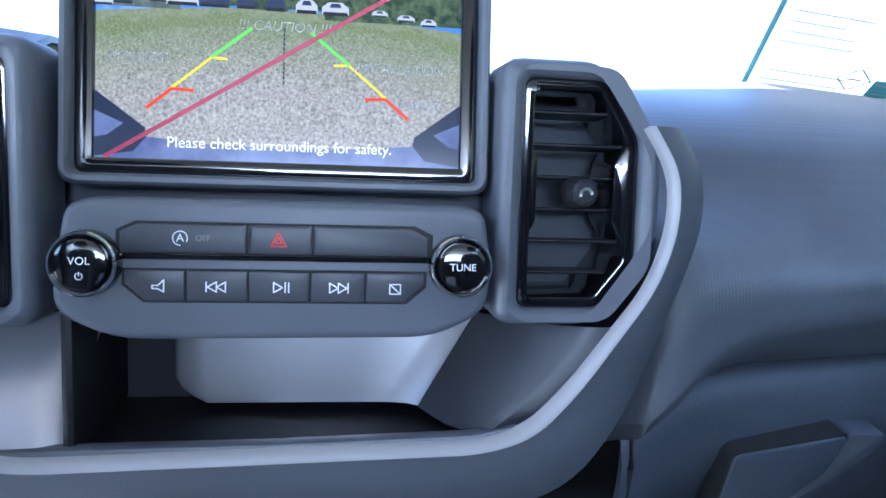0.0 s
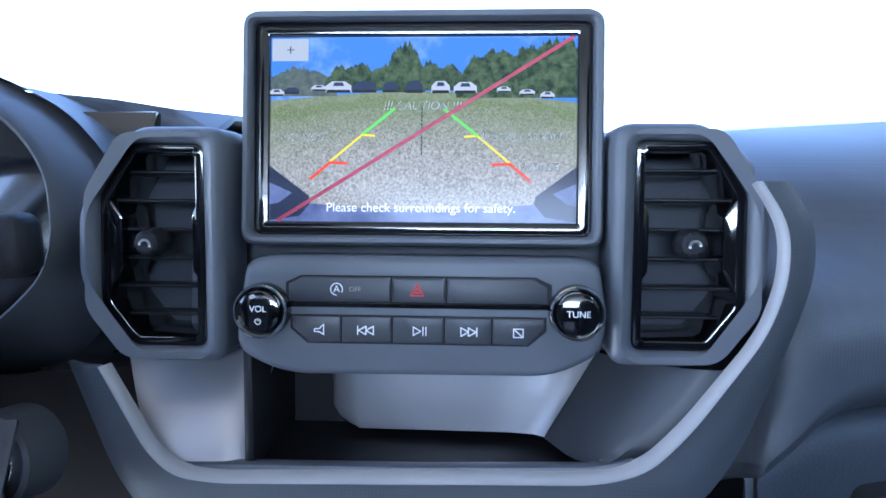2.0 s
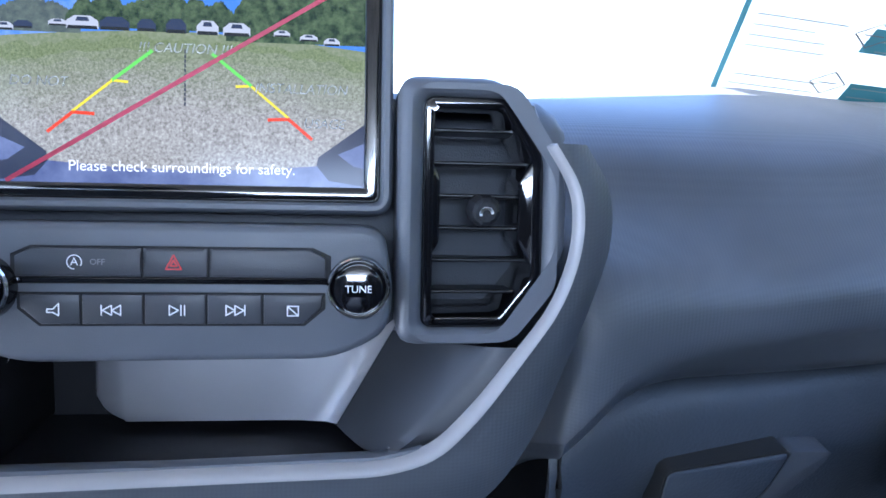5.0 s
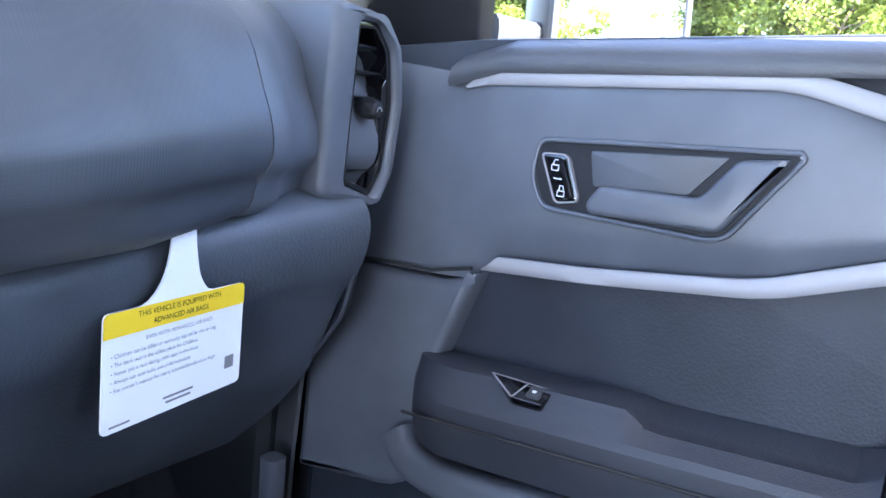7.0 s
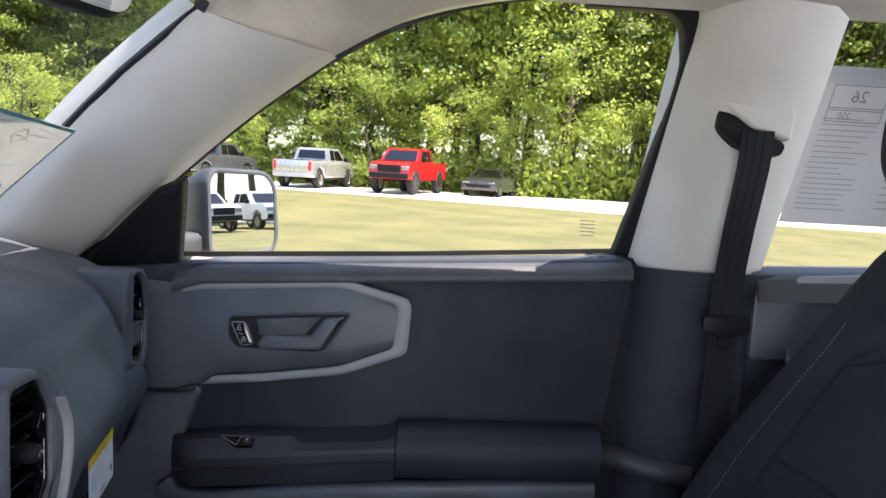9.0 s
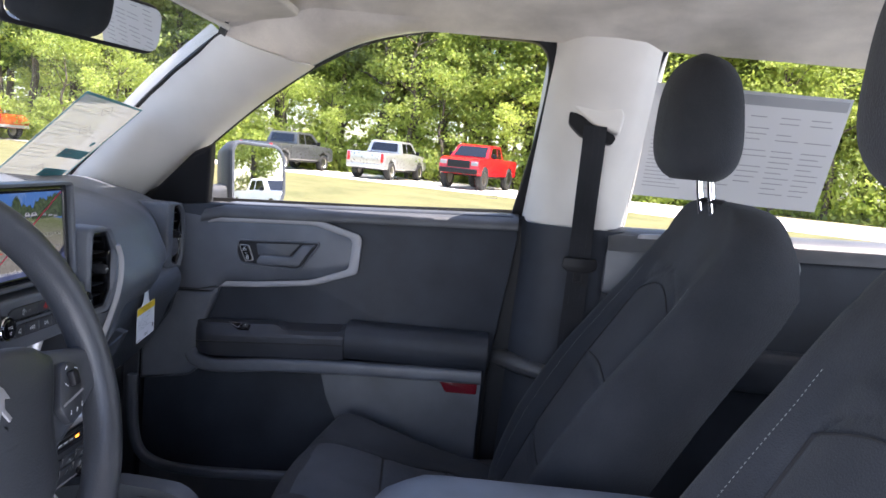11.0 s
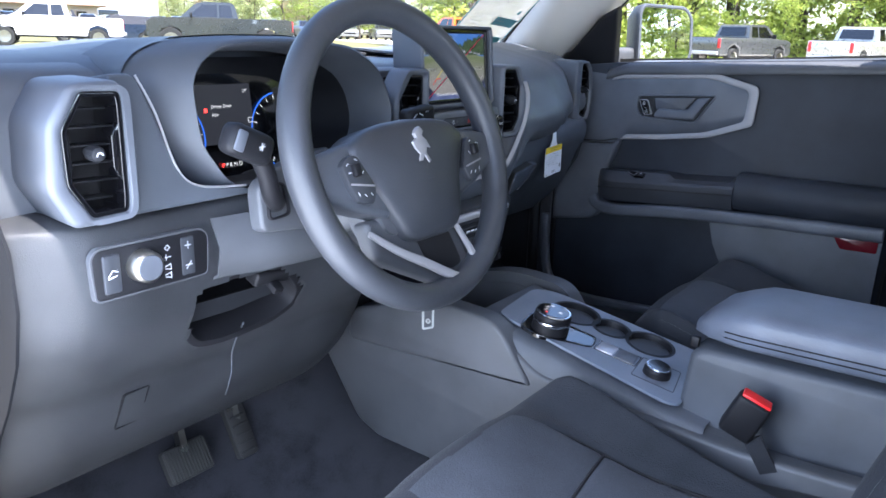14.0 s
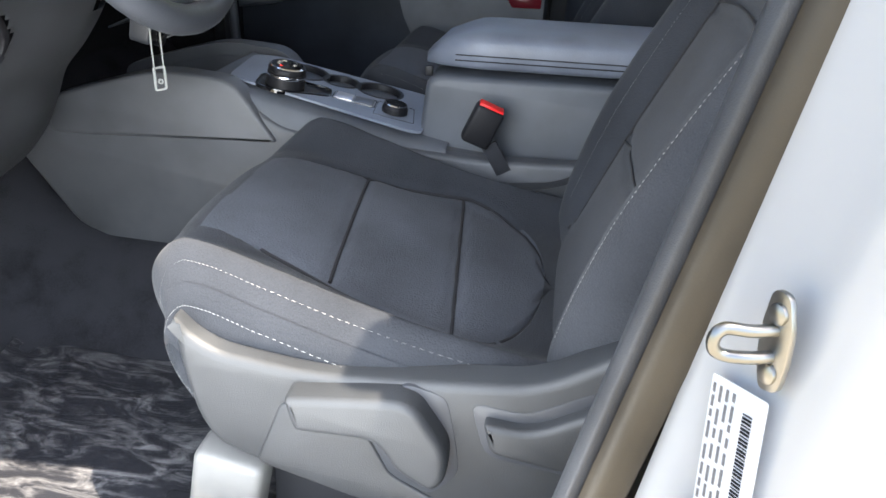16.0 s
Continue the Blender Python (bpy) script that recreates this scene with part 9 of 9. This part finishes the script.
park(pickup("lifted bright red pickup truck parked on the sandy track", car_paint("red_paint", (0.55, 0.01, 0.015), 0.1), 0.18), 36.0, 0.6, 72)
park(pickup("silver pickup truck with a red side graphic seen from behind", car_paint("silver_paint", (0.5, 0.5, 0.5), 0.6)), 37.5, 5.3, -105)
park(pickup("grey pickup truck parked by the wood", car_paint("grey_paint", (0.11, 0.115, 0.12), 0.5)), 38.0, 10.7, -108)
park(coupe("dark grey sports coupe parked on the sandy track", car_paint("dark_grey_paint", (0.06, 0.062, 0.066), 0.5)), 38.4, -3.6, 69)
park(pickup("large dark green-grey pickup truck in the field", car_paint("dark_truck_paint", (0.025, 0.03, 0.032), 0.3), 0.12), 19.8, 27.0, 52)
park(pickup("white work pickup truck with a plain rear", car_paint("white_paint", (0.75, 0.76, 0.76), 0.0)), 9.5, -36, -14)
park(pickup("white pickup truck parked behind the car", car_paint("white_paint_two", (0.72, 0.73, 0.74), 0.0)), 13.0, -37.5, -12)
park(pickup("orange off-road pickup at the field's edge", car_paint("orange_paint", (0.6, 0.13, 0.02), 0.1), 0.15), 42.0, 30.5, -20)
park(pickup("white work truck near the white building", car_paint("white_paint_three", (0.74, 0.75, 0.76), 0.0)), 17.0, 35.5, 60)
park(coupe("dark blue hatchback in the field", car_paint("blue_paint", (0.02, 0.035, 0.07), 0.3), "hatch", 1.5, 4.4), 21.0, 37.5, 70)
park(coupe("dark saloon car in the field", car_paint("black_paint", (0.02, 0.02, 0.024), 0.3), "hatch", 1.5, 4.4), 24.0, 38.5, 75)
park(coupe("white sport utility car in the row", car_paint("white_paint_four", (0.75, 0.76, 0.77), 0.0), "hatch", 1.75, 4.8), 19.0, 42.0, 66)
palette = [("white", (0.74, 0.75, 0.76)), ("silver", (0.45, 0.45, 0.46)), ("dark red", (0.16, 0.02, 0.025)), ("black", (0.02, 0.02, 0.022)), ("blue", (0.03, 0.06, 0.16)), ("grey", (0.16, 0.165, 0.17))]
random.seed(31)
protos = [coupe(f"{nm} sport utility car in the distant row", car_paint(nm.replace(" ", "_") + "_row_paint", c), "hatch", 1.75, 4.7) for nm, c in palette]
row = [(40 + 3.6 * k + random.uniform(-0.4, 0.4), 66 - 1.9 * k) for k in range(9)] + [(34 + 3.4 * k, 78 - 1.0 * k) for k in range(12)]
for i, (x, y) in enumerate(row):
    if i < len(protos):
        park(protos[i], x, y, 150)
    else:
        copy_thing(protos[random.randrange(len(protos))], Matrix.Translation((x, y, 0.015)) @ pose(0, 0, 0, 0, 0, 150 + random.uniform(-8, 8)))
van = thing("box_truck", "white box truck in the distant row", "box truck", "parked vehicles")
part("box", rbox(2.3, 5.0, 2.4, 0.05, 2, (0, -1.0, 2.0)), "paint_white", van, "white cargo box")
part("cab", rbox(2.1, 1.8, 1.7, 0.2, 3, (0, 2.3, 1.35)), "paint_white", van, "white cab")
part("windscreen", rbox(1.8, 0.1, 0.7, 0.03, 2, (0, 3.18, 1.7)), "gloss", van, "")
for sx in (-1, 1):
    for y in (2.2, -2.2):
        wheel_part(van, sx * 0.95, y, 0.42, 0.28)
park(van, 38.0, 64.0, 120)

# white dealer building beyond the field
hall = thing("white_building", "plain white flat-roofed commercial building", "building")
part("wall", rbox(34, 16, 6.0, 0.05, 1, (0, 0, 3.0)), plastic("white_cladding", (0.75, 0.76, 0.78), 0.6, 8, 0.1, 0.05), hall, "white clad walls", Matrix.Identity(4))
part("roof_edge", rbox(34.4, 16.4, 0.35, 0.05, 1, (0, 0, 6.1)), "paint_white", hall, "white parapet")
for k in range(5):
    part("window", rbox(2.6, 0.1, 1.8, 0.03, 1, (-13 + k * 6.4, -8.05, 1.8)), "gloss", hall, "dark window")
part("door", rbox(3.0, 0.12, 3.2, 0.03, 1, (14.5, -8.06, 1.6)), "silver_soft", hall, "grey roller door")
hall.matrix_basis = Matrix.Translation((20, 92, 0)) @ pose(0, 0, 0, 0, 0, -20)
barn = thing("brown_roof_house", "low house with a brown roof far behind the field", "house")
part("wall", rbox(14, 8, 3, 0.03, 1, (0, 0, 1.5)), plastic("tan_wall", (0.4, 0.33, 0.26), 0.8, 8, 0.1), barn, "tan walls")
part("roof", loft([[(-7.5, -4.6, 2.9), (7.5, -4.6, 2.9)], [(-6.5, 0, 4.6), (6.5, 0, 4.6)], [(-7.5, 4.6, 2.9), (7.5, 4.6, 2.9)]], thick=0.1), plastic("brown_roof", (0.2, 0.13, 0.09), 0.8, 8, 0.1), barn, "brown pitched roof")
for k in range(3):
    part("window", rbox(1.2, 0.1, 1.1, 0.02, 1, (-4 + 4 * k, -4.05, 1.6)), "gloss", barn, "dark window")
barn.matrix_basis = Matrix.Translation((48, 100, 0)) @ pose(0, 0, 0, 0, 0, -20)
